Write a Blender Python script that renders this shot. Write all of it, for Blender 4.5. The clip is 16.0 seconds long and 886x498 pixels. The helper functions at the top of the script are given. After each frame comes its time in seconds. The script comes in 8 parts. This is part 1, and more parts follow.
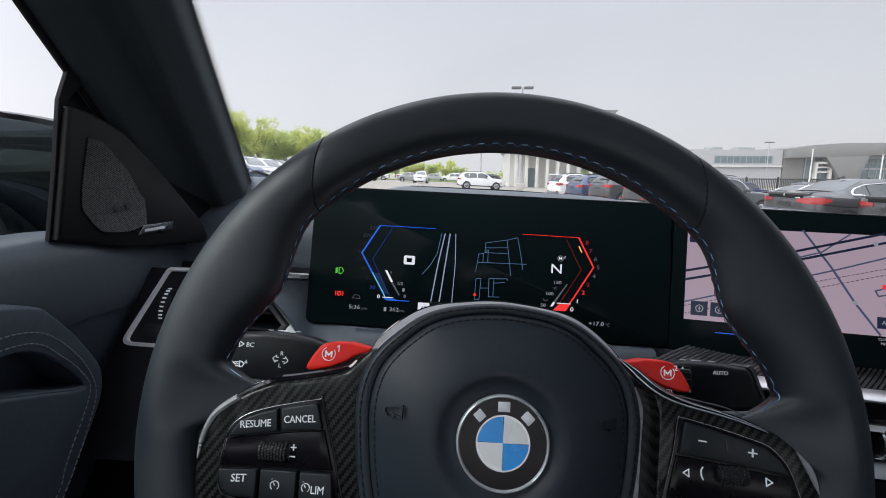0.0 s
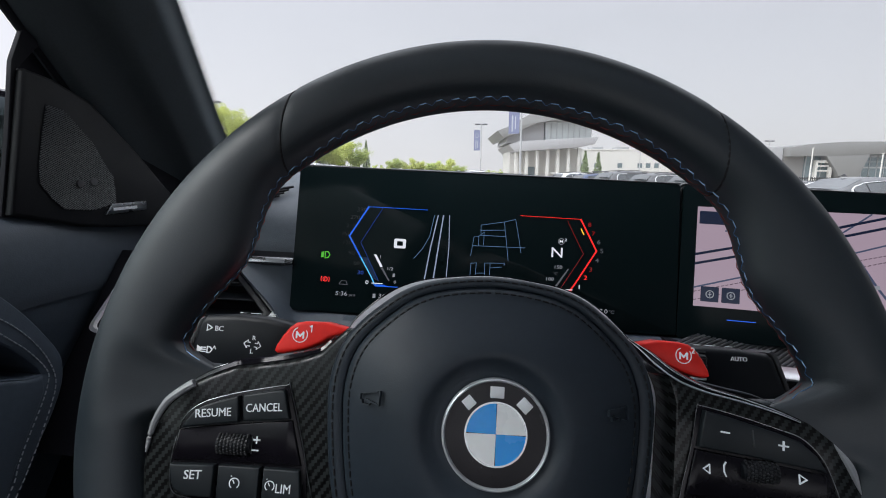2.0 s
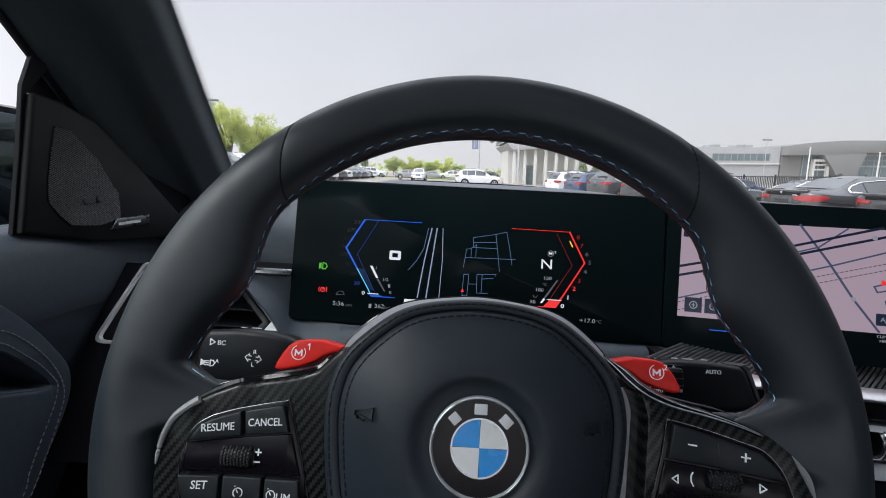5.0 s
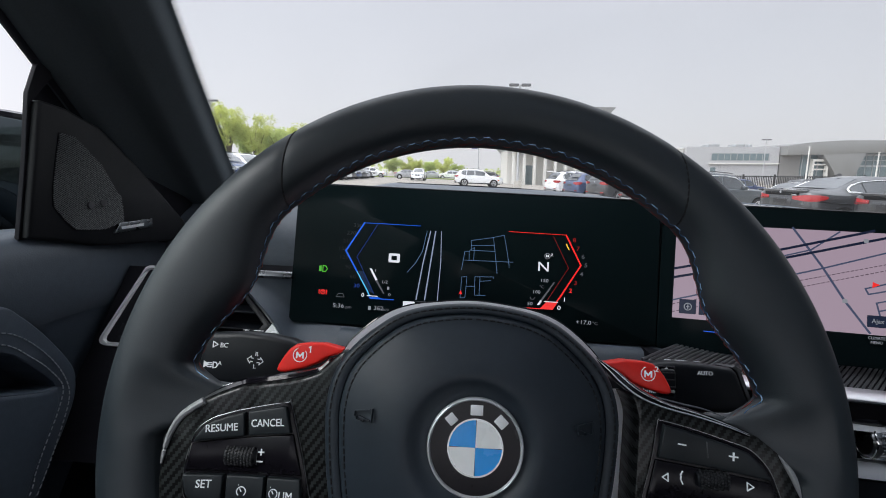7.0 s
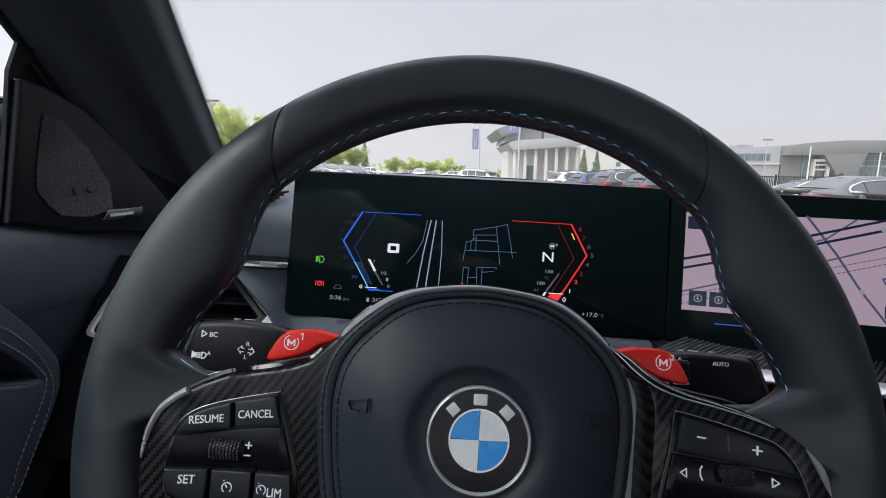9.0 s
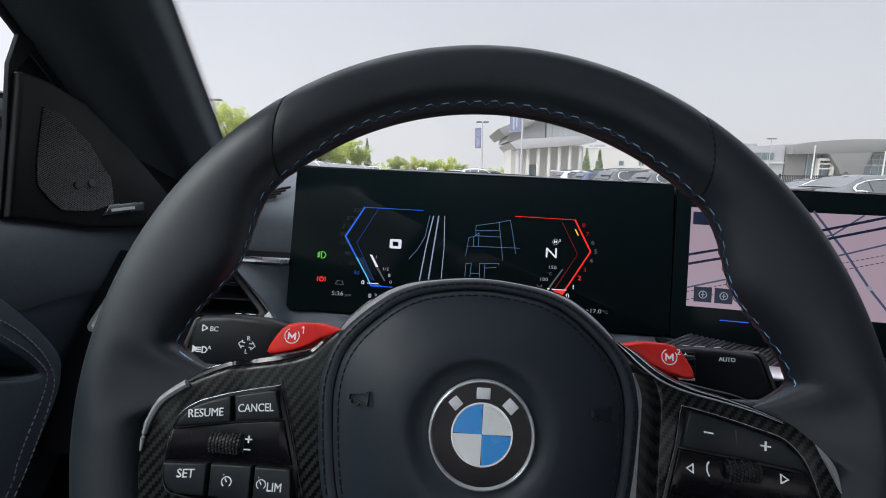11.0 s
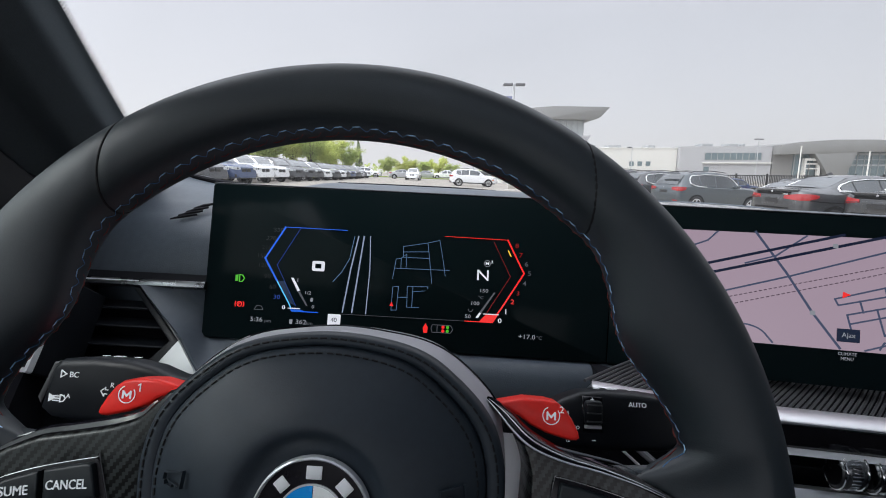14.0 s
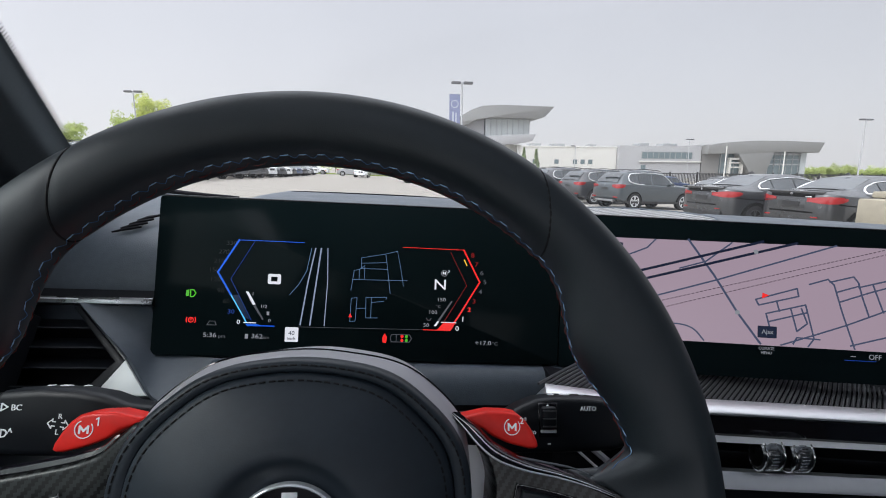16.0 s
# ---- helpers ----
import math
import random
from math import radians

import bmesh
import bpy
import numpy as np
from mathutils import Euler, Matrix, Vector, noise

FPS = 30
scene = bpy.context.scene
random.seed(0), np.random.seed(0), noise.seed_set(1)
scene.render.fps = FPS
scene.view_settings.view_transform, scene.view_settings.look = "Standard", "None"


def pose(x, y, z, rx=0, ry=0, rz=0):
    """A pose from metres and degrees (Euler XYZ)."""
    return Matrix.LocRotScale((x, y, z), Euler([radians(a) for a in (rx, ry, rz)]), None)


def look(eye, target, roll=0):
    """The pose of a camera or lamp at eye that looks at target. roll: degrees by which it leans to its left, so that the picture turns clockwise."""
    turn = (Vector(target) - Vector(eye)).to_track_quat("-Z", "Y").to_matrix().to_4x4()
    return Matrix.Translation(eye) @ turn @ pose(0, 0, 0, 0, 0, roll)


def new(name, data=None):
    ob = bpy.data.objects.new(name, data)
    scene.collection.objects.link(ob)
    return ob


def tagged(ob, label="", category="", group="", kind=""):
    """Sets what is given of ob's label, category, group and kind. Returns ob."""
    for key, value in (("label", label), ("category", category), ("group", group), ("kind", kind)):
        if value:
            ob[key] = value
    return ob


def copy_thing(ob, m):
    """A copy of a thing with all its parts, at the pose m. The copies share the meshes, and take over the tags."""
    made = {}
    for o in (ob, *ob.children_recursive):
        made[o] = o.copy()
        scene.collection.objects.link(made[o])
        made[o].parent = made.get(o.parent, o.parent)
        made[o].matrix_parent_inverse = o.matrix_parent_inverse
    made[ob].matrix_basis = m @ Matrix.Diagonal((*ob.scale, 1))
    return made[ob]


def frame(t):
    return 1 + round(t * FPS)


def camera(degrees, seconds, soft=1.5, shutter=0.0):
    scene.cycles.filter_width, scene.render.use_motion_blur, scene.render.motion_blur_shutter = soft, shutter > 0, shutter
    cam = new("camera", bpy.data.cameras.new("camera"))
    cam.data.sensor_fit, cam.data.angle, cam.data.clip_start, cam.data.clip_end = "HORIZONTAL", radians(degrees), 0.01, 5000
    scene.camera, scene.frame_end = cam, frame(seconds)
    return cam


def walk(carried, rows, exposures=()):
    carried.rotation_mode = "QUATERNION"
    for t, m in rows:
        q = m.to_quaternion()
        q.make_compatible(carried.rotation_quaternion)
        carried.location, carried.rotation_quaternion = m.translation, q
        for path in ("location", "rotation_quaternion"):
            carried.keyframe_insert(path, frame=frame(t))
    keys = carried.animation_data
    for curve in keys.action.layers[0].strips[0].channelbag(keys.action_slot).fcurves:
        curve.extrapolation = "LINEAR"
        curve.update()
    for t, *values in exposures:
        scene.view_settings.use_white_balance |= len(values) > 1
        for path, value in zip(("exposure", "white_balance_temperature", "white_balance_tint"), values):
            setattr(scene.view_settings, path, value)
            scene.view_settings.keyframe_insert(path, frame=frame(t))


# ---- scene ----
cam = camera(88.1, 16.0, 1.0)
PATH = [
    (0, (-0.029, -0.204, 1.113), (-0.03, 1.77, 0.795), 0.2),
    (0.5, (-0.023, -0.2, 1.115), (-0.024, 1.774, 0.797), 0.2),
    (1, (-0.023, -0.202, 1.116), (-0.024, 1.773, 0.798), 0.2),
    (1.5, (-0.022, -0.197, 1.113), (-0.023, 1.777, 0.794), 0.2),
    (2, (-0.022, -0.176, 1.092), (-0.022, 1.798, 0.769), 0.2),
    (2.5, (-0.019, -0.174, 1.092), (-0.017, 1.8, 0.769), 0.2),
    (3, (-0.025, -0.193, 1.102), (-0.023, 1.78, 0.775), 0.2),
    (3.5, (-0.021, -0.191, 1.101), (-0.019, 1.782, 0.774), 0.2),
    (4, (-0.016, -0.189, 1.106), (-0.01, 1.784, 0.78), 0.3),
    (6.3, (-0.019, -0.196, 1.11), (-0.011, 1.776, 0.776), 0.2),
    (6.5, (-0.017, -0.198, 1.112), (-0.009, 1.775, 0.783), 0.2),
    (7, (-0.016, -0.196, 1.112), (-0.007, 1.776, 0.783), 0.2),
    (7.5, (-0.017, -0.196, 1.111), (-0.007, 1.777, 0.783), 0.2),
    (8, (-0.017, -0.197, 1.112), (-0.005, 1.776, 0.784), 0.2),
    (8.5, (-0.017, -0.194, 1.109), (-0.006, 1.779, 0.78), 0.2),
    (8.7, (-0.016, -0.183, 1.101), (-0.007, 1.79, 0.773), 0.2),
    (11, (-0.016, -0.179, 1.095), (-0.021, 1.793, 0.763), 0.2),
    (11.5, (-0.008, -0.18, 1.104), (-0.011, 1.792, 0.774), 0.2),
    (12, (-0.01, -0.182, 1.103), (-0.011, 1.791, 0.772), 0.2),
    (12.5, (-0.01, -0.18, 1.101), (-0.01, 1.793, 0.772), 0.2),
    (13, (-0.013, -0.183, 1.1), (-0.013, 1.79, 0.771), 0.2),
    (13.5, (0.006, -0.174, 1.108), (0.008, 1.798, 0.778), 0.2),
    (14, (0.047, -0.149, 1.111), (0.076, 1.824, 0.781), 0.1),
    (14.5, (0.065, -0.15, 1.131), (0.185, 1.819, 0.803), 0.2),
    (15, (0.067, -0.128, 1.114), (0.264, 1.834, 0.782), 0.4),
    (15.5, (0.044, -0.145, 1.12), (0.252, 1.815, 0.782), 0.3),
    (16, (0.04, -0.156, 1.125), (0.284, 1.8, 0.784), 0.3),
]
walk(cam, [(t, look(eye, target, roll)) for t, eye, target, roll in PATH], exposures=((0, 0.0, 6300, 11.5),))

# the car stands on a side slope: its own axes are u (right), v (ahead), w (up) from the steering hub
CAR = Matrix.Translation((0, 0, 0.985)) @ pose(0, 0, 0, 0, 0, -2.4) @ pose(0, 0, 0, 0, 2.6, 0)

# ---- world and light ----
world = bpy.data.worlds.new("overcast")
scene.world = world
world.use_nodes = True
wn, wl = world.node_tree.nodes, world.node_tree.links
wn.clear()
w_out = wn.new("ShaderNodeOutputWorld")
w_bg = wn.new("ShaderNodeBackground")
w_sky = wn.new("ShaderNodeTexSky")
w_sky.sky_type, w_sky.sun_disc = "NISHITA", False
w_sky.sun_elevation, w_sky.sun_rotation = radians(49), radians(238)
w_sky.air_density, w_sky.dust_density, w_sky.ozone_density = 1.0, 4.0, 2.0
w_geo = wn.new("ShaderNodeTexCoord")
w_sep = wn.new("ShaderNodeSeparateXYZ")
w_ramp = wn.new("ShaderNodeValToRGB")
w_ramp.color_ramp.elements[0].position, w_ramp.color_ramp.elements[0].color = 0.0, (0.368, 0.363, 0.366, 1)
w_ramp.color_ramp.elements[1].position, w_ramp.color_ramp.elements[1].color = 1.0, (1.0, 1.01, 1.05, 1)
mid_stop = w_ramp.color_ramp.elements.new(0.38)
mid_stop.color = (0.307, 0.311, 0.329, 1)
low_stop = w_ramp.color_ramp.elements.new(0.14)
low_stop.color = (0.350, 0.348, 0.357, 1)
high_stop = w_ramp.color_ramp.elements.new(0.62)
high_stop.color = (0.66, 0.68, 0.72, 1)
w_cloud = wn.new("ShaderNodeTexNoise")
w_cloud.inputs["Scale"].default_value, w_cloud.inputs["Detail"].default_value = 2.2, 3.0
w_cmap = wn.new("ShaderNodeMapRange")
w_cmap.inputs[3].default_value, w_cmap.inputs[4].default_value = 0.93, 1.07
w_mul = wn.new("ShaderNodeMixRGB")
w_mul.blend_type, w_mul.inputs[0].default_value = "MULTIPLY", 1.0
w_mix = wn.new("ShaderNodeMixRGB")
w_mix.inputs[0].default_value = 0.88
wl.new(w_geo.outputs["Generated"], w_sep.inputs[0])
wl.new(w_geo.outputs["Generated"], w_cloud.inputs["Vector"])
wl.new(w_sep.outputs["Z"], w_ramp.inputs[0])
wl.new(w_cloud.outputs["Fac"], w_cmap.inputs[0])

# cloud glows brighter round the hidden sun, behind and to the left
w_dot = wn.new("ShaderNodeVectorMath")
w_dot.operation = "DOT_PRODUCT"
w_dot.inputs[1].default_value = (-0.82, -0.52, 0.25)
wl.new(w_geo.outputs["Generated"], w_dot.inputs[0])
w_sun = wn.new("ShaderNodeMapRange")
w_sun.interpolation_type = "SMOOTHSTEP"
w_sun.inputs[1].default_value, w_sun.inputs[2].default_value = 0.0, 1.0
w_sun.inputs[3].default_value, w_sun.inputs[4].default_value = 1.0, 2.2
wl.new(w_dot.outputs["Value"], w_sun.inputs[0])
w_side = wn.new("ShaderNodeMath")
w_side.operation = "MULTIPLY_ADD"
w_side.inputs[1].default_value, w_side.inputs[2].default_value = -0.11, 0.985
wl.new(w_sep.outputs["X"], w_side.inputs[0])
w_all = wn.new("ShaderNodeMath")
w_all.operation = "MULTIPLY"
wl.new(w_sun.outputs[0], w_all.inputs[0])
wl.new(w_side.outputs[0], w_all.inputs[1])
w_fac = wn.new("ShaderNodeMath")
w_fac.operation = "MULTIPLY"
wl.new(w_all.outputs[0], w_fac.inputs[0])
wl.new(w_cmap.outputs[0], w_fac.inputs[1])
wl.new(w_fac.outputs[0], w_mul.inputs[2])
wl.new(w_sky.outputs[0], w_mix.inputs[1])
wl.new(w_mul.outputs[0], w_mix.inputs[2])
wl.new(w_mix.outputs[0], w_bg.inputs[0])
w_bg.inputs[1].default_value = 0.12
w_gain = wn.new("ShaderNodeMixRGB")
w_gain.blend_type, w_gain.inputs[0].default_value, w_gain.inputs[2].default_value = "MULTIPLY", 1.0, (20, 20, 20, 1)
wl.new(w_ramp.outputs[0], w_gain.inputs[1])
wl.new(w_gain.outputs[0], w_mul.inputs[1])
wl.new(w_bg.outputs[0], w_out.inputs[0])

sun_data = bpy.data.lights.new("sun", "SUN")
sun_data.energy, sun_data.angle, sun_data.color = 1.5, radians(25), (1.0, 0.97, 0.93)
sun = new("sun", sun_data)
sun.matrix_world = look((-48, -30, 66), (0, 0, 0))

# ---- materials ----
MATS = {}


def mat(name, col, rough=0.5, metal=0.0, var=0.12, scale=40.0, bump=0.0, bscale=600.0, coat=0.0, spec=0.5,
        wear=0.0, rvar=0.08, random=0.0):
    """A surface with grain at two scales; var: colour variation, bump: fine relief, random: change from piece to piece."""
    if name in MATS:
        return MATS[name]
    m = bpy.data.materials.new(name)
    m.use_nodes = True
    nt = m.node_tree
    nd, lk = nt.nodes, nt.links
    p = nd["Principled BSDF"]
    p.inputs["Metallic"].default_value = metal
    p.inputs["Coat Weight"].default_value = coat
    p.inputs["Coat Roughness"].default_value = 0.06
    p.inputs["Specular IOR Level"].default_value = spec
    tc = nd.new("ShaderNodeTexCoord")
    n1 = nd.new("ShaderNodeTexNoise")
    n1.inputs["Scale"].default_value, n1.inputs["Detail"].default_value = scale, 6.0
    n2 = nd.new("ShaderNodeTexNoise")
    n2.inputs["Scale"].default_value, n2.inputs["Detail"].default_value = scale * 9, 3.0
    lk.new(tc.outputs["Object"], n1.inputs["Vector"])
    lk.new(tc.outputs["Object"], n2.inputs["Vector"])
    add = nd.new("ShaderNodeMath")
    add.operation = "ADD"
    lk.new(n1.outputs["Fac"], add.inputs[0])
    lk.new(n2.outputs["Fac"], add.inputs[1])
    mr = nd.new("ShaderNodeMapRange")
    mr.inputs[1].default_value, mr.inputs[2].default_value = 0.6, 1.4
    mr.inputs[3].default_value, mr.inputs[4].default_value = 1 - var, 1 + var
    lk.new(add.outputs[0], mr.inputs[0])
    mul = nd.new("ShaderNodeMixRGB")
    mul.blend_type = "MULTIPLY"
    mul.inputs[0].default_value = 1.0
    mul.inputs[1].default_value = (*col, 1)
    lk.new(mr.outputs[0], mul.inputs[2])
    last = mul.outputs[0]
    if random:
        oi = nd.new("ShaderNodeObjectInfo")
        rr = nd.new("ShaderNodeMapRange")
        rr.inputs[3].default_value, rr.inputs[4].default_value = 1 - random, 1 + random
        lk.new(oi.outputs["Random"], rr.inputs[0])
        m2 = nd.new("ShaderNodeMixRGB")
        m2.blend_type = "MULTIPLY"
        m2.inputs[0].default_value = 1.0
        lk.new(last, m2.inputs[1])
        lk.new(rr.outputs[0], m2.inputs[2])
        last = m2.outputs[0]
    lk.new(last, p.inputs["Base Color"])
    r = nd.new("ShaderNodeMapRange")
    r.inputs[1].default_value, r.inputs[2].default_value = 0.3, 0.7
    r.inputs[3].default_value, r.inputs[4].default_value = max(0.02, rough - rvar), min(1, rough + rvar)
    lk.new(n1.outputs["Fac"], r.inputs[0])
    lk.new(r.outputs[0], p.inputs["Roughness"])
    if bump:
        v = nd.new("ShaderNodeTexVoronoi")
        v.inputs["Scale"].default_value = bscale
        lk.new(tc.outputs["Object"], v.inputs["Vector"])
        b = nd.new("ShaderNodeBump")
        b.inputs["Strength"].default_value = bump
        b.inputs["Distance"].default_value = 0.4 / bscale
        lk.new(v.outputs["Distance"], b.inputs["Height"])
        lk.new(b.outputs[0], p.inputs["Normal"])
    MATS[name] = m
    return m


def glow(name, col, strength):
    """A lit part of a screen."""
    if name in MATS:
        return MATS[name]
    m = bpy.data.materials.new(name)
    m.use_nodes = True
    p = m.node_tree.nodes["Principled BSDF"]
    p.inputs["Base Color"].default_value = (0.01, 0.01, 0.012, 1)
    p.inputs["Roughness"].default_value = 0.25
    p.inputs["Emission Color"].default_value = (*col, 1)
    p.inputs["Emission Strength"].default_value = strength
    MATS[name] = m
    return m


def carbon(name="carbon_fibre"):
    """Twill weave under clear lacquer."""
    m = bpy.data.materials.new(name)
    m.use_nodes = True
    nt = m.node_tree
    nd, lk = nt.nodes, nt.links
    p = nd["Principled BSDF"]
    tc = nd.new("ShaderNodeTexCoord")
    mp = nd.new("ShaderNodeMapping")
    mp.inputs["Rotation"].default_value = (0, radians(8), 0)
    mp.inputs["Scale"].default_value = (760, 760, 760)
    lk.new(tc.outputs["Object"], mp.inputs[0])
    sp = nd.new("ShaderNodeSeparateXYZ")
    lk.new(mp.outputs[0], sp.inputs[0])

    def op(kind, a, b=None):
        n = nd.new("ShaderNodeMath")
        n.operation = kind
        for i, q in enumerate((a, b)):
            if q is None:
                continue
            if isinstance(q, (int, float)):
                n.inputs[i].default_value = q
            else:
                lk.new(q, n.inputs[i])
        return n.outputs[0]

    fx, fz = op("FLOOR", sp.outputs["X"]), op("FLOOR", sp.outputs["Z"])
    twill = op("FLOORED_MODULO", op("SUBTRACT", fx, fz), 4.0)
    side = op("LESS_THAN", twill, 1.5)
    warp = op("SINE", op("MULTIPLY", sp.outputs["X"], math.pi * 2))
    weft = op("SINE", op("MULTIPLY", sp.outputs["Z"], math.pi * 2))
    mix = nd.new("ShaderNodeMixRGB")
    mix.inputs[1].default_value = (0.0018, 0.0018, 0.0022, 1)
    mix.inputs[2].default_value = (0.025, 0.029, 0.029, 1)
    lk.new(side, mix.inputs[0])
    lk.new(mix.outputs[0], p.inputs["Base Color"])
    bm_ = nd.new("ShaderNodeBump")
    bm_.inputs["Strength"].default_value, bm_.inputs["Distance"].default_value = 0.10, 0.0003
    lk.new(op("ADD", op("MULTIPLY", warp, side), op("MULTIPLY", weft, op("SUBTRACT", 1.0, side))), bm_.inputs["Height"])
    lk.new(bm_.outputs[0], p.inputs["Normal"])
    p.inputs["Roughness"].default_value = 0.42
    p.inputs["Specular IOR Level"].default_value = 0.12
    p.inputs["Coat Weight"].default_value = 0.45
    p.inputs["Coat Roughness"].default_value = 0.12
    return m


def pane_glass(name, tint, gloss, haze=0.0):
    """Thin clear glass: see-through with a mirror-like sheen at grazing angles; the last number adds a pale veil in
    place of haze.
    """
    m = bpy.data.materials.new(name)
    m.use_nodes = True
    nd, lk = m.node_tree.nodes, m.node_tree.links
    nd.clear()
    out = nd.new("ShaderNodeOutputMaterial")
    tr = nd.new("ShaderNodeBsdfTransparent")
    tr.inputs[0].default_value = (*tint, 1)
    gl = nd.new("ShaderNodeBsdfGlossy")
    gl.inputs["Roughness"].default_value = 0.02
    fr = nd.new("ShaderNodeFresnel")
    fr.inputs[0].default_value = 1.3
    mu = nd.new("ShaderNodeMath")
    mu.operation = "MULTIPLY"
    mu.inputs[1].default_value = gloss
    lk.new(fr.outputs[0], mu.inputs[0])
    mx = nd.new("ShaderNodeMixShader")
    lk.new(mu.outputs[0], mx.inputs[0])
    lk.new(tr.outputs[0], mx.inputs[1])
    lk.new(gl.outputs[0], mx.inputs[2])
    last = mx
    # translucent layer that lifts the darks behind the glass like hazy light
    if haze:
        veil = nd.new("ShaderNodeBsdfTranslucent")
        veil.inputs[0].default_value = (0.8, 0.8, 0.8, 1)
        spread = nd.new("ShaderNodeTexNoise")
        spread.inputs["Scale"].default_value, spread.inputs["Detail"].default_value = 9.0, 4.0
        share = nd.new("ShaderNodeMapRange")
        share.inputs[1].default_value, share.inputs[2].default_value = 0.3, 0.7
        share.inputs[3].default_value, share.inputs[4].default_value = haze * 0.8, haze * 1.2
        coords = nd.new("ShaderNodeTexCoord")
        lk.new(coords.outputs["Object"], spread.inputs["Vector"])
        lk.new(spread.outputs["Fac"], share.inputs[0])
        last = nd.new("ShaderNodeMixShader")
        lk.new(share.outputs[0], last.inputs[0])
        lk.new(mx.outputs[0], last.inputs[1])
        lk.new(veil.outputs[0], last.inputs[2])
    lk.new(last.outputs[0], out.inputs[0])
    return m


LEATHER_RIM = mat("rim_leather", (0.0115, 0.0190, 0.0255), 0.50, var=0.10, scale=30, bump=0.10, bscale=1500, spec=0.8)
LEATHER_PAD = mat("pad_leather", (0.0160, 0.0245, 0.0350), 0.50, var=0.12, scale=30, bump=0.09, bscale=1500, spec=0.55)
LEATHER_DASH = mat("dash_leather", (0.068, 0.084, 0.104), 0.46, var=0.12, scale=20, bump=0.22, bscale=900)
LEATHER_DOOR = mat("door_leather", (0.056, 0.073, 0.095), 0.44, var=0.15, scale=25, bump=0.2, bscale=1000)
FABRIC = mat("pillar_fabric", (0.062, 0.074, 0.082), 0.9, var=0.10, scale=60, bump=0.3, bscale=1500, spec=0.2)
HEADLINER = mat("headliner_fabric", (0.05, 0.05, 0.052), 0.95, bump=0.3, bscale=1200, spec=0.2)
CARBON = carbon()
# GLOSS, DARK and SCREEN bases are lifted slightly in place of lens veil
GLOSS = mat("gloss_black", (0.008, 0.0075, 0.011), 0.07, var=0.1, rvar=0.03)
SATIN = mat("satin_black_plastic", (0.0070, 0.0088, 0.0120), 0.44, var=0.12, bump=0.06, bscale=2500, spec=0.32)
BUTTON = mat("button_plastic", (0.0080, 0.0122, 0.0155), 0.5, var=0.1, bump=0.05, bscale=3000)
DARK = mat("dark_plastic", (0.0085, 0.0088, 0.0125), 0.7, var=0.15, spec=0.2)
PIANO = mat("piano_black", (0.007, 0.0062, 0.009), 0.22, var=0.1, spec=0.25)
TRIM_BLACK = mat("grained_black_trim", (0.010, 0.011, 0.013), 0.5, var=0.12, bump=0.15, bscale=1500, spec=0.22)
KNURL = mat("knurl_rubber", (0.026, 0.027, 0.030), 0.5, var=0.15)
RIDGE = mat("ridge_plastic", (0.06, 0.062, 0.066), 0.4, var=0.1)
# base is paled in place of the sky's reflection on the shroud
SKIRT = mat("paled_skirt_plastic", (0.46, 0.45, 0.48), 0.50, metal=0.25, var=0.02, rvar=0.02, bump=0.06, bscale=2500)
BEVEL_GLINT = mat("bevel_glint", (0.34, 0.35, 0.36), 0.25, var=0.05, coat=0.4)
TWEETER = mat("tweeter_mesh", (0.06, 0.067, 0.069), 0.45, metal=0.3, var=0.15)
RED = mat("red_button", (0.90, 0.026, 0.018), 0.42, var=0.05, coat=0.12, spec=0.3)
CHROME = mat("chrome", (0.78, 0.79, 0.80), 0.12, metal=1.0, var=0.03, rvar=0.03)
EMBLEM_EDGE = mat("emblem_metal", (0.80, 0.82, 0.84), 0.24, metal=0.45, var=0.03, rvar=0.04)
SILVER = mat("satin_silver", (0.90, 0.91, 0.93), 0.42, metal=0.10, var=0.02, scale=12, rvar=0.03)
FRAME_SILVER = mat("bright_satin_metal", (0.88, 0.89, 0.90), 0.42, metal=0.15, var=0.02, scale=12, rvar=0.03)
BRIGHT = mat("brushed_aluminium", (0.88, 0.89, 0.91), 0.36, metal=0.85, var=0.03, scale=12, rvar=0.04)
CORNER = mat("satin_aluminium", (0.52, 0.55, 0.55), 0.5, metal=0.4, var=0.03, scale=12, rvar=0.03)
SILVER_DARK = mat("dark_chrome", (0.22, 0.23, 0.24), 0.30, metal=1.0, var=0.06)
WHITE = mat("white_enamel", (0.92, 0.94, 0.93), 0.25, var=0.02, coat=0.1)
BLUE = mat("blue_enamel", (0.004, 0.34, 0.90), 0.25, var=0.03, coat=0.1)
PRINT = mat("white_print", (0.75, 0.77, 0.78), 0.5, var=0.04)
PRINT.node_tree.nodes["Principled BSDF"].inputs["Emission Color"].default_value = (0.88, 0.94, 1.0, 1)
PRINT.node_tree.nodes["Principled BSDF"].inputs["Emission Strength"].default_value = 0.16  # backlit symbols
THREAD_BLUE = mat("blue_thread", (0.40, 0.62, 0.85), 0.6, var=0.3, scale=400)
THREAD_NAVY = mat("navy_thread", (0.07, 0.22, 0.48), 0.6, var=0.3, scale=400)
THREAD_RED = mat("red_thread", (0.24, 0.035, 0.025), 0.7, var=0.3, scale=400)
THREAD_BLACK = mat("black_thread", (0.006, 0.006, 0.007), 0.7, var=0.3, scale=400)
THREAD_GREY = mat("grey_thread", (0.36, 0.38, 0.40), 0.7, var=0.3, scale=400)
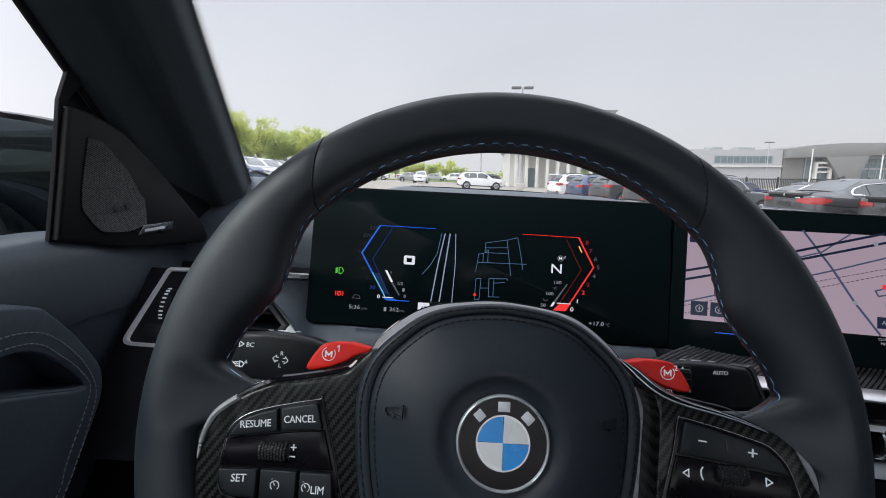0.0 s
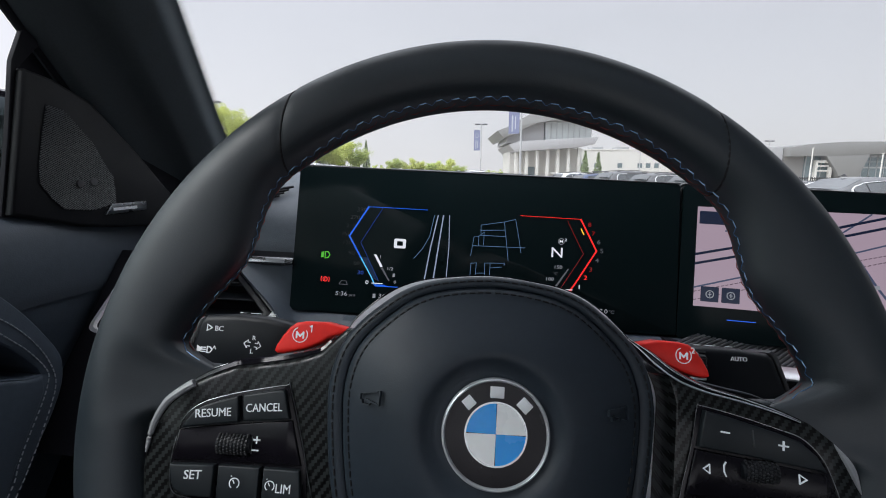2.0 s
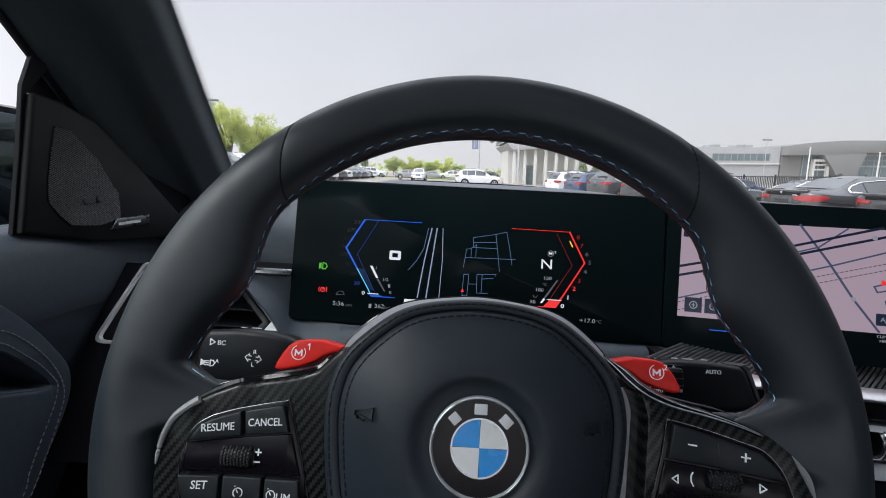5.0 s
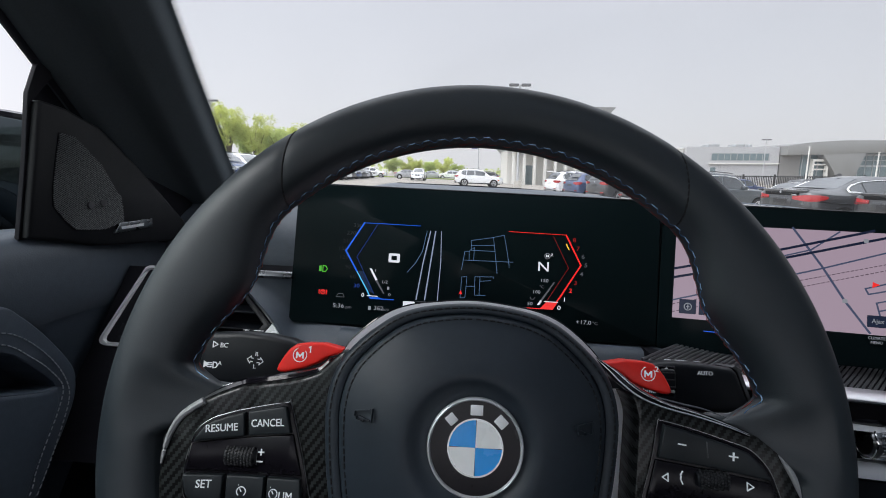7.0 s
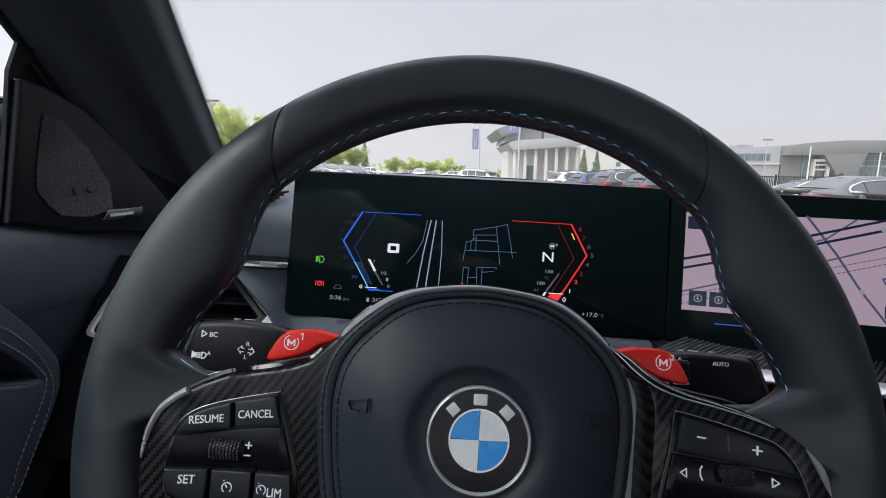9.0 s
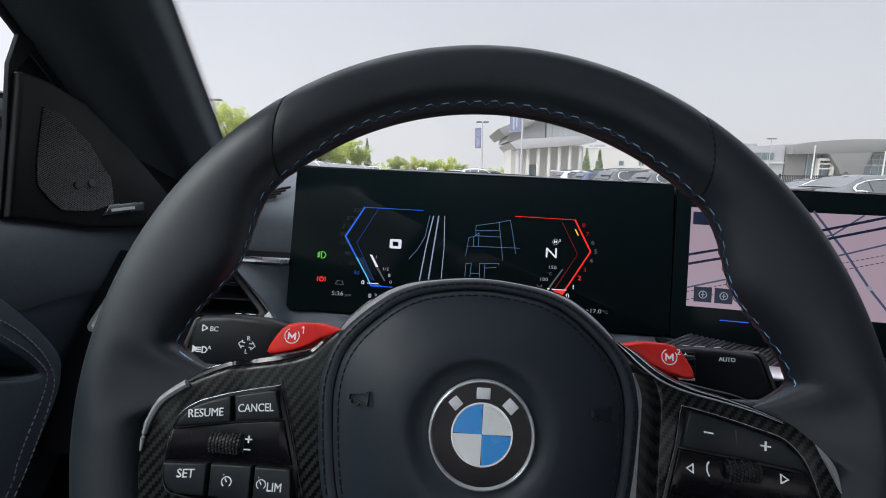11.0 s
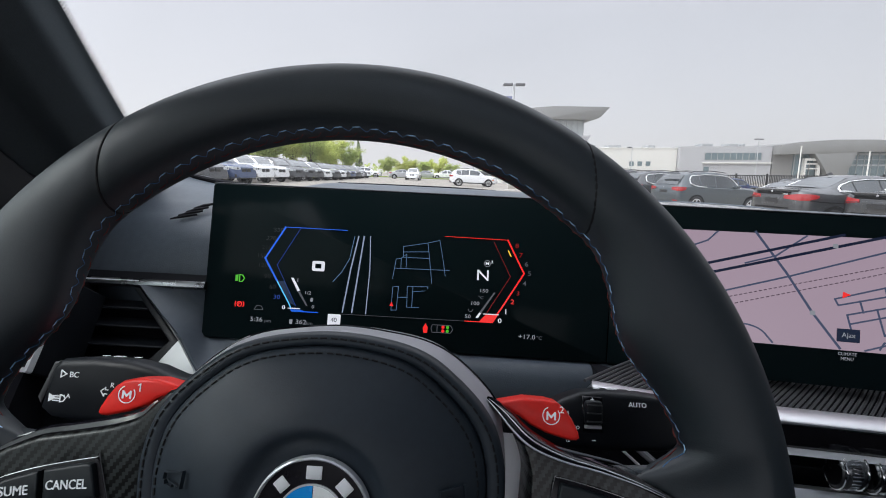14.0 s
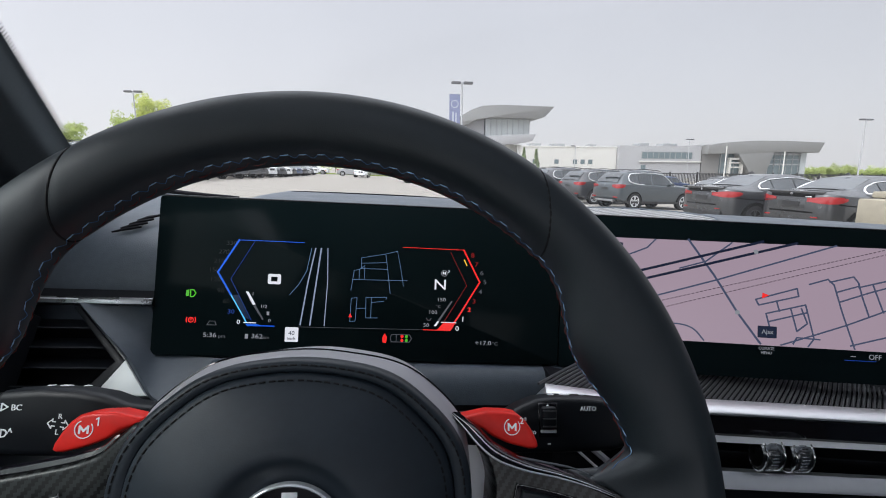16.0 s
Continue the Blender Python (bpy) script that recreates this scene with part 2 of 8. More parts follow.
# the teal reflection on the display is put into this base colour
SCREEN = mat("screen_glass", (0.0065, 0.0125, 0.0140), 0.12, var=0.02, rvar=0.03, spec=0.07)
GRILLE = mat("grille_mesh", (0.42, 0.425, 0.43), 0.45, metal=0.2, var=0.15)
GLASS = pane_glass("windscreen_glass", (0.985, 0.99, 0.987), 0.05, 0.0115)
SIDE_GLASS = pane_glass("side_window_glass", (0.79, 0.835, 0.81), 0.30)
ADDED_GLASS = pane_glass("added_tinted_glass", (0.40, 0.415, 0.43), 0.8)
E_WHITE = glow("lit_white", (0.92, 0.94, 1.0), 0.78)
E_GREY = glow("lit_grey", (0.50, 0.53, 0.58), 0.45)
E_DIM = glow("lit_dim", (0.20, 0.22, 0.25), 0.35)
E_BLUE = glow("lit_blue", (0.012, 0.14, 0.85), 0.75)
E_BLUE_DIM = glow("lit_blue_dim", (0.01, 0.07, 0.42), 0.5)
E_CYAN = glow("lit_cyan", (0.10, 0.55, 1.0), 0.9)
E_BLUE_FILL = glow("lit_blue_fill", (0.003, 0.024, 0.08), 0.5)
E_RED = glow("lit_red", (1.0, 0.03, 0.025), 0.85)
E_RED_DIM = glow("lit_red_dim", (0.40, 0.012, 0.012), 0.5)
E_GREEN = glow("lit_green", (0.10, 0.62, 0.03), 0.65)
E_YELLOW = glow("lit_yellow", (1.0, 0.6, 0.05), 0.9)
E_ROAD = glow("lit_road", (0.42, 0.52, 0.72), 0.55)
E_LINE = glow("lit_map_line", (0.14, 0.27, 0.46), 0.55)
E_PINK = glow("lit_map_ground", (0.585, 0.445, 0.535), 0.58)
E_NAVY = glow("lit_map_motorway", (0.009, 0.015, 0.040), 0.7)
E_SLATE = glow("lit_map_street", (0.065, 0.085, 0.150), 0.75)
E_RAIL = glow("lit_map_railway", (0.13, 0.085, 0.115), 0.7)
E_TILE = glow("lit_tile", (0.010, 0.018, 0.045), 0.7)

# ---- mesh helpers ----
BASE = {}


def thing(name, origin, label, category, group="", car=True, kind="", turn=None):
    """A top-level thing: an Empty at its base. Its parts are given in car axes (car) or world axes."""
    ob = new(name)
    ob.empty_display_size = 0.05
    base = CAR if car else Matrix.Identity(4)
    ob.matrix_world = base @ Matrix.Translation(origin) if turn is None else turn
    BASE[ob] = Vector(origin)
    return tagged(ob, label, category, group, kind)


def part(name, bm, material, parent, label="", smooth=True, kind=""):
    """Links a bmesh as one mesh object under a thing or a part."""
    o = BASE[parent]
    bm.normal_update()
    bmesh.ops.recalc_face_normals(bm, faces=bm.faces)
    bmesh.ops.translate(bm, verts=bm.verts, vec=-o)
    me = bpy.data.meshes.new(name)
    bm.to_mesh(me)
    bm.free()
    me.materials.append(material)
    me.polygons.foreach_set("use_smooth", [smooth] * len(me.polygons))
    if smooth:
        me.set_sharp_from_angle(angle=radians(38))
    ob = new(name, me)
    ob.parent = parent
    BASE[ob] = o
    return tagged(ob, label, kind=kind)


def setting(name, bm, material, label, category="", car=True, smooth=True):
    """A mesh of the setting, top-level."""
    bmesh.ops.recalc_face_normals(bm, faces=bm.faces)
    me = bpy.data.meshes.new(name)
    bm.to_mesh(me)
    bm.free()
    me.materials.append(material)
    me.polygons.foreach_set("use_smooth", [smooth] * len(me.polygons))
    if smooth:
        me.set_sharp_from_angle(angle=radians(38))
    ob = new(name, me)
    if car:
        ob.matrix_world = CAR
    BASE[ob] = Vector((0, 0, 0))
    return tagged(ob, label, category, kind="structure")


def prism(poly, m=None, z0=0.0, z1=0.01, bev=0.0, seg=2, bm=None):
    """A polygon in the x-y plane of m, extruded from z0 to z1, its top edge rounded by bev."""
    own = bm is None
    b = bmesh.new()
    lo = [b.verts.new((x, y, z0)) for x, y in poly]
    hi = [b.verts.new((x, y, z1)) for x, y in poly]
    b.faces.new(lo[::-1])
    top = b.faces.new(hi)
    for i in range(len(poly)):
        j = (i + 1) % len(poly)
        b.faces.new((lo[i], lo[j], hi[j], hi[i]))
    if bev:
        b.normal_update()
        bmesh.ops.bevel(b, geom=list(top.edges), offset=bev, segments=seg, profile=0.5, affect="EDGES", clamp_overlap=True)
    if m is not None:
        bmesh.ops.transform(b, matrix=m, verts=b.verts)
    if own:
        return b
    merge(bm, b)
    return bm


def merge(bm, other):
    tmp = bpy.data.meshes.new("tmp")
    other.to_mesh(tmp)
    other.free()
    bm.from_mesh(tmp)
    bpy.data.meshes.remove(tmp)


def box(x0, x1, y0, y1, z0, z1, bev=0.0, seg=2, m=None, bm=None):
    b = bmesh.new()
    v = [b.verts.new((x, y, z)) for z in (z0, z1) for x, y in ((x0, y0), (x1, y0), (x1, y1), (x0, y1))]
    for f in ((3, 2, 1, 0), (4, 5, 6, 7), (0, 1, 5, 4), (1, 2, 6, 5), (2, 3, 7, 6), (3, 0, 4, 7)):
        b.faces.new([v[i] for i in f])
    if bev:
        bmesh.ops.bevel(b, geom=list(b.edges), offset=bev, segments=seg, profile=0.5, affect="EDGES", clamp_overlap=True)
    if m is not None:
        bmesh.ops.transform(b, matrix=m, verts=b.verts)
    if bm is None:
        return b
    merge(bm, b)
    return bm


def loft(rings, closed=True, cap0=True, cap1=True, bm=None):
    """Rings of equally many points joined to a skin."""
    b = bm or bmesh.new()
    vs = [[b.verts.new(p) for p in r] for r in rings]
    n = len(rings[0])
    for a, c in zip(vs, vs[1:]):
        for i in range(n if closed else n - 1):
            j = (i + 1) % n
            b.faces.new((a[i], a[j], c[j], c[i]))
    if cap0 and closed:
        b.faces.new(vs[0][::-1])
    if cap1 and closed:
        b.faces.new(vs[-1])
    return b


def tube(pts, r, seg=6, closed=False, bm=None):
    """A round rod along points."""
    pts = [Vector(p) for p in pts]
    rings = []
    n = len(pts)
    up = Vector((0.12, 0.31, 0.94))
    for i, p in enumerate(pts):
        a = pts[(i - 1) % n] if (closed or i) else p
        c = pts[(i + 1) % n] if (closed or i < n - 1) else p
        d = (c - a).normalized()
        x = d.cross(up).normalized()
        y = d.cross(x)
        rr = r[i] if isinstance(r, (list, tuple)) else r
        rings.append([p + (x * math.cos(t) + y * math.sin(t)) * rr for t in [k * math.tau / seg for k in range(seg)]])
    if closed:
        rings.append(rings[0])
    return loft(rings, cap0=not closed, cap1=not closed, bm=bm)


def ring_disc(cx, cy, r0, r1, m, z0, z1, seg=64, bm=None, a0=0.0, a1=math.tau):
    """A flat ring, or a sector of one, with thickness."""
    full = abs(a1 - a0 - math.tau) < 1e-6
    b = bmesh.new()
    k = seg if full else seg + 1
    prof = []
    for i in range(k):
        t = a0 + (a1 - a0) * i / seg
        s, c = math.sin(t), math.cos(t)
        prof.append([(cx + r0 * s, cy + r0 * c, z0), (cx + r1 * s, cy + r1 * c, z0),
                     (cx + r1 * s, cy + r1 * c, z1), (cx + r0 * s, cy + r0 * c, z1)])
    if full:
        prof.append(prof[0])
    loft(prof, cap0=not full, cap1=not full, bm=b)
    if full:
        bmesh.ops.remove_doubles(b, verts=b.verts, dist=1e-7)
    if m is not None:
        bmesh.ops.transform(b, matrix=m, verts=b.verts)
    if bm is None:
        return b
    merge(bm, b)
    return bm


def strokes(lines, m, width, z0=0.0, z1=0.0004, bm=None):
    """Polylines in the x-y plane of m as flat raised bands."""
    b = bm or bmesh.new()
    for pts in lines:
        for (x0, y0), (x1, y1) in zip(pts, pts[1:]):
            d = Vector((x1 - x0, y1 - y0))
            if d.length < 1e-7:
                continue
            d.normalize()
            ex = d * width * 0.35
            nx = Vector((-d.y, d.x)) * width * 0.5
            a, c = Vector((x0, y0)) - ex, Vector((x1, y1)) + ex
            poly = [a - nx, c - nx, c + nx, a + nx]
            lo = [b.verts.new(m @ Vector((q.x, q.y, z0))) for q in poly]
            hi = [b.verts.new(m @ Vector((q.x, q.y, z1))) for q in poly]
            b.faces.new(hi)
            for i in range(4):
                j = (i + 1) % 4
                b.faces.new((lo[i], lo[j], hi[j], hi[i]))
    return b


def smooth_closed(pts, n):
    """A closed Catmull-Rom curve through points, n samples."""
    out, k = [], len(pts)
    for i in range(n):
        s = i * k / n
        j, f = int(s), s - int(s)
        p0, p1, p2, p3 = (Vector(pts[(j + d) % k]) for d in (-1, 0, 1, 2))
        out.append(0.5 * ((2 * p1) + (p2 - p0) * f + (2 * p0 - 5 * p1 + 4 * p2 - p3) * f * f + (3 * p1 - p0 - 3 * p2 + p3) * f ** 3))
    return out


def smooth_open(pts, n):
    pts = [Vector(p) for p in pts]
    ext = [2 * pts[0] - pts[1], *pts, 2 * pts[-1] - pts[-2]]
    out, k = [], len(pts) - 1
    for i in range(n + 1):
        s = min(i * k / n, k - 1e-9)
        j, f = int(s), s - int(s)
        p0, p1, p2, p3 = ext[j:j + 4]
        out.append(0.5 * ((2 * p1) + (p2 - p0) * f + (2 * p0 - 5 * p1 + 4 * p2 - p3) * f * f + (3 * p1 - p0 - 3 * p2 + p3) * f ** 3))
    return out


def lettering(text, size, m, depth=0.0002, spacing=1.0, shear=0.0, bold=0.0):
    """Words in the built-in font, centred on m, as a bmesh."""
    c = bpy.data.curves.new("words", "FONT")
    c.body, c.size, c.align_x, c.align_y = text, size, "CENTER", "CENTER"
    c.extrude, c.space_character, c.shear, c.resolution_u, c.offset = depth, spacing, shear, 3, bold * size
    ob = new("words", c)
    me = bpy.data.meshes.new_from_object(ob.evaluated_get(bpy.context.evaluated_depsgraph_get()))
    b = bmesh.new()
    b.from_mesh(me)
    bpy.data.objects.remove(ob)
    bpy.data.curves.remove(c)
    bpy.data.meshes.remove(me)
    bmesh.ops.transform(b, matrix=m, verts=b.verts)
    return b


def stitches(pts, length, gap, r, lift=0.0, bm=None, seg=5):
    """Short thread pieces laid along a dense polyline."""
    b = bm or bmesh.new()
    pts = [Vector(p) for p in pts]
    run, start, on, cur = 0.0, pts[0], True, [pts[0]]
    for p, q in zip(pts, pts[1:]):
        run += (q - p).length
        if on:
            cur.append(q)
        if run >= (length if on else gap):
            if on and len(cur) > 1:
                mid = len(cur) // 2
                tube([cur[0], cur[mid], cur[-1]] if 0 < mid < len(cur) - 1 else [cur[0], cur[-1]], r, seg, bm=b)
            on, run, cur = not on, 0.0, [q]
    return b


def frame_of(origin, x, y):
    x, y = Vector(x).normalized(), Vector(y)
    z = x.cross(y).normalized()
    y = z.cross(x)
    m = Matrix((x, y, z)).transposed().to_4x4()
    m.translation = origin
    return m

# ---- cabin shell ----


def sheet(rows, bm=None):
    """An open skin through rows of points."""
    return loft(rows, closed=False, cap0=False, cap1=False, bm=bm)


def thick(bm, t):
    """Gives an open skin thickness."""
    bm.normal_update()
    bmesh.ops.solidify(bm, geom=list(bm.faces), thickness=t)
    return bm


def ease(x, a, c):
    """Smooth step from 0 at a to 1 at c."""
    t = min(1.0, max(0.0, (x - a) / (c - a)))
    return t * t * (3 - 2 * t)


def round_poly(pts, rs, n=6):
    """A polygon with each corner rounded by its own radius."""
    out = []
    for k, (p, r) in enumerate(zip(pts, rs)):
        p = Vector((*p, 0))
        a = Vector((*pts[k - 1], 0)) - p
        c = Vector((*pts[(k + 1) % len(pts)], 0)) - p
        a, c = p + a.normalized() * r, p + c.normalized() * r
        for i in range(n + 1):
            t = i / n
            q = a * (1 - t) ** 2 + p * (2 * t * (1 - t)) + c * t * t
            out.append((q.x, q.y))
    return out


# pillar: edge towards the windscreen, edge towards the side window, both rising backwards
P_IN, D_IN = Vector((-0.278, 0.247, 0.240)), Vector((0.12, -0.72, 0.68))
P_OUT, D_OUT = Vector((-0.345, 0.1607, 0.191)), Vector((0.0897, -0.7454, 0.6606))
rows = []
for k in range(15):
    s = -0.24 + k * 0.044
    a, c = P_IN + D_IN * s, P_OUT + D_OUT * (s + 0.02)
    row = []
    for i in range(41):
        f = i / 40
        bulge = 0.024 * ease(f, 0.0, 0.20) - 0.014 * ease(f, 0.42, 0.60) - 0.010 * ease(f, 0.84, 1.0)
        row.append(a.lerp(c, f) + Vector((0.62, -0.62, -0.30)).normalized() * bulge)
    rows.append(row)
setting("pillar_left", thick(sheet(rows), -0.02), FABRIC, "dark fabric-covered windscreen pillar beside the door", "pillar")

# right pillar, mirrored about the middle of the car
MID = 0.37
rows_r = [[Vector((2 * MID - p.x, p.y, p.z)) for p in r] for r in rows]
setting("pillar_right", thick(sheet(rows_r), 0.02), FABRIC, "dark fabric-covered windscreen pillar on the passenger side", "pillar")

# windscreen: bowed sheet between the pillars
def screen_row(s, n=24, drop=0.0):
    a = P_IN + D_IN * s
    out = []
    for i in range(n + 1):
        f = i / n
        u = a.x + (2 * (MID - a.x)) * f
        bow = (0.30 - 0.20 * ease(s, -0.15, 0.20)) * math.sin(math.pi * f) ** 0.75
        out.append(Vector((u, a.y + bow, a.z + 0.02 * math.sin(math.pi * f) + drop)))
    return out


glass_rows = [screen_row(-0.26 + 0.05 * k) for k in range(10)]
windscreen = setting("windscreen", thick(sheet(glass_rows), 0.004), GLASS, "clear curved windscreen glass with an added haze veil", "windscreen")
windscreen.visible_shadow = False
# black dotted band along the glass edge
bm = bmesh.new()
for k in range(190):
    s = -0.22 + k * 0.0026
    a = P_IN + D_IN * s
    for j, rr in enumerate((0.0008, 0.0007, 0.0006, 0.0005)):
        f = 0.0008 + 0.0013 * j
        c = a + Vector((f * 0.8, f * 0.35, 0.0)) + D_IN * (0.0010 * (j % 2))
        x, y = Vector((0.9, 0.4, 0)).normalized(), D_IN.normalized()
        vs = [bm.verts.new(c + (x * math.cos(t) + y * math.sin(t)) * rr) for t in [q * math.tau / 6 for q in range(6)]]
        bm.faces.new(vs)
dots = part("dotted_band", bm, DARK, windscreen, "black printed dots along the glass edge", kind="stuff")

# headliner, rear wall, floor and passenger side close the cabin
top_row = screen_row(0.20, 24)
def roof_z(u, v):
    return 0.382 + 0.045 * math.cos((v + 0.45) * 1.1) - 0.045 - 0.035 * ((u - MID) / 0.65) ** 2 + 0.03


front_v = max(p.y for p in top_row)
setting("ceiling", thick(sheet([[Vector((p.x, p.y * (1 - f) + 0.02 * f, roof_z(p.x, p.y * (1 - f) + 0.02 * f))) for p in top_row] for f in (0, 0.3, 0.6, 1)]), 0.02), HEADLINER, "unseen dark grey headliner over the windscreen", "headliner")
for u0, u1, v0, v1 in ((-0.32, -0.16, -1.35, 0.02), (0.90, 1.06, -1.35, 0.02), (-0.16, 0.90, -1.35, -0.95)):
    setting("ceiling", thick(sheet([[Vector((u0 + (u1 - u0) * i / 6, v0 + (v1 - v0) * k / 8, roof_z(u0 + (u1 - u0) * i / 6, v0 + (v1 - v0) * k / 8))) for i in range(7)] for k in range(9)]), 0.02), HEADLINER, "unseen dark grey headliner beside the added roof pane", "headliner")
# unseen roof pane added to let skylight onto the wheel and dash
glass_roof = setting("glass_roof", thick(sheet([[Vector((-0.17 + 1.08 * i / 6, -0.96 + 0.99 * k / 8, roof_z(-0.17 + 1.08 * i / 6, -0.96 + 0.99 * k / 8) + 0.012)) for i in range(7)] for k in range(9)]), 0.004), ADDED_GLASS, "unseen tinted roof pane added to let skylight in", "glass roof")
setting("floor", box(-0.42, 1.16, -1.4, 0.75, -0.88, -0.84), mat("carpet", (0.012, 0.012, 0.013), 0.95, bump=0.5, bscale=700), "black carpeted car floor", "floor")
setting("wall_rear", box(-0.42, 1.16, -1.42, -1.38, -0.86, 0.02), LEATHER_DOOR, "dark rear bulkhead of the cabin", "wall")
setting("wall_front", box(-0.40, 1.14, 0.76, 0.80, -0.86, 0.02), DARK, "dark bulkhead below the windscreen", "wall")
setting("wall_right", box(1.12, 1.17, -1.4, 0.78, -0.86, 0.06), LEATHER_DOOR, "dark leather passenger door lining", "wall")
# unseen pane, tinted dark to hold back light from the passenger side
window_right = setting("window_1", box(1.13, 1.134, -0.86, 0.30, 0.05, 0.36), ADDED_GLASS, "unseen passenger side window, tinted to cut light from the right", "window")
setting("rear_pillar_left", box(-0.44, -0.39, -1.42, -0.86, -0.1, 0.36), FABRIC, "dark rear roof pillar", "pillar")
setting("rear_pillar_right", box(1.13, 1.18, -1.42, -0.86, -0.1, 0.36), FABRIC, "dark rear roof pillar", "pillar")

# ---- driver's door ----
door = thing("car_door", (-0.36, -0.2, -0.6), "black leather door lining with a stitched armrest and speaker trim", "car door")
prof = [(-0.43, -0.62), (-0.43, 0.05), (-0.404, 0.056), (-0.380, 0.060), (-0.360, 0.057), (-0.345, 0.047), (-0.337, 0.030),
        (-0.336, 0.008), (-0.341, -0.02), (-0.349, -0.06), (-0.355, -0.12), (-0.36, -0.3), (-0.36, -0.62)]
prof = [(p.x, p.y) for p in smooth_open([(a, c, 0) for a, c in prof[1:]], 60)] + [(-0.36, -0.84), (-0.43, -0.84)]
rings = []
for v in (-1.0, -0.7, -0.4, -0.1, 0.08, 0.16, 0.22, 0.27, 0.30):
    sink = 0.012 * max(0, (v - 0.12) / 0.18) ** 2
    rings.append([(a, v, c - sink * (1 if c > -0.03 else 0)) for a, c in prof])
part("door_panel", loft(rings), LEATHER_DOOR, door, "black grained leather door panel")
# upper trim along the sill; the paler dashboard skin stands for daylight on it
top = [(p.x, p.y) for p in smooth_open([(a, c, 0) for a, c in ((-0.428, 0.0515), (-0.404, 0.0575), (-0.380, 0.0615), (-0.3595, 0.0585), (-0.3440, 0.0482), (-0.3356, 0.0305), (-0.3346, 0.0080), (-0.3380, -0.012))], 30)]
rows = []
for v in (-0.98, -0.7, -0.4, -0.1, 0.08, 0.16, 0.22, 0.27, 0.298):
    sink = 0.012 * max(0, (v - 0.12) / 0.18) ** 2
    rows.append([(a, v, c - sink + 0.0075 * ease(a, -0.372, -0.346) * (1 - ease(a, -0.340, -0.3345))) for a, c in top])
part("door_top", thick(sheet(rows), -0.002), LEATHER_DASH, door, "upper door trim, paled for daylight falling on the sill")
# armrest bolster: rounded pad that stands proud of the panel
outl = [(-0.7, 0.020), (-0.2, 0.026), (0.02, 0.031), (0.066, 0.029), (0.093, 0.0215), (0.1035, 0.013), (0.119, -0.005), (0.133, -0.025), (0.143, -0.0425), (0.1455, -0.056), (0.142, -0.0723),
        (0.1295, -0.093), (0.1136, -0.113), (0.100, -0.132), (0.05, -0.18), (-0.1, -0.22), (-0.7, -0.22)]
SIDE = Matrix(((0, 0, 1, 0), (1, 0, 0, 0), (0, 1, 0, 0), (0, 0, 0, 1)))
outl_s = [(p.x, p.y) for p in smooth_closed([(a, c, 0) for a, c in outl], 120)]
# the grab hollow under the upper edge of the bolster
HOLLOW = [(-0.10, -0.005), (0.03, -0.004), (0.060, -0.004), (0.074, -0.005), (0.083, -0.0075), (0.093, -0.0135), (0.104, -0.0240), (0.115, -0.0365), (0.1235, -0.0475), (0.1255, -0.0525), (0.1144, -0.0505), (0.083, -0.0380), (0.060, -0.0295), (0.03, -0.0230), (-0.10, -0.0210)]


def from_middle(poly, angle, mid):
    """The point where a ray from mid leaves a polygon."""
    d = (math.cos(angle), math.sin(angle))
    best = None
    for (x0, y0), (x1, y1) in zip(poly, poly[1:] + poly[:1]):
        ex, ey = x1 - x0, y1 - y0
        det = d[0] * -ey + ex * d[1]
        if abs(det) < 1e-12:
            continue
        t = ((x0 - mid[0]) * -ey + ex * (y0 - mid[1])) / det
        f = (d[0] * (y0 - mid[1]) - d[1] * (x0 - mid[0])) / det
        if t > 0 and -1e-6 <= f <= 1 + 1e-6 and (best is None or t > best):
            best = t
    return (mid[0] + d[0] * best, mid[1] + d[1] * best)


mid_h = (0.075, -0.022)
angles = sorted(math.atan2(y - mid_h[1], x - mid_h[0]) for x, y in outl_s + HOLLOW)
ring_o = [from_middle(outl_s, t, mid_h) for t in angles]
ring_i = [from_middle(HOLLOW, t, mid_h) for t in angles]
shape = [[SIDE @ Vector((mid_h[0] + (x - mid_h[0]) * k, mid_h[1] + (y - mid_h[1]) * k, z)) for x, y in ring] for ring, k, z in
         ((ring_o, 1.0, -0.36), (ring_o, 1.0, -0.3265), (ring_o, 0.992, -0.3210), (ring_o, 0.972, -0.3185), (ring_o, 0.945, -0.3176), (ring_i, 1.06, -0.3176), (ring_i, 1.0, -0.3185), (ring_i, 0.97, -0.3215), (ring_i, 0.94, -0.345), (ring_i, 0.85, -0.362))]
part("armrest", loft(shape), LEATHER_DOOR, door, "padded black leather armrest bolster")
inner = HOLLOW[:8:-1] + [(0.1255, -0.0648), (0.1195, -0.0761), (0.108, -0.0935), (0.099, -0.1089), (0.091, -0.1244), (0.05, -0.165), (-0.10, -0.17)]
inner = [(x, y - (0.0012 if k < 6 else 0.0)) for k, (x, y) in enumerate(inner)]
part("armrest_inset", prism(inner, SIDE, -0.33, -0.3155, 0.003, 3), LEATHER_DOOR, door, "black leather inset of the armrest")
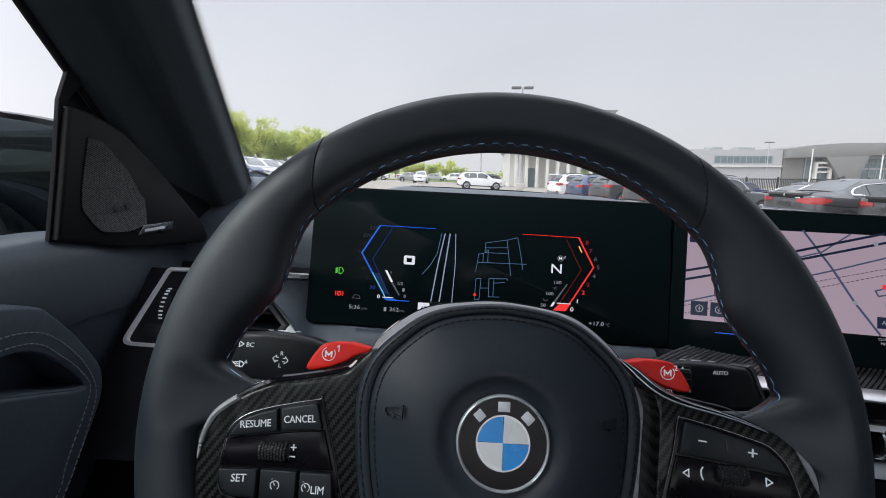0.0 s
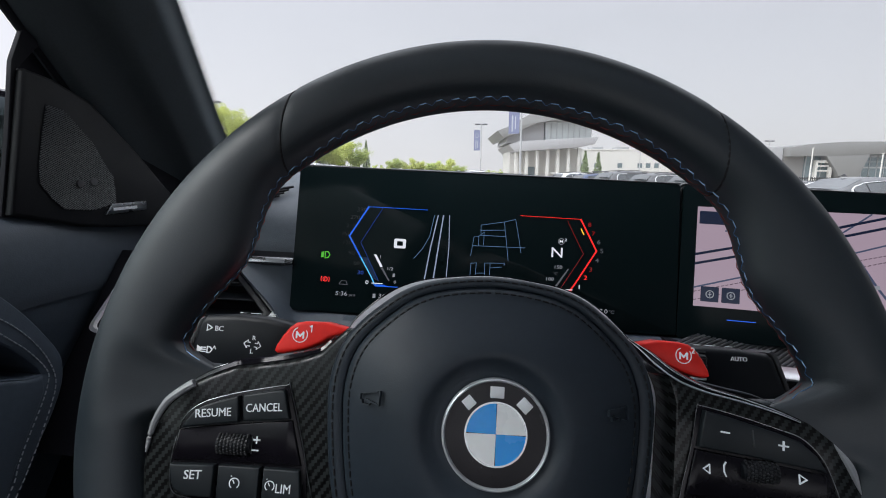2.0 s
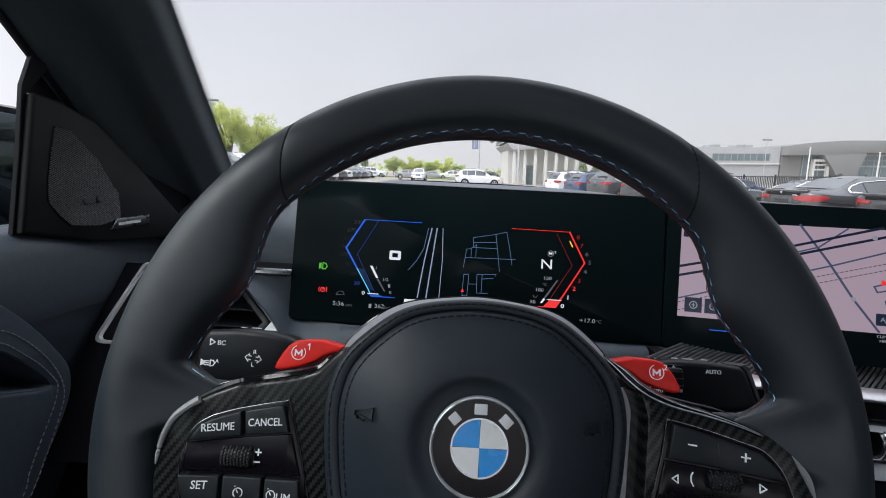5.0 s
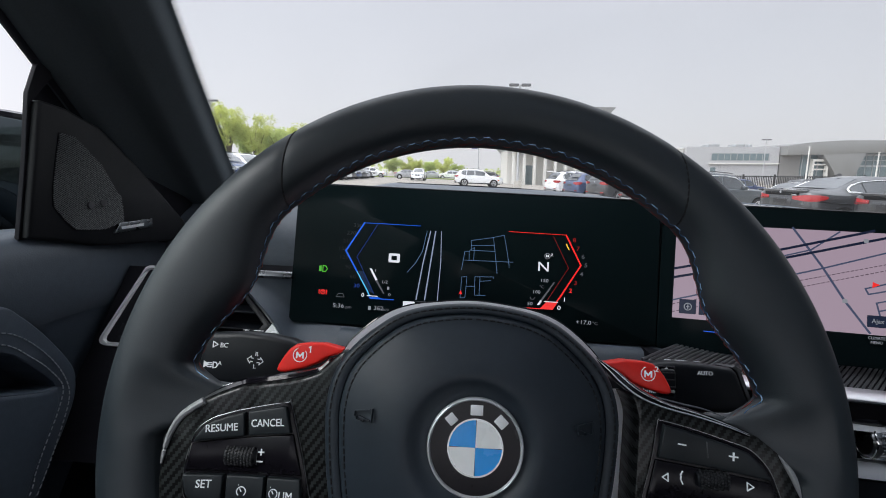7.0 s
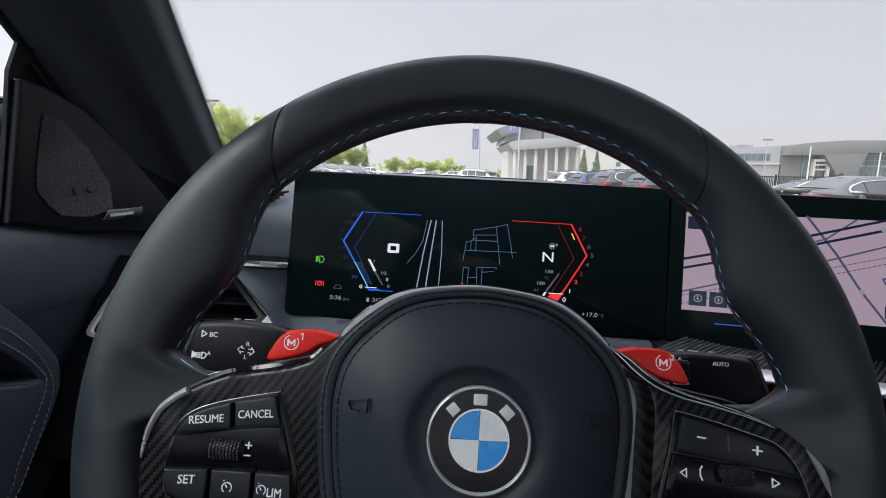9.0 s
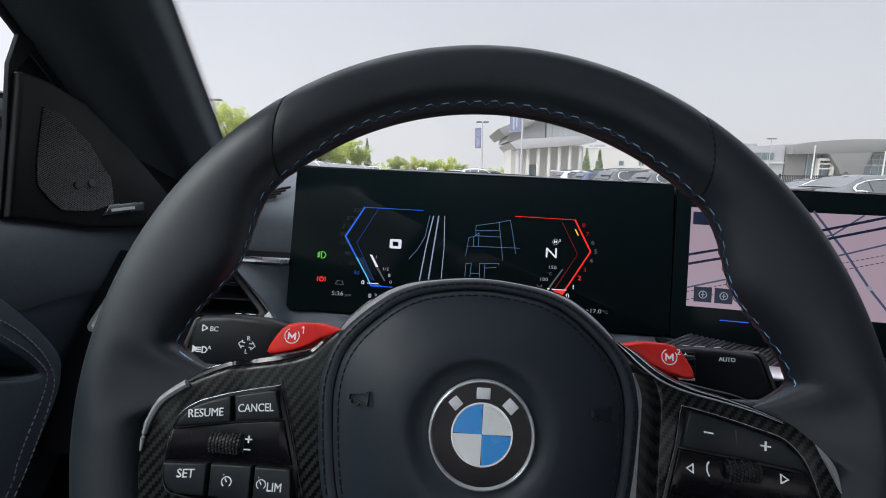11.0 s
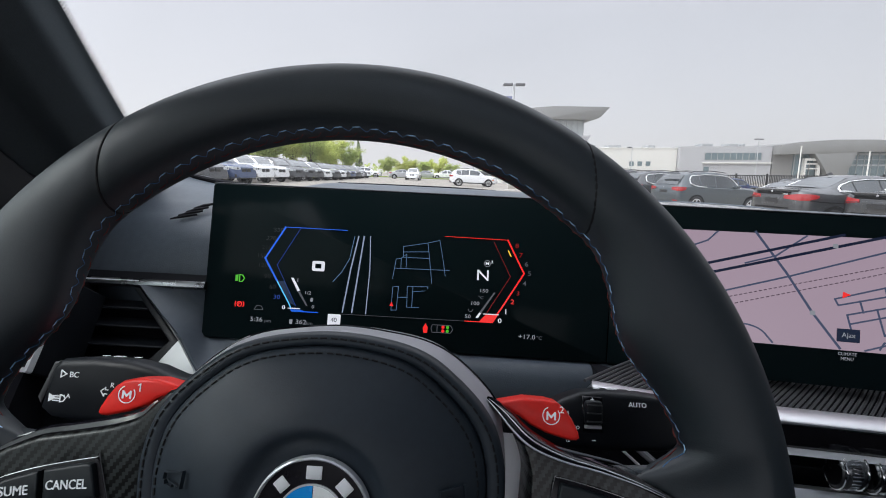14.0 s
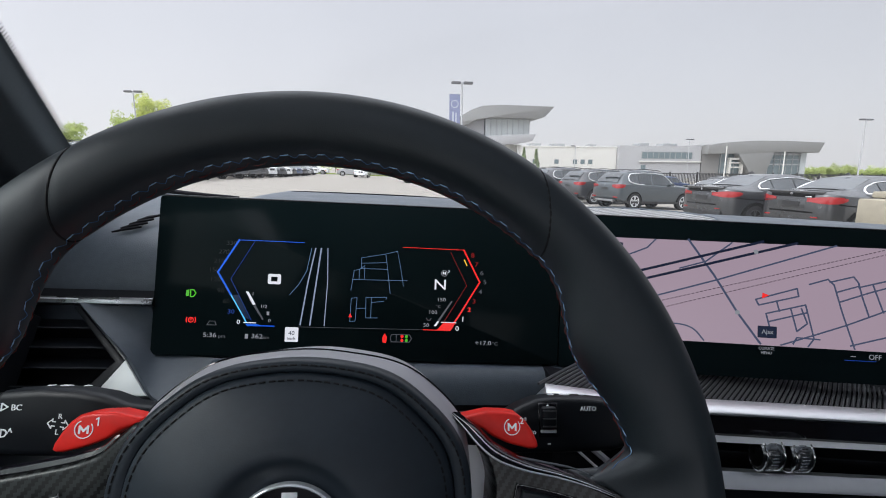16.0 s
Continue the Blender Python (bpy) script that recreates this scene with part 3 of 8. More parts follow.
for line in ([(-0.10, 0.010), (0.02, 0.0105), (0.0638, 0.0089), (0.075, 0.0079), (0.0849, 0.0056), (0.0952, 0.0010), (0.1059, -0.008), (0.1171, -0.0208), (0.1274, -0.0363), (0.1339, -0.0518), (0.1352, -0.064), (0.131, -0.0765), (0.1208, -0.0953), (0.1111, -0.111), (0.0973, -0.1301), (0.06, -0.172)],
             [(-0.10, 0.0015), (0.02, 0.0020), (0.0629, 0.0008), (0.0742, -0.0001), (0.0841, -0.0023), (0.0943, -0.0079), (0.1049, -0.0186), (0.1162, -0.031), (0.1265, -0.0459), (0.1302, -0.0549), (0.1276, -0.0648), (0.1215, -0.0761), (0.1101, -0.0935), (0.1009, -0.1089), (0.093, -0.1244), (0.055, -0.165)]):
    seam_a = smooth_open([(-0.3171, v, w) for v, w in line], 500)
    part("stitching", stitches(seam_a, 0.0026, 0.0014, 0.00045), THREAD_GREY, door, "grey contrast thread along the armrest", kind="stuff")
part("door_handle", prism([(0.012, -0.008), (0.052, -0.011), (0.066, -0.019), (0.060, -0.0245), (0.010, -0.0185)], SIDE, -0.350, -0.331, 0.003, 3), SILVER, door, "satin silver door opener")

# sail panel with tweeter, at the foot of the pillar
SAIL = frame_of((-0.365, 0.0, 0.0), (0.148, 0.989, 0.0), (0, 0, 1))
sail_poly = [(0.284, 0.0400), (0.231, 0.0432), (0.190, 0.0478), (0.168, 0.0538), (0.145, 0.0595), (0.1375, 0.0615), (0.1545, 0.164), (0.158, 0.1655), (0.176, 0.162), (0.205, 0.150), (0.245, 0.115), (0.30, 0.060), (0.31, 0.038)]
part("sail_panel", prism(sail_poly, SAIL, -0.003, 0.0065, 0.003, 3), TRIM_BLACK, door, "black plastic corner trim with tweeter")
tw = [(0.1680, 0.1425), (0.1632, 0.1212), (0.1590, 0.0985), (0.1580, 0.0845), (0.1650, 0.0735), (0.1750, 0.0635), (0.2000, 0.0610), (0.222, 0.066), (0.221, 0.088), (0.203, 0.118), (0.181, 0.140)]
part("tweeter_recess", prism(tw, SAIL, 0.0, 0.0070, 0.0), DARK, door, "dark backing of the tweeter grille")
bm = bmesh.new()
xs = [p[0] for p in tw]


def inside(x, y, poly):
    c = False
    for (x0, y0), (x1, y1) in zip(poly, poly[1:] + poly[:1]):
        if (y0 > y) != (y1 > y) and x < (x1 - x0) * (y - y0) / (y1 - y0) + x0:
            c = not c
    return c


def clip_line(p, d, poly, step=0.0008, reach=0.16):
    run, out = None, []
    k = int(reach / step)
    for i in range(-k, k + 1):
        q = (p[0] + d[0] * i * step, p[1] + d[1] * i * step)
        if inside(*q, poly):
            run = [run[0], q] if run else [q, q]
        elif run:
            out.append(run)
            run = None
    return out


for k in range(-60, 61):
    for q in clip_line((0.19 + 0.0, 0.10 + k * 0.0016), (0.87, 0.49), tw, 0.0008, 0.08):
        tube([SAIL @ Vector((*q[0], 0.0076)), SAIL @ Vector((*q[1], 0.0076))], 0.00045, 4, bm=bm)
part("tweeter_grille", bm, TWEETER, door, "dark ribbed tweeter grille", kind="stuff")
bm = bmesh.new()
for x, y in ((0.1890, 0.0838), (0.2010, 0.0852)):
    merge(bm, ring_disc(x, y, 0.0, 0.0030, SAIL, 0.0070, 0.0092, 12))
part("screw_cap", bm, RIDGE, door, "small grey fixing points on the grille")
part("maker_plate", prism([(0.2100, 0.0565), (0.2165, 0.0655), (0.2540, 0.0665), (0.2535, 0.0580)], SAIL, 0.0, 0.0085, 0.0008), SILVER_DARK, door, "small dark metal plate below the tweeter")
bm = strokes([[(0.2185, 0.0608), (0.2280, 0.0610)], [(0.2300, 0.0611), (0.2415, 0.0614)]], SAIL, 0.0026, 0.0085, 0.0088)
part("plate_marking", bm, SILVER, door, "pale raised marking on the plate")
# window seal and frame
part("window_seal", prism([(0.1350, 0.060), (0.1380, 0.060), (0.1545, 0.164), (0.172, 0.185), (0.168, 0.200), (0.1604, 0.1915), (0.1520, 0.170), (0.1445, 0.116)], SAIL, -0.003, 0.001, 0.0005), DARK, door, "black rubber window seal")
part("window_seal", box(-0.404, -0.388, -1.0, 0.14, 0.052, 0.0605, 0.003), DARK, door, "black rubber window seal")
wg = box(-0.402, -0.398, -0.85, 0.14, 0.04, 0.36)
side_glass = part("side_window", wg, SIDE_GLASS, door, "clear side window glass")
side_glass.visible_shadow = False
roof_rail = [P_OUT + D_OUT * s + Vector((0.0025, 0.004, 0.0)) for s in (-0.12, 0.0, 0.1, 0.2, 0.26)] + [Vector((-0.35, -0.3, 0.38)), Vector((-0.36, -0.9, 0.37))]
part("window_frame", tube(smooth_open(roof_rail, 24), 0.0028, 8), DARK, door, "black upper window frame")
part("corner_filler", prism([(0.1600, 0.05), (0.1570, 0.116), (0.1660, 0.174), (0.1724, 0.196), (0.184, 0.222), (0.210, 0.225), (0.26, 0.16), (0.34, 0.08), (0.32, 0.03), (0.2, 0.05)], SAIL, -0.0165, -0.014, 0.0005), DARK, door, "black filler between pillar and corner trim")

# door mirror outside the glass
mirror = thing("door_mirror", (-0.52, 0.27, 0.0), "black door mirror with folded housing outside the side window", "door mirror")
shell = [(-0.70, 0.045), (-0.66, 0.030), (-0.50, 0.022), (-0.455, 0.030), (-0.448, 0.060), (-0.446, 0.152), (-0.456, 0.163), (-0.52, 0.170), (-0.62, 0.170), (-0.69, 0.155), (-0.71, 0.10)]
MIRR = Matrix(((1, 0, 0, 0), (0, 0, -1, 0.285), (0, 1, 0, 0), (0, 0, 0, 1)))
MIRR = Matrix.Translation((-0.452, 0.285, 0)) @ pose(0, 0, 0, 0, 0, 24) @ Matrix.Translation((0.452, -0.285, 0)) @ MIRR
ss = [(p.x, p.y) for p in smooth_closed([(a, c, 0) for a, c in shell], 60)]
cx, cy = -0.575, 0.10
rings = [[MIRR @ Vector((cx + (x - cx) * f, cy + (y - cy) * f, z)) for x, y in ss] for f, z in ((0.975, 0.008), (1.0, 0.0), (1.0, -0.03), (0.94, -0.07), (0.75, -0.10), (0.4, -0.118))]
part("housing", loft(rings), GLOSS, mirror, "gloss black mirror housing")
gp = [(cx + (x - cx) * 0.92, cy + (y - cy) * 0.90) for x, y in ss]
# mirror colour is cut down to stand for a dark reflection
part("mirror_glass", prism(gp, MIRR, 0.006, 0.0105, 0.001), mat("darkened_mirror", (0.045, 0.054, 0.058), 0.03, metal=1.0, var=0.02, rvar=0.01), mirror, "mirror glass darkened in place of a dark reflection")
part("mirror_arm", box(-0.47, -0.40, 0.27, 0.31, 0.015, 0.045, 0.01), GLOSS, mirror, "black mirror foot")

# the car's own outer body, under and round the cabin
own = thing("sports_car", (MID, 0.0, -1.08), "dark sports car whose cabin holds the camera", "car")
OWN = mat("own_paint", (0.02, 0.022, 0.025), 0.3, var=0.06, scale=3, coat=1.0)
part("side_body", box(-0.56, -0.445, -1.45, 0.85, -0.93, 0.03, 0.04), OWN, own, "dark painted door side")
part("side_body", box(1.185, 1.30, -1.45, 0.85, -0.93, 0.03, 0.04), OWN, own, "dark painted door side")
nose = []
for v, w0, w1, hw in ((0.82, -0.93, -0.035, 0.92), (1.2, -0.93, -0.09, 0.92), (1.6, -0.93, -0.17, 0.90), (1.95, -0.90, -0.28, 0.84), (2.12, -0.80, -0.42, 0.72)):
    nose.append([(MID - hw, v, w0), (MID + hw, v, w0), (MID + hw, v, w1 - 0.13), (MID + hw * 0.86, v, w1 - 0.02), (MID, v, w1), (MID - hw * 0.86, v, w1 - 0.02), (MID - hw, v, w1 - 0.13)])
part("bonnet", loft(nose), OWN, own, "dark painted bonnet and nose")
tail = []
for v, w0, w1, hw in ((-1.44, -0.93, -0.0, 0.93), (-1.9, -0.93, -0.02, 0.93), (-2.25, -0.88, -0.03, 0.88), (-2.40, -0.75, -0.08, 0.78)):
    tail.append([(MID - hw, v, w0), (MID + hw, v, w0), (MID + hw, v, w1 - 0.13), (MID + hw * 0.86, v, w1 - 0.02), (MID, v, w1), (MID - hw * 0.86, v, w1 - 0.02), (MID - hw, v, w1 - 0.13)])
part("tail", loft(tail), OWN, own, "dark painted boot and tail")
RUBBER = mat("own_tyre", (0.012, 0.012, 0.013), 0.8, var=0.2)
for u in (-0.44, 1.18):
    for v in (1.32, -1.42):
        part("wheel", ring_disc(0, 0, 0.05, 0.33, Matrix.Translation((u, v, -0.755)) @ pose(0, 0, 0, 0, 90, 0), -0.12, 0.12, 36), RUBBER, own, "black tyre")

# ---- steering wheel: a, b in the rim's plane, n towards the driver ----
TH = radians(18.52)
WH = frame_of((-0.0014, 0.0274, -0.0089), (1, 0, 0), (0, math.sin(TH), math.cos(TH)))
wheel = thing("steering_wheel", (-0.0014, 0.0274, -0.0089), "black leather sports steering wheel with carbon fibre spokes and red buttons", "steering wheel")
R_RIM, R_TUBE = 0.1774, 0.0178


def fin_at(phi):
    """Where the rim's leather runs out into the spoke."""
    d = abs((math.degrees(phi) + 180) % 360 - 180)
    x = min(1.0, max(0.0, (d - 79.5) / 6.0))
    y = min(1.0, max(0.0, (94 - d) / 6.0))
    return x * x * (3 - 2 * x) * y * y * (3 - 2 * y)


def bulge_at(phi):
    """Thumb rests: how far the rim grows inwards at an angle from the top."""
    d = abs((math.degrees(phi) + 180) % 360 - 180)
    if d < 44:
        return 0.0
    if d < 62:
        x = (d - 44) / 18
        return 0.0155 * x * x * (3 - 2 * x)
    if d < 79:
        x = (d - 62) / 17
        return 0.0155 - 0.0095 * x * x * (3 - 2 * x)
    # fillet into the spoke
    return max(0.0, 0.006 - 0.008 * (d - 79) / 10) + 0.030 * fin_at(phi)


def rim_point(phi, psi, lift=0.0):
    """A point on the rim's skin: phi round the wheel from the top, psi round the grip from straight inwards."""
    g = bulge_at(phi)
    rad = R_TUBE + lift
    c, s = math.cos(psi), math.sin(psi)
    thin = 1 - 0.8 * fin_at(phi) * max(0.0, c) if s > 0 else 1.0
    inward = c * rad + (g * max(0, c) ** 1.3)
    n = s * rad * (1 + 0.04 * math.cos(2 * psi)) * thin
    rr = R_RIM - inward
    return WH @ Vector((rr * math.sin(phi), rr * math.cos(phi), n))


SEAM = (39.5, -39.5, 141.0, -141.0)
rings = []
def seam_angle(q, psi):
    """The sewn joints run upright across the rim, not straight to the hub."""
    return q + (4.75 * math.cos(psi) - 1.2) * (1 if q > 0 else -1)


for k in range(481):
    phi = math.tau * k / 480
    d = (math.degrees(phi) + 180) % 360 - 180
    row = []
    for j in range(40):
        psi = math.tau * j / 40
        pinch = sum(0.0009 * math.exp(-((d - seam_angle(q, psi)) / 0.55) ** 2) for q in SEAM[:2])
        row.append(rim_point(phi, psi, -pinch))
    rings.append(row)
bm = loft(rings, cap0=False, cap1=False)
bmesh.ops.remove_doubles(bm, verts=bm.verts, dist=1e-6)
rim = part("rim", bm, LEATHER_RIM, wheel, "smooth black leather steering wheel rim")
for q in SEAM[:2]:
    rp = [rim_point(radians(seam_angle(q, math.tau * j / 60)), math.tau * j / 60, -0.0007) for j in range(60)]
    part("seam", tube(rp, 0.0005, 5, True), THREAD_BLACK, rim, "sewn leather joint across the rim")

# two-colour cross stitching on the inside of the rim
random.seed(4)


def thread_line(phi):
    """The seam wanders round the grip: on its face above, at the inner edge by the thumb rests."""
    d = abs(math.degrees(phi))
    for (d0, p0), (d1, p1) in zip(((0, 0.46), (22, 0.42), (46, 0.16), (62, 0.05), (74, 0.08), (84, 0.26)), ((22, 0.42), (46, 0.16), (62, 0.05), (74, 0.08), (84, 0.26), (99, 0.26))):
        if d <= d1:
            f = (d - d0) / (d1 - d0)
            return p0 + (p1 - p0) * f * f * (3 - 2 * f)
    return 0.26


step = radians(3.05)
k0 = int(radians(83) / step)
for material, drop, off, label in ((THREAD_BLUE, 0.0, 0.0, "pale blue stitching inside the rim"), (THREAD_NAVY, 0.0, 0.0, "dark blue cross threads inside the rim"), (THREAD_RED, -0.36, 0.35, "red cross stitching inside the rim")):
    bm = bmesh.new()
    random.seed(4)
    for k in range(-k0, k0):
        a = (k + off) * step
        q = lambda f, dp, lift: rim_point(a + step * f, thread_line(a + step * f) + drop + dp, lift)
        j = random.uniform(-0.02, 0.02)
        e = random.uniform(0.38, 0.46)
        if material is THREAD_BLUE:
            tube([q(0.0, j - 0.015, 0.0001), q(0.22, j + 0.015, 0.0006), q(e, j + 0.01, 0.0002)], [0.00018, 0.00030, 0.00022], 6, bm=bm)
        elif material is THREAD_NAVY:
            tube([q(e, j, 0.0002), q(0.60, -0.07, 0.0004), q(0.72, -0.14, 0.0001)], [0.00014, 0.00013, 0.00010], 5, bm=bm)
            tube([q(0.72, -0.14, 0.0001), q(0.86, -0.07, 0.0004), q(1.0, 0.0, 0.0002)], [0.00010, 0.00013, 0.00014], 5, bm=bm)
        else:
            tube([q(0.0, j, 0.0001), q(0.25, 0.02, 0.0006), q(0.50, j + 0.02, 0.0001)], [0.00014, 0.00025, 0.00018], 6, bm=bm)
            tube([q(0.55, 0.0, 0.0001), q(0.70, 0.10, 0.0003), q(0.82, 0.17, 0.0001)], 0.00011, 4, bm=bm)
    part("stitching", bm, material, rim, label, kind="stuff")

# centre pad
PAD_R = [(0.0, 0.0680), (0.025, 0.0655), (0.0415, 0.0603), (0.0543, 0.0515), (0.0662, 0.0400), (0.0730, 0.0285), (0.0760, 0.0140), (0.0755, -0.001),
         (0.0725, -0.024), (0.0675, -0.043), (0.056, -0.060), (0.034, -0.071)]
PAD = PAD_R + [(0.0, -0.0735)] + [(-a, b) for a, b in PAD_R[:0:-1]]
PAD_S = [(p.x, p.y) for p in smooth_closed([(a, b, 0) for a, b in PAD], 128)]


def pad_ring(f, n, mix=0.0, r=0.0, cy=-0.0005, cx=0.0):
    out = []
    for x, y in PAD_S:
        t = math.atan2(x, y)
        qx, qy = cx + r * math.sin(t), cy + r * math.cos(t)
        px, py = x * (f - 0.28 * min(max(1 - f, 0.0), 0.13)) + cx * (1 - f), y * f + (1 - f) * cy
        out.append(WH @ Vector((px * (1 - mix) + qx * mix, py * (1 - mix) + qy * mix, n)))
    return out


cover = [pad_ring(0.990, -0.004), pad_ring(0.997, 0.003), pad_ring(0.994, 0.008), pad_ring(0.982, 0.0112), pad_ring(0.962, 0.0126), pad_ring(0.940, 0.0129), pad_ring(0.924, 0.0125), pad_ring(0.9150, 0.0120), pad_ring(0.912, 0.0112)]
pad = part("airbag_cover", loft(cover + [pad_ring(0.90, 0.0075), pad_ring(0.6, 0.005)], cap0=False), LEATHER_PAD, wheel, "black leather airbag cover with stitched border")
dome = [pad_ring(0.9095, 0.0090), pad_ring(0.909, 0.0122), pad_ring(0.902, 0.0142), pad_ring(0.888, 0.0156), pad_ring(0.860, 0.0172), pad_ring(0.80, 0.0198), pad_ring(0.70, 0.0233), pad_ring(0.58, 0.0266, 0.2, 0.041),
        pad_ring(0.48, 0.0283, 0.7, 0.0355), pad_ring(0.44, 0.0285, 1, 0.0325), pad_ring(0.4, 0.0279, 1, 0.0300), pad_ring(0.4, 0.0262, 1, 0.0275), pad_ring(0.4, 0.0250, 1, 0.0252), pad_ring(0.4, 0.0245, 1, 0.0236), pad_ring(0.4, 0.0245, 1, 0.005)]
part("centre_panel", loft(dome), LEATHER_PAD, pad, "domed black leather centre panel")


def skirt_ring(f, n):
    """The shroud flares above the spokes and tucks in beside them."""
    out = []
    for x, y in PAD_S:
        t = abs(math.degrees(math.atan2(x, y)))
        g = 0.7 + 0.9 * ease(t, 15, 50) - (2.2 if x < 0 else 1.0) * ease(t, 58, 78)
        k = 1 + (f - 1) * g if f > 1 else f
        out.append(WH @ Vector((x * k, y * k, n)))
    return out


part("skirt", loft([skirt_ring(1.030, -0.050), skirt_ring(1.036, -0.022), skirt_ring(1.040, -0.0130), skirt_ring(1.036, -0.0095), skirt_ring(1.022, -0.0045), skirt_ring(1.006, 0.0005), skirt_ring(0.985, 0.0045), skirt_ring(0.95, 0.005)]), SKIRT, wheel, "grey plastic shroud behind the airbag cover, paled for its reflection")
part("shroud_edge", tube(skirt_ring(1.042, -0.0135), 0.0007, 6, True), GLOSS, wheel, "black edging of the shroud")


def dense(ring, cut=True):
    out = []
    for a, c in zip(ring, ring[1:] + ring[:1]):
        for i in range(8):
            out.append(a.lerp(c, i / 8))
    return out


part("stitching", stitches(dense(pad_ring(0.958, 0.01290)), 0.0027, 0.0010, 0.00040), THREAD_BLACK, pad, "black stitched seam round the pad", kind="stuff")
part("stitching", stitches(dense(pad_ring(0.873, 0.0169)), 0.0024, 0.0010, 0.00038), THREAD_BLACK, pad, "black stitched seam round the pad", kind="stuff")
# horn symbols pressed into the leather
for sx in (-1, 1):
    hm = WH @ Matrix.Translation((sx * 0.0535 + 0.0005, 0.0105, 0.0238)) @ pose(0, 0, 0, -5, sx * 24, 0)
    horn = strokes([[(-0.005, -0.0012), (-0.005, 0.0012), (-0.002, 0.0016), (0.004, 0.0026)], [(-0.002, -0.0010), (0.004, -0.0026)], [(0.005, -0.003), (0.005, 0.003)],
                    [(-0.004, -0.0015), (-0.0036, -0.003), (0.0, -0.0032), (0.001, -0.0018)]], hm, 0.00045, -0.001, 0.0006)
    part("horn_symbol", horn, LEATHER_PAD, pad, "embossed horn symbol")

# round emblem: plain shapes only
EMB = WH @ Matrix.Translation((0.0018, -0.0006, 0.0))
badge = part("emblem", ring_disc(0, 0, 0.0, 0.0222, EMB, 0.0240, 0.0272, 72), PIANO, wheel, "round gloss black emblem with blue and white quarters")
bm = bmesh.new()
prof = [(0.0212, 0.0268), (0.0215, 0.0282), (0.0220, 0.0287), (0.0226, 0.0282), (0.0230, 0.0258)]
rings = [[EMB @ Vector((r * math.sin(t), r * math.cos(t), n)) for r, n in prof] for t in [k * math.tau / 96 for k in range(97)]]
part("emblem_rim", loft(rings, closed=False, cap0=False, cap1=False), EMBLEM_EDGE, badge, "bright metal emblem edge")
part("emblem_ring", ring_disc(0, 0, 0.0125, 0.0132, EMB, 0.027, 0.0278, 72), EMBLEM_EDGE, badge, "thin bright inner ring")
for q, material in enumerate((WHITE, BLUE, WHITE, BLUE)):
    a0 = q * math.pi / 2 + 0.015
    part("quarter", ring_disc(0, 0, 0.0002, 0.0125, EMB, 0.027, 0.0276, 16, None, a0, a0 + math.pi / 2 - 0.03), material, badge, "white enamel quarter" if material is WHITE else "blue enamel quarter")
for ang, w in ((-44, 0.0046), (0, 0.0060), (44, 0.0056)):
    mm = EMB @ pose(0, 0, 0, 0, 0, -ang) @ Matrix.Translation((0, 0.0170, 0.0272))
    part("emblem_bar", box(-w / 2, w / 2, -0.0024, 0.0024, 0, 0.0006, 0.0003, 2, mm), SILVER, badge, "plain silver bar on the emblem")

# spokes
SP = [(-0.0600, 0.0400), (-0.0700, 0.0388), (-0.0762, 0.0330), (-0.0818, 0.0268), (-0.0890, 0.0240), (-0.0960, 0.0222), (-0.1100, 0.0195), (-0.1225, 0.0174), (-0.1330, 0.0140), (-0.1440, 0.0090),
      (-0.1540, 0.0010), (-0.1600, -0.0080), (-0.1640, -0.0190), (-0.1650, -0.0300), (-0.1620, -0.0430), (-0.1550, -0.0530), (-0.1430, -0.0590), (-0.1250, -0.0615), (-0.1000, -0.0600),
      (-0.0800, -0.0560), (-0.0600, -0.0500)]
# the end beside the cruise buttons is drawn in to fit the camera's view
SP_L = SP[:8] + [(-0.1330, 0.0130), (-0.1420, 0.0082), (-0.1505, 0.0005), (-0.1550, -0.0080), (-0.1570, -0.0190), (-0.1570, -0.0300), (-0.1550, -0.0430), (-0.1500, -0.0530), (-0.1400, -0.0590)] + SP[17:]
RES = [(-0.1408, -0.0105), (-0.1392, -0.0070), (-0.1362, -0.0022), (-0.1320, 0.0004), (-0.1260, 0.0025), (-0.1167, 0.0050), (-0.1152, -0.0072)]
CAN = [(-0.1157, 0.0052), (-0.0975, 0.0092), (-0.0955, 0.0088), (-0.0948, 0.0072), (-0.0915, -0.0047), (-0.1143, -0.0070)]
MIDB = [(-0.1422, -0.0112), (-0.1436, -0.0246), (-0.0846, -0.0250), (-0.0908, -0.0050), (-0.1148, -0.0075)]
SET = [(-0.1436, -0.0255), (-0.1236, -0.0257), (-0.1232, -0.0405), (-0.1350, -0.0400), (-0.1410, -0.0365), (-0.1430, -0.0310)]
CRU = [(-0.1228, -0.0257), (-0.1030, -0.0258), (-0.1026, -0.0432), (-0.1224, -0.0405)]
LIM = [(-0.1022, -0.0259), (-0.0846, -0.0259), (-0.0825, -0.0445), (-0.1018, -0.0433)]
FIELD = [(-0.1440, -0.0240), (-0.1422, -0.0100), (-0.1390, -0.0035), (-0.1330, 0.0010), (-0.1260, 0.0036), (-0.1165, 0.0062), (-0.0965, 0.0104), (-0.0938, 0.0090), (-0.0830, -0.0250),
         (-0.0805, -0.0460), (-0.1100, -0.0445), (-0.1350, -0.0410), (-0.1425, -0.0370)]


def flip(poly):
    return [(-x, y) for x, y in poly[::-1]]


def cup(x):
    """The spoke rises towards the rim."""
    f = min(1.0, max(0.0, (abs(x) - 0.110) / 0.050))
    return 0.006 + 0.0058 * f * f * (3 - 2 * f)


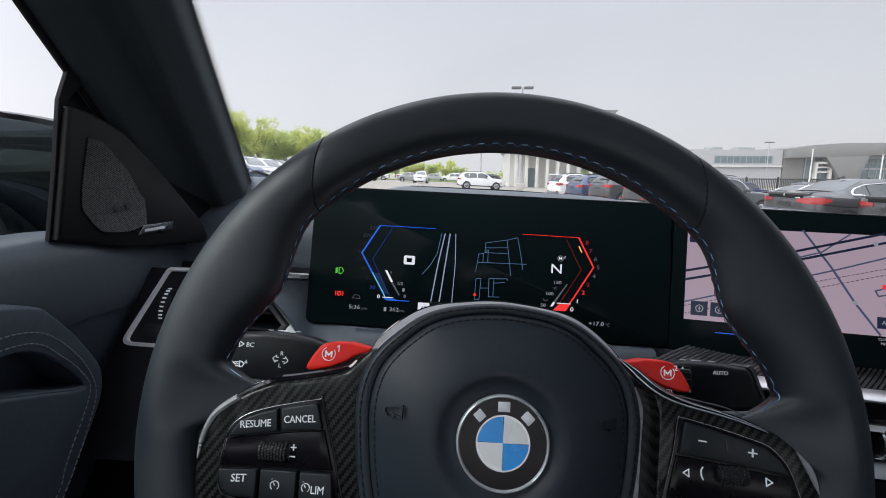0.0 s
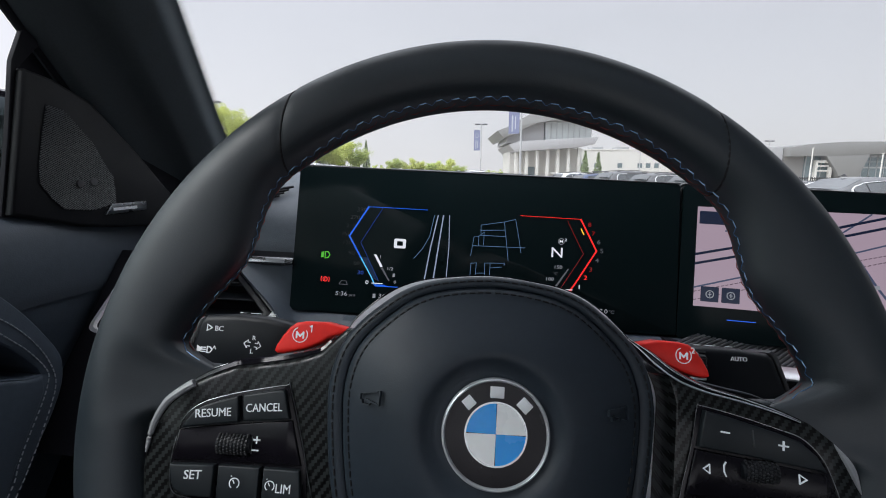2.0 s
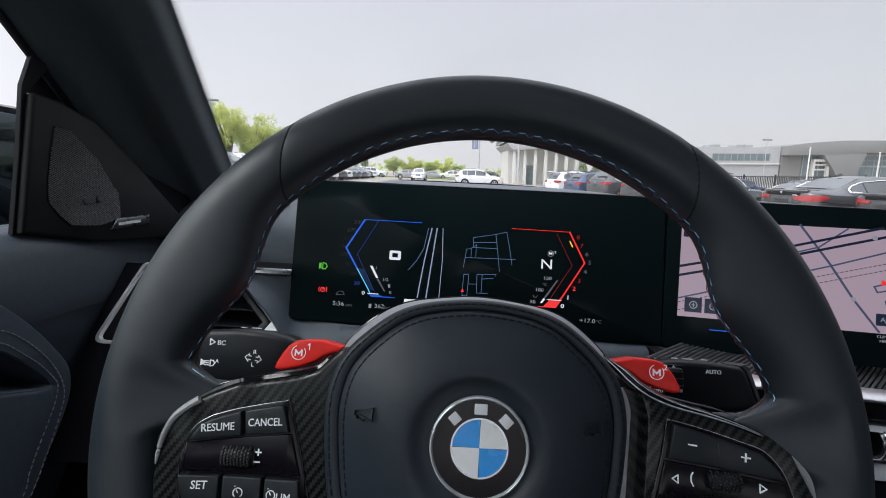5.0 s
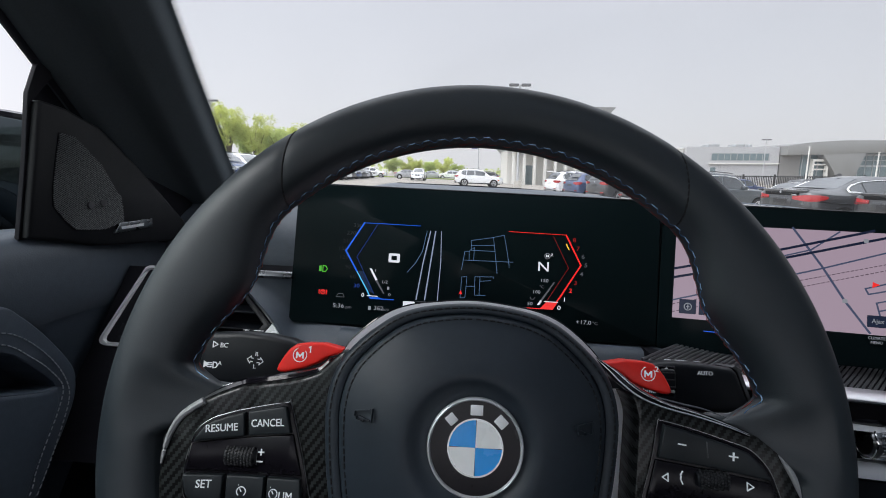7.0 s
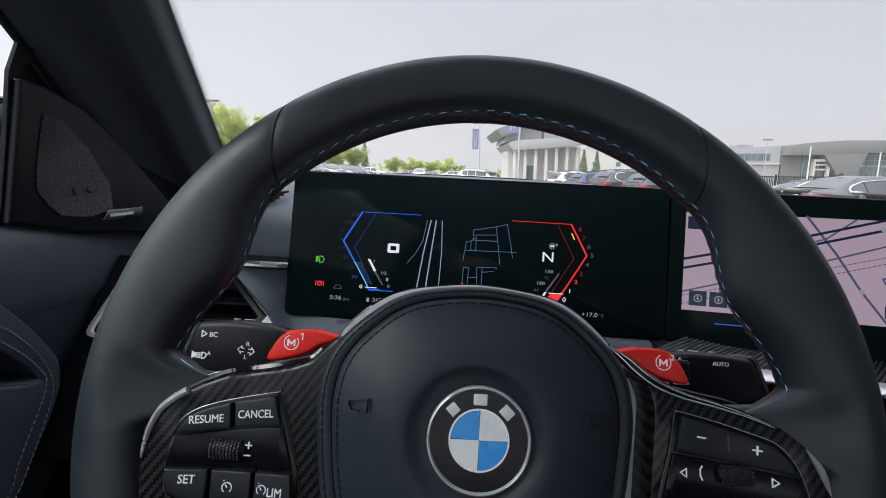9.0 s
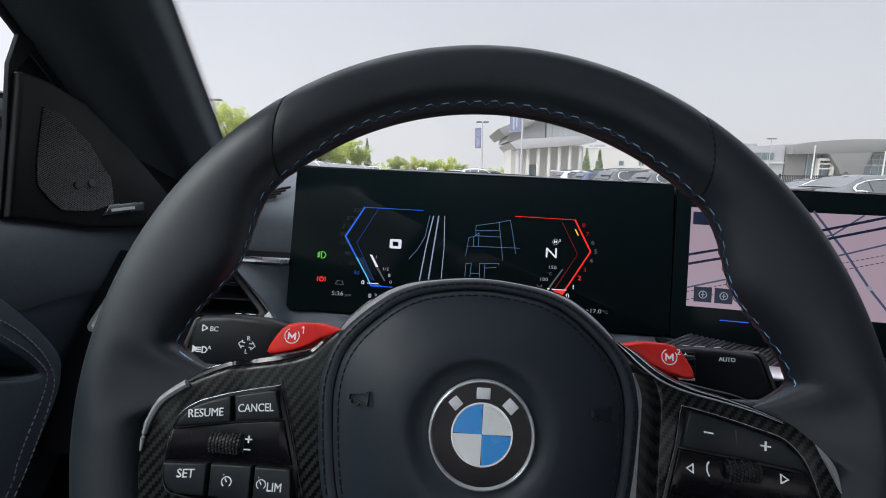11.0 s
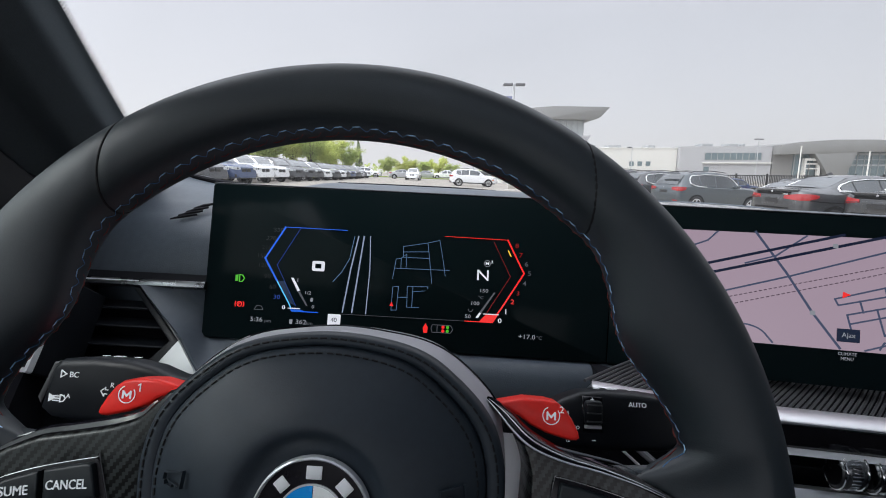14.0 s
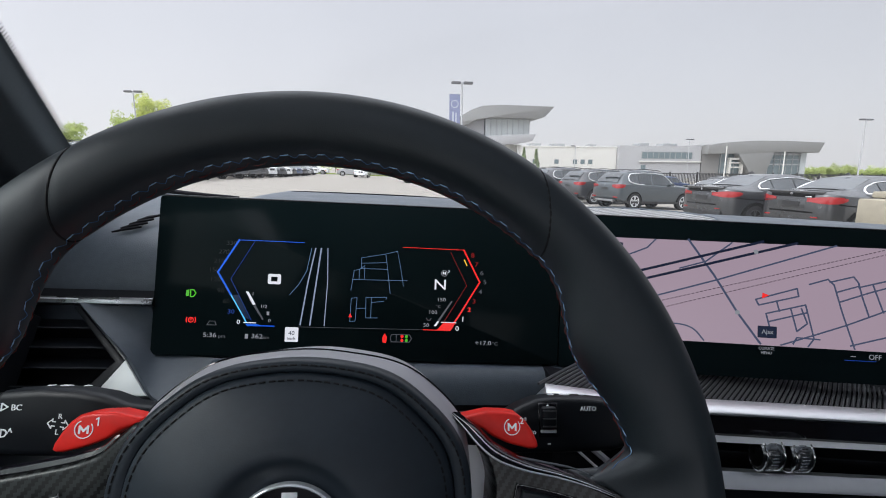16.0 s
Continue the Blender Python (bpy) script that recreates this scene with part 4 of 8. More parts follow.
def prism_on(poly, z0, h, bev, seg=2, sub=False):
    """A plate whose top follows the spoke's rise."""
    b = prism(poly, None, -0.004 + z0 - 0.004, z0, bev, seg)
    lo, hi = min(p[0] for p in poly), max(p[0] for p in poly)
    for k in range(int((hi - lo) / 0.004)):
        bmesh.ops.bisect_plane(b, geom=list(b.verts) + list(b.edges) + list(b.faces), plane_co=(lo + 0.004 * (k + 0.5), 0, 0), plane_no=(1, 0, 0))
    for v in b.verts:
        if v.co.z > z0 - 0.003:
            v.co.z += cup(v.co.x) - 0.006 + h
    bmesh.ops.transform(b, matrix=WH, verts=b.verts)
    return b


INNER_R = [(0.0825, -0.0560), (0.0842, -0.0300), (0.0856, -0.0100), (0.0867, 0.0050), (0.0870, 0.0140), (0.0852, 0.0212), (0.0830, 0.0258)]
FIELD_R = [(0.1540, -0.0262), (0.1500, -0.0105), (0.1460, -0.0030), (0.1395, 0.0030), (0.1300, 0.0060), (0.1190, 0.0090), (0.1080, 0.0116), (0.0975, 0.0136), (0.0958, 0.0125), (0.0928, -0.0045), (0.0872, -0.0262),
           (0.0848, -0.0465), (0.1200, -0.0455), (0.1405, -0.0420), (0.1500, -0.0375)]
for sx, nm in ((-1, "left"), (1, "right")):
    fl = (lambda p: p) if sx < 0 else flip
    field = FIELD if sx < 0 else FIELD_R
    outline = SP_L if sx < 0 else INNER_R + [(-x, y) for x, y in SP[4:-1]]
    spoke = part("spoke", prism_on(outline if sx < 0 else outline[::-1], 0.0058, 0.0, 0.0028, 4), CARBON, wheel, "lacquered carbon fibre spoke trim")
    # lacquered bevel along the upper edge
    lip = [WH @ Vector((sx * -x, y + 0.0006, cup(x) - 0.0050)) for x, y in (SP_L if sx < 0 else SP)[2:10]]
    if sx < 0:
        part("lip", tube(smooth_open(lip, 40), [0.0008 + 0.0020 * math.sin(math.pi * k / 40) ** 0.5 for k in range(41)], 8), GLOSS, spoke, "gloss black lip along the spoke")
    # thin tapered rod painted in as the highlight along the gloss edge
    glint = [WH @ Vector((sx * -x, y + 0.0022, cup(x) - 0.0042)) for x, y in SP[3:9]]
    part("edging", tube(smooth_open(glint, 40), [0.0001 + 0.0006 * math.sin(math.pi * k / 40) for k in range(41)], 6), SILVER_DARK, spoke, "thin line drawn as the glint along the spoke's gloss edge")
    # pale rod painted in as the reflection on the spoke's outer bevel
    arc = [WH @ Vector((sx * -x * 0.992, y + 0.0005, cup(x) + 0.0002)) for x, y in ([(-0.1400, 0.0088), (-0.1452, 0.0052), (-0.1508, 0.0000), (-0.1545, -0.0075), (-0.1562, -0.0150), (-0.1568, -0.0225)] if sx < 0 else SP[10:13])]
    part("bright_bevel", tube(smooth_open(arc, 24), [(0.0004 + 0.0016 * math.cos(math.pi / 2 * k / 24) ** 0.6) if sx < 0 else 0.0002 + 0.0014 * math.sin(math.pi * k / 24) for k in range(25)], 8), BEVEL_GLINT, spoke, "bevel at the outer end of the spoke, paled for its reflection")
    # leather web that joins the rim
    web = []
    for k in range(9):
        f = k / 8
        x = 0.166 - 0.054 * f
        hb = 0.0300 + 0.004 * (1 - f) ** 2
        nb = 0.0190 - 0.0020 * f
        yc = -0.0135
        web.append([WH @ Vector((sx * x, yc + hb * math.copysign(abs(math.cos(t)) ** 0.7, math.cos(t)), -0.0045 + nb * 0.55 * math.sin(t))) for t in [j * math.tau / 28 for j in range(28)]])
    part("web", loft(web), LEATHER_RIM, spoke, "black leather where the spoke meets the rim")
    part("button_field", prism_on(field, 0.0066, 0.0, 0.0006), PIANO, spoke, "gloss black button surround")
    for b in ("bezel",):
        edge = [WH @ Vector((x, y, cup(x) + 0.0006)) for x, y in field]
        part("bezel", tube(smooth_closed(edge, 90), 0.00022, 5, True), SILVER_DARK, spoke, "fine dark chrome frame round the buttons")


def on_spoke(x, y, lift, ang=0.0):
    """A place on the spoke, before draping."""
    return Matrix.Translation((x, y, lift)) @ pose(0, 0, 0, 0, 0, ang)


def drape(b):
    """Lays flat marks on the rising spoke."""
    for v in b.verts:
        v.co.z += cup(v.co.x)
    bmesh.ops.transform(b, matrix=WH, verts=b.verts)
    return b


H_B = 0.0033
spokes = [o for o in bpy.data.objects if o.parent == wheel and o.name.startswith("spoke")]
left, right = spokes[0], spokes[1]


def shrink(poly, d):
    cx_ = sum(p[0] for p in poly) / len(poly)
    cy_ = sum(p[1] for p in poly) / len(poly)
    out = []
    for x, y in poly:
        v = Vector((cx_ - x, cy_ - y))
        v = v.normalized() * d
        out.append((x + v.x, y + v.y))
    return out


for poly, word, size, px, py in ((RES, "RESUME", 0.0048, -0.1273, -0.0033), (CAN, "CANCEL", 0.0048, -0.1045, 0.0001), (SET, "SET", 0.0050, -0.1326, -0.0304), (CRU, "", 0, 0, 0), (LIM, "LIM", 0.0050, -0.0916, -0.0346)):
    bt = part("button", prism_on(shrink(poly, 0.0006), 0.0062, H_B, 0.0009, 3), BUTTON, left, "black push button with white lettering")
    if word:
        part("lettering", drape(lettering(word, size * 1.08, on_spoke(px, py, H_B + 0.0004, 5 if word in ("RESUME", "CANCEL") else 0) @ Matrix.Diagonal((0.86 if len(word) > 3 else 0.9, 1.02, 1, 1)))), PRINT, bt, "white lettering")


def dial_symbol(x, y, s):
    m = on_spoke(x, y, H_B + 0.0003)
    pts = [(s * math.sin(t), s * math.cos(t)) for t in [radians(q) for q in range(-145, 146, 15)]]
    return drape(strokes([pts, [(0, 0), (-s * 0.35, s * 0.6)], [(-0.75 * s, s * 1.35), (-0.70 * s, s * 1.38)]], m, s * 0.18, 0, 0.0003))


bts = [o for o in bpy.data.objects if o.parent == left and o.name.startswith("button.") or (o.parent == left and o.name == "button")]
part("symbol", dial_symbol(-0.1141, -0.0334, 0.0022), PRINT, bts[3], "white speed dial symbol")
part("symbol", dial_symbol(-0.0978, -0.0335, 0.0021), PRINT, bts[4], "white speed dial symbol")
# thumb rollers between the button rows
for sx, sp_, x0 in ((-1, left, -0.1171), (1, right, 0.1217)):
    band = MIDB if sx < 0 else [(0.0938, -0.0052), (0.0888, -0.0250), (0.1450, -0.0268), (0.1528, -0.0262), (0.1515, -0.0190), (0.1485, -0.0118)]
    part("roller_band", prism_on(shrink(band, 0.0004), 0.0064, 0.0016, 0.0006), PIANO, sp_, "gloss black strip with thumb roller")
    rings = []
    yc = -0.0170 if sx < 0 else -0.0130
    for k in range(9):
        f = k / 8
        rad = 0.0056 * (0.72 + 0.28 * math.sin(math.pi * f) ** 0.35)
        rings.append([WH @ Vector((x0 + (f - 0.5) * 0.0160, yc + rad * 0.8 * math.cos(t), cup(x0) + 0.0015 + rad * 0.62 * math.sin(t))) for t in [j * math.tau / 24 for j in range(24)]])
    roll = part("thumb_roller", loft(rings), SATIN, sp_, "knurled black thumb roller")
    bm = bmesh.new()
    for i in range(9):
        for j in range(7):
            t = radians(20 + 20 * j + (10 if i % 2 else 0))
            x = x0 + (i - 4) * 0.00165
            c = WH @ Vector((x, yc + 0.0046 * math.cos(t), cup(x0) + 0.0015 + 0.00350 * math.sin(t)))
            merge(bm, box(-0.00055, 0.00055, -0.0006, 0.0006, -0.0003, 0.0005, 0.0002, 1, Matrix.Translation(c) @ WH.to_3x3().to_4x4() @ pose(0, 0, 0, math.degrees(t) - 90, 0, 0)))
    part("knurl", bm, KNURL, roll, "raised knurling", kind="stuff")
b = drape(strokes([[(-0.0014, 0.0), (0.0014, 0.0)], [(0, -0.0014), (0, 0.0014)]], on_spoke(-0.1066, -0.0145, 0.0022), 0.0006))
part("symbol", b, PRINT, left, "white plus sign")
part("symbol", drape(strokes([[(-0.0014, 0.0), (0.0014, 0.0)]], on_spoke(-0.1069, -0.0191, 0.0022), 0.0006)), PRINT, left, "white minus sign")
part("roller_edge", drape(strokes([[(-0.0002, 0.0036), (0.0, -0.0040)]], on_spoke(-0.1087, -0.0168, 0.0019), 0.0003)), SILVER_DARK, left, "thin chrome edge beside the roller")
RB = [(0.0978, 0.0121), (0.1080, 0.0100), (0.1190, 0.0074), (0.1300, 0.0045), (0.1385, 0.0015), (0.1445, -0.0040), (0.1480, -0.0105), (0.0944, -0.0043)]
rb = part("button", prism_on(shrink(RB, 0.0006), 0.0062, H_B, 0.0009, 3), BUTTON, right, "black volume rocker button")
part("symbol", drape(strokes([[(-0.0018, 0), (0.0018, 0)]], on_spoke(0.1066, 0.0031, H_B + 0.0004, -6), 0.0007)), PRINT, rb, "white minus sign")
part("symbol", drape(strokes([[(-0.0018, 0), (0.0018, 0)], [(0, -0.0018), (0, 0.0018)]], on_spoke(0.1306, -0.0006, H_B + 0.0004, -4), 0.0007)), PRINT, rb, "white plus sign")
part("rib", prism_on([(0.1183, 0.0050), (0.1189, 0.0050), (0.1192, -0.0025), (0.1186, -0.0025)], 0.0062, H_B + 0.0006, 0.0002), RIDGE, rb, "raised rib between the halves")
for x, y, s in ((0.0988, -0.0133, -1), (0.1382, -0.0142, 1)):
    tri = drape(strokes([[(-0.0012 * s, -0.0019), (-0.0012 * s, 0.0019), (0.0016 * s, 0), (-0.0012 * s, -0.0019)]], on_spoke(x, y, 0.0021), 0.0005))
    part("symbol", tri, PRINT, right, "white arrow outline")
part("symbol", drape(strokes([[(0.0004, -0.003), (-0.0005, -0.001), (-0.0005, 0.0015), (0.0004, 0.003)]], on_spoke(0.1068, -0.0130, 0.0021), 0.0006)), PRINT, right, "white handset symbol")
for poly in ([(0.0885, -0.0268), (0.1080, -0.0270), (0.1085, -0.0440), (0.0865, -0.0450)], [(0.1085, -0.0270), (0.1290, -0.0272), (0.1290, -0.0420), (0.1090, -0.0440)], [(0.1295, -0.0272), (0.1510, -0.0270), (0.1480, -0.0370), (0.1400, -0.0405), (0.1295, -0.0420)]):
    part("button", prism_on(shrink(poly, 0.0006), 0.0062, H_B, 0.0009, 3), BUTTON, right, "black push button")

# pale trim between the airbag cover and the carbon
inner = smooth_open([(x, y, 0) for x, y in INNER_R], 24)
part("carbon_flank", thick(sheet([[WH @ Vector((p.x + 0.0010, p.y, 0.0052)), WH @ Vector((p.x, p.y, 0.0036)), WH @ Vector((p.x - 0.0010, p.y, -0.0050)), WH @ Vector((p.x - 0.0014, p.y, -0.0130))] for p in inner]), 0.0008), CARBON, right, "carbon flank facing the airbag cover")
part("pad_trim", thick(sheet([[WH @ Vector((0.0700, p.y, -0.0125)), WH @ Vector((0.0770, p.y, -0.0118)), WH @ Vector((p.x - 0.0030, p.y, -0.0114)), WH @ Vector((p.x - 0.0006, p.y, -0.0124))] for p in inner]), 0.0008), SILVER, right, "pale grey trim beside the airbag cover")

# gloss band that runs down the shroud and out along the spoke
low = smooth_open([(0.0675, 0.0418, 0), (0.0728, 0.0362, 0), (0.0785, 0.0298, 0), (0.0868, 0.0238, 0), (0.0990, 0.0196, 0), (0.1150, 0.0164, 0), (0.1290, 0.0130, 0), (0.1395, 0.0095, 0)], 48)
high = smooth_open([(0.0690, 0.0425, 0), (0.0760, 0.0388, 0), (0.0800, 0.0365, 0), (0.0850, 0.0318, 0), (0.0925, 0.0272, 0), (0.1030, 0.0228, 0), (0.1160, 0.0194, 0), (0.1290, 0.0152, 0), (0.1400, 0.0108, 0)], 48)
rows = []
for a, c in zip(low, high):
    base = cup(a.x) - 0.0150 * (1 - ease(a.x, 0.055, 0.088))
    rows.append([WH @ Vector((*a.lerp(c, q).xy, base + n)) for q, n in ((-0.05, -0.004), (0.0, 0.0002), (0.10, 0.0012), (0.24, 0.0010), (0.34, 0.0002), (0.42, 0.0001), (0.52, 0.0008), (0.66, 0.0003), (0.80, -0.0014), (0.92, -0.0036), (1.0, -0.0070))])
part("gloss_band", thick(sheet(rows), -0.0012), GLOSS, wheel, "gloss black band beside the airbag cover")
# bright rods painted in as the highlight lines on the gloss band
for q, n, r0, label in ((0.12, 0.0013, 0.00042, "bright line drawn as the glint on the band's lower edge"), (0.56, 0.0008, 0.00028, "bright line drawn as the glint on the band's ridge")):
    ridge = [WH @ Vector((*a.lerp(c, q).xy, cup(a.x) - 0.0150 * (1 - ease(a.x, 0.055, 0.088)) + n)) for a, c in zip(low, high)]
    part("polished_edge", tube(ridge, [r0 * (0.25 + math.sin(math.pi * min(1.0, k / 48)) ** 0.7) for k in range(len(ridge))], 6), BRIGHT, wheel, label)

# red programme buttons above the spokes
MB = [(-0.1100, 0.0248), (-0.1094, 0.0275), (-0.1066, 0.0328), (-0.1034, 0.0372), (-0.1000, 0.0398), (-0.0950, 0.0408), (-0.0850, 0.0411), (-0.0730, 0.0386), (-0.0740, 0.0360), (-0.0826, 0.0330), (-0.0873, 0.0295), (-0.0950, 0.0262), (-0.1054, 0.0236), (-0.1085, 0.0238)]
for sx, num in ((-1, "1"), (1, "2")):
    poly = MB if sx < 0 else [(x + 0.0008, y + 0.0010) for x, y in flip(MB)]
    mb = part("programme_button", prism(poly, WH @ Matrix.Translation((0, 0, 0)) @ pose(0, 0, 0, 0, 0, 0), -0.0200, -0.0085, 0.0024, 4), RED, wheel, "glossy red programme button")
    cxm = -0.0972 if sx < 0 else 0.0976
    mm = WH @ Matrix.Translation((cxm, 0.0338 if sx < 0 else 0.0352, -0.0083))
    part("ring_mark", ring_disc(0, 0, 0.0036, 0.0040, mm, 0, 0.0002, 30, None, 0.9, 5.9), PRINT, mb, "white ring on the button")
    part("lettering", strokes([[(-0.00175, -0.0016), (-0.00175, 0.0013), (0.0, -0.0007), (0.00175, 0.0013), (0.00175, -0.0016)]], mm, 0.00085, 0, 0.0002), PRINT, mb, "white letter")
    if num == "1":
        part("lettering", strokes([[(-0.0008, 0.0009), (0.0002, 0.0016), (0.0002, -0.0017)]], mm @ Matrix.Translation((0.0056, 0.0034, 0)), 0.0005, 0, 0.0002), PRINT, mb, "white number")
    else:
        part("lettering", lettering(num, 0.0042, mm @ Matrix.Translation((0.0048, 0.0026, 0))), PRINT, mb, "white number")

# lower spoke and boss behind
part("lower_spoke", loft([[WH @ Vector((s * w_, y, n)) for s, n in ((-1, -0.004), (-0.8, 0.003), (0.8, 0.003), (1, -0.004), (0.8, -0.014), (-0.8, -0.014))] for y, w_ in ((-0.055, 0.050), (-0.10, 0.034), (-0.14, 0.028), (-0.175, 0.034))]), GLOSS, wheel, "gloss black lower spoke")
part("boss", loft([[WH @ Vector((0.055 * f * math.sin(t), 0.055 * f * math.cos(t) - 0.005, n)) for t in [k * math.tau / 40 for k in range(40)]] for f, n in ((1.0, -0.03), (0.95, -0.075))]), DARK, wheel, "dark hub behind the wheel")

# ---- column stalks ----
for sx in (-1, 1):
    st = thing("column_stalk", (sx * 0.12, 0.09, 0.0), "black indicator stalk with white symbols behind the wheel" if sx < 0 else "black wiper stalk with roller and white lettering", "stalk", "stalks on the steering column")
    if sx < 0:
        poly = [(-0.1890, 0.0120), (-0.1846, 0.0365), (-0.1800, 0.0405), (-0.1600, 0.0420), (-0.1400, 0.0412), (-0.1254, 0.0388), (-0.1120, 0.0340), (-0.0500, 0.0280), (-0.0500, 0.0030), (-0.1300, 0.0045), (-0.1680, 0.0055), (-0.1820, 0.0070)]
    else:
        poly = [(0.0500, 0.0030), (0.0500, 0.0280), (0.1080, 0.0280), (0.1180, 0.0340), (0.1290, 0.0382), (0.1400, 0.0394), (0.1600, 0.0392), (0.1795, 0.0374), (0.1830, 0.0346), (0.1905, 0.0135), (0.1870, 0.0100), (0.1760, 0.0072), (0.1459, 0.0060), (0.1240, 0.0060)]
    part("lever", prism(poly, WH, -0.085, -0.068, 0.0045, 4), SATIN, st, "black plastic lever")
    tm = lambda x, y: WH @ Matrix.Translation((x, y, -0.0678))
    if sx < 0:
        part("lettering", lettering("BC", 0.0046, tm(-0.1702, 0.0318)), PRINT, st, "white lettering")
        part("symbol", strokes([[(-0.0015, -0.002), (-0.0015, 0.002), (0.0018, 0), (-0.0015, -0.002)]], tm(-0.1764, 0.0322), 0.0006), PRINT, st, "white arrow outline")
        part("symbol", prism([(-0.0018, -0.0024), (-0.0018, 0.0024), (0.0024, 0)], tm(-0.1812, 0.0184), 0, 0.0003), PRINT, st, "solid white arrow")
        part("symbol", strokes([[(-0.0045, q * 0.0013), (-0.0015, q * 0.0013)] for q in (-1, 0, 1)] + [[(-0.0005, -0.002), (-0.0005, 0.002), (0.0015, 0.0016), (0.0026, 0), (0.0015, -0.0016), (-0.0005, -0.002)]], tm(-0.1757, 0.0182), 0.0007), PRINT, st, "white headlamp symbol")
        part("lettering", lettering("A", 0.0036, tm(-0.1718, 0.0196)), PRINT, st, "white lettering")
        cm = tm(-0.1472, 0.0230) @ pose(0, 0, 0, 0, 0, -7) @ Matrix.Diagonal((0.72, 0.9, 1, 1))
        arrows = []
        for d in (-1, 1):
            arrows += [[(0.0022 * d, 0.0013), (0.0045 * d, 0.0013), (0.0045 * d, 0.0028), (0.0078 * d, 0), (0.0045 * d, -0.0028), (0.0045 * d, -0.0013), (0.0022 * d, -0.0013)]]
        part("symbol", strokes(arrows, cm, 0.0006), PRINT, st, "white double arrow")
        part("lettering", lettering("R", 0.0040, tm(-0.1466, 0.0271)), PRINT, st, "white lettering")
        part("lettering", lettering("L", 0.0040, tm(-0.1474, 0.0187)), PRINT, st, "white lettering")
        part("end_cap", prism([(-0.1925, 0.0180), (-0.1860, 0.0385), (-0.1815, 0.0395), (-0.1895, 0.0130)], WH, -0.092, -0.070, 0.002), RIDGE, st, "grey end of the lever")
    else:
        part("lettering", lettering("AUTO", 0.0037, tm(0.1606, 0.0328)), PRINT, st, "white lettering")
        part("end_cap", prism([(0.1800, 0.0378), (0.1832, 0.0350), (0.1908, 0.0135), (0.1932, 0.0150), (0.1858, 0.0372), (0.1825, 0.0392)], WH, -0.092, -0.070, 0.0012), RIDGE, st, "grey end of the lever")
        part("roller_well", prism([(0.1284, 0.0362), (0.1406, 0.0362), (0.1412, 0.0160), (0.1290, 0.0160)], WH, -0.07, -0.0676, 0.0008), GLOSS, st, "gloss black roller well")
        rw = part("stalk_roller", box(-0.0050, 0.0050, -0.0068, 0.0068, -0.003, 0.0035, 0.002, 3, tm(0.1348, 0.0275)), SATIN, st, "ribbed dark grey roller")
        part("rib", strokes([[(-0.0040, q), (0.0040, q)] for q in (-0.0045, 0.0, 0.0045)], tm(0.1348, 0.0275), 0.0007, 0.003, 0.0043), RIDGE, rw, "raised ribs")
        part("roller_bar", box(-0.0050, 0.0050, -0.0010, 0.0010, 0, 0.0014, 0.0005, 2, tm(0.1348, 0.0196)), SILVER, st, "grey bar below the roller")
        part("symbol", strokes([[(-0.0009, 0), (0.0009, 0)], [(0, -0.0009), (0, 0.0009)]], tm(0.1345, 0.0346), 0.0004), PRINT, st, "white plus sign")
        part("symbol", strokes([[(-0.0009, 0), (0.0009, 0)]], tm(0.1354, 0.0121), 0.0004), PRINT, st, "white minus sign")
        for word, y in (("II", 0.0264), ("I", 0.0227), ("AUTO", 0.0186), ("0", 0.0148), ("1x", 0.0114)):
            part("lettering", lettering(word, 0.0027, tm(0.1206 if word != "AUTO" else 0.1236, y)), PRINT, st, "white lettering")
        part("symbol", strokes([[(0.1184, 0.0262), (0.1198, 0.0150)], [(0.1177, 0.0250), (0.1184, 0.0262), (0.1193, 0.0252)]], WH @ Matrix.Translation((0, 0, -0.0678)), 0.0004), PRINT, st, "white range arrow")
    # symbols on the upper edge
    um = WH @ Matrix.Translation((sx * 0.150, 0.0426 if sx < 0 else 0.0397, -0.0775)) @ pose(0, 0, 0, -90, 0, 0)
    part("symbol", strokes([[(-0.012, 0), (-0.009, 0.0016), (-0.009, -0.0016), (-0.012, 0)], [(-0.004, -0.0016), (-0.004, 0.0016), (0.0, 0.0016), (0.002, 0), (0, -0.0016), (-0.004, -0.0016)], [(0.012, 0), (0.009, 0.0016), (0.009, -0.0016), (0.012, 0)]], um, 0.0006), PRINT, st, "white symbols on the upper edge")

column = thing("steering_column", (0, 0.1, -0.06), "black plastic steering column cowl behind the wheel", "steering column")
rings = []
for f, w_, h0, h1 in ((-0.055, 0.070, -0.055, 0.030), (-0.075, 0.078, -0.062, 0.036), (-0.12, 0.080, -0.07, 0.034), (-0.20, 0.080, -0.09, 0.022)):
    rings.append([WH @ Vector((w_ * math.copysign(abs(math.sin(t)) ** 0.6, math.sin(t)), (h0 + h1) / 2 + (h1 - h0) / 2 * math.copysign(abs(math.cos(t)) ** 0.7, math.cos(t)), f)) for t in [k * math.tau / 40 for k in range(40)]])
part("cowl", loft(rings), SATIN, column, "black plastic cowl")

# ---- curved instrument and navigation display ----
D1 = frame_of((0, 0.26798, 0), (0.99964, -0.02669, 0), (0.00583, 0.21826, 0.97587))
D2 = frame_of((0.195, 0.26278, 0), (0.99425, -0.10708, 0), (0.02326, 0.21595, 0.97613))
display = thing("curved_display", (0.2, 0.29, -0.04), "curved black glass display with lit instruments and a pink navigation map", "display")


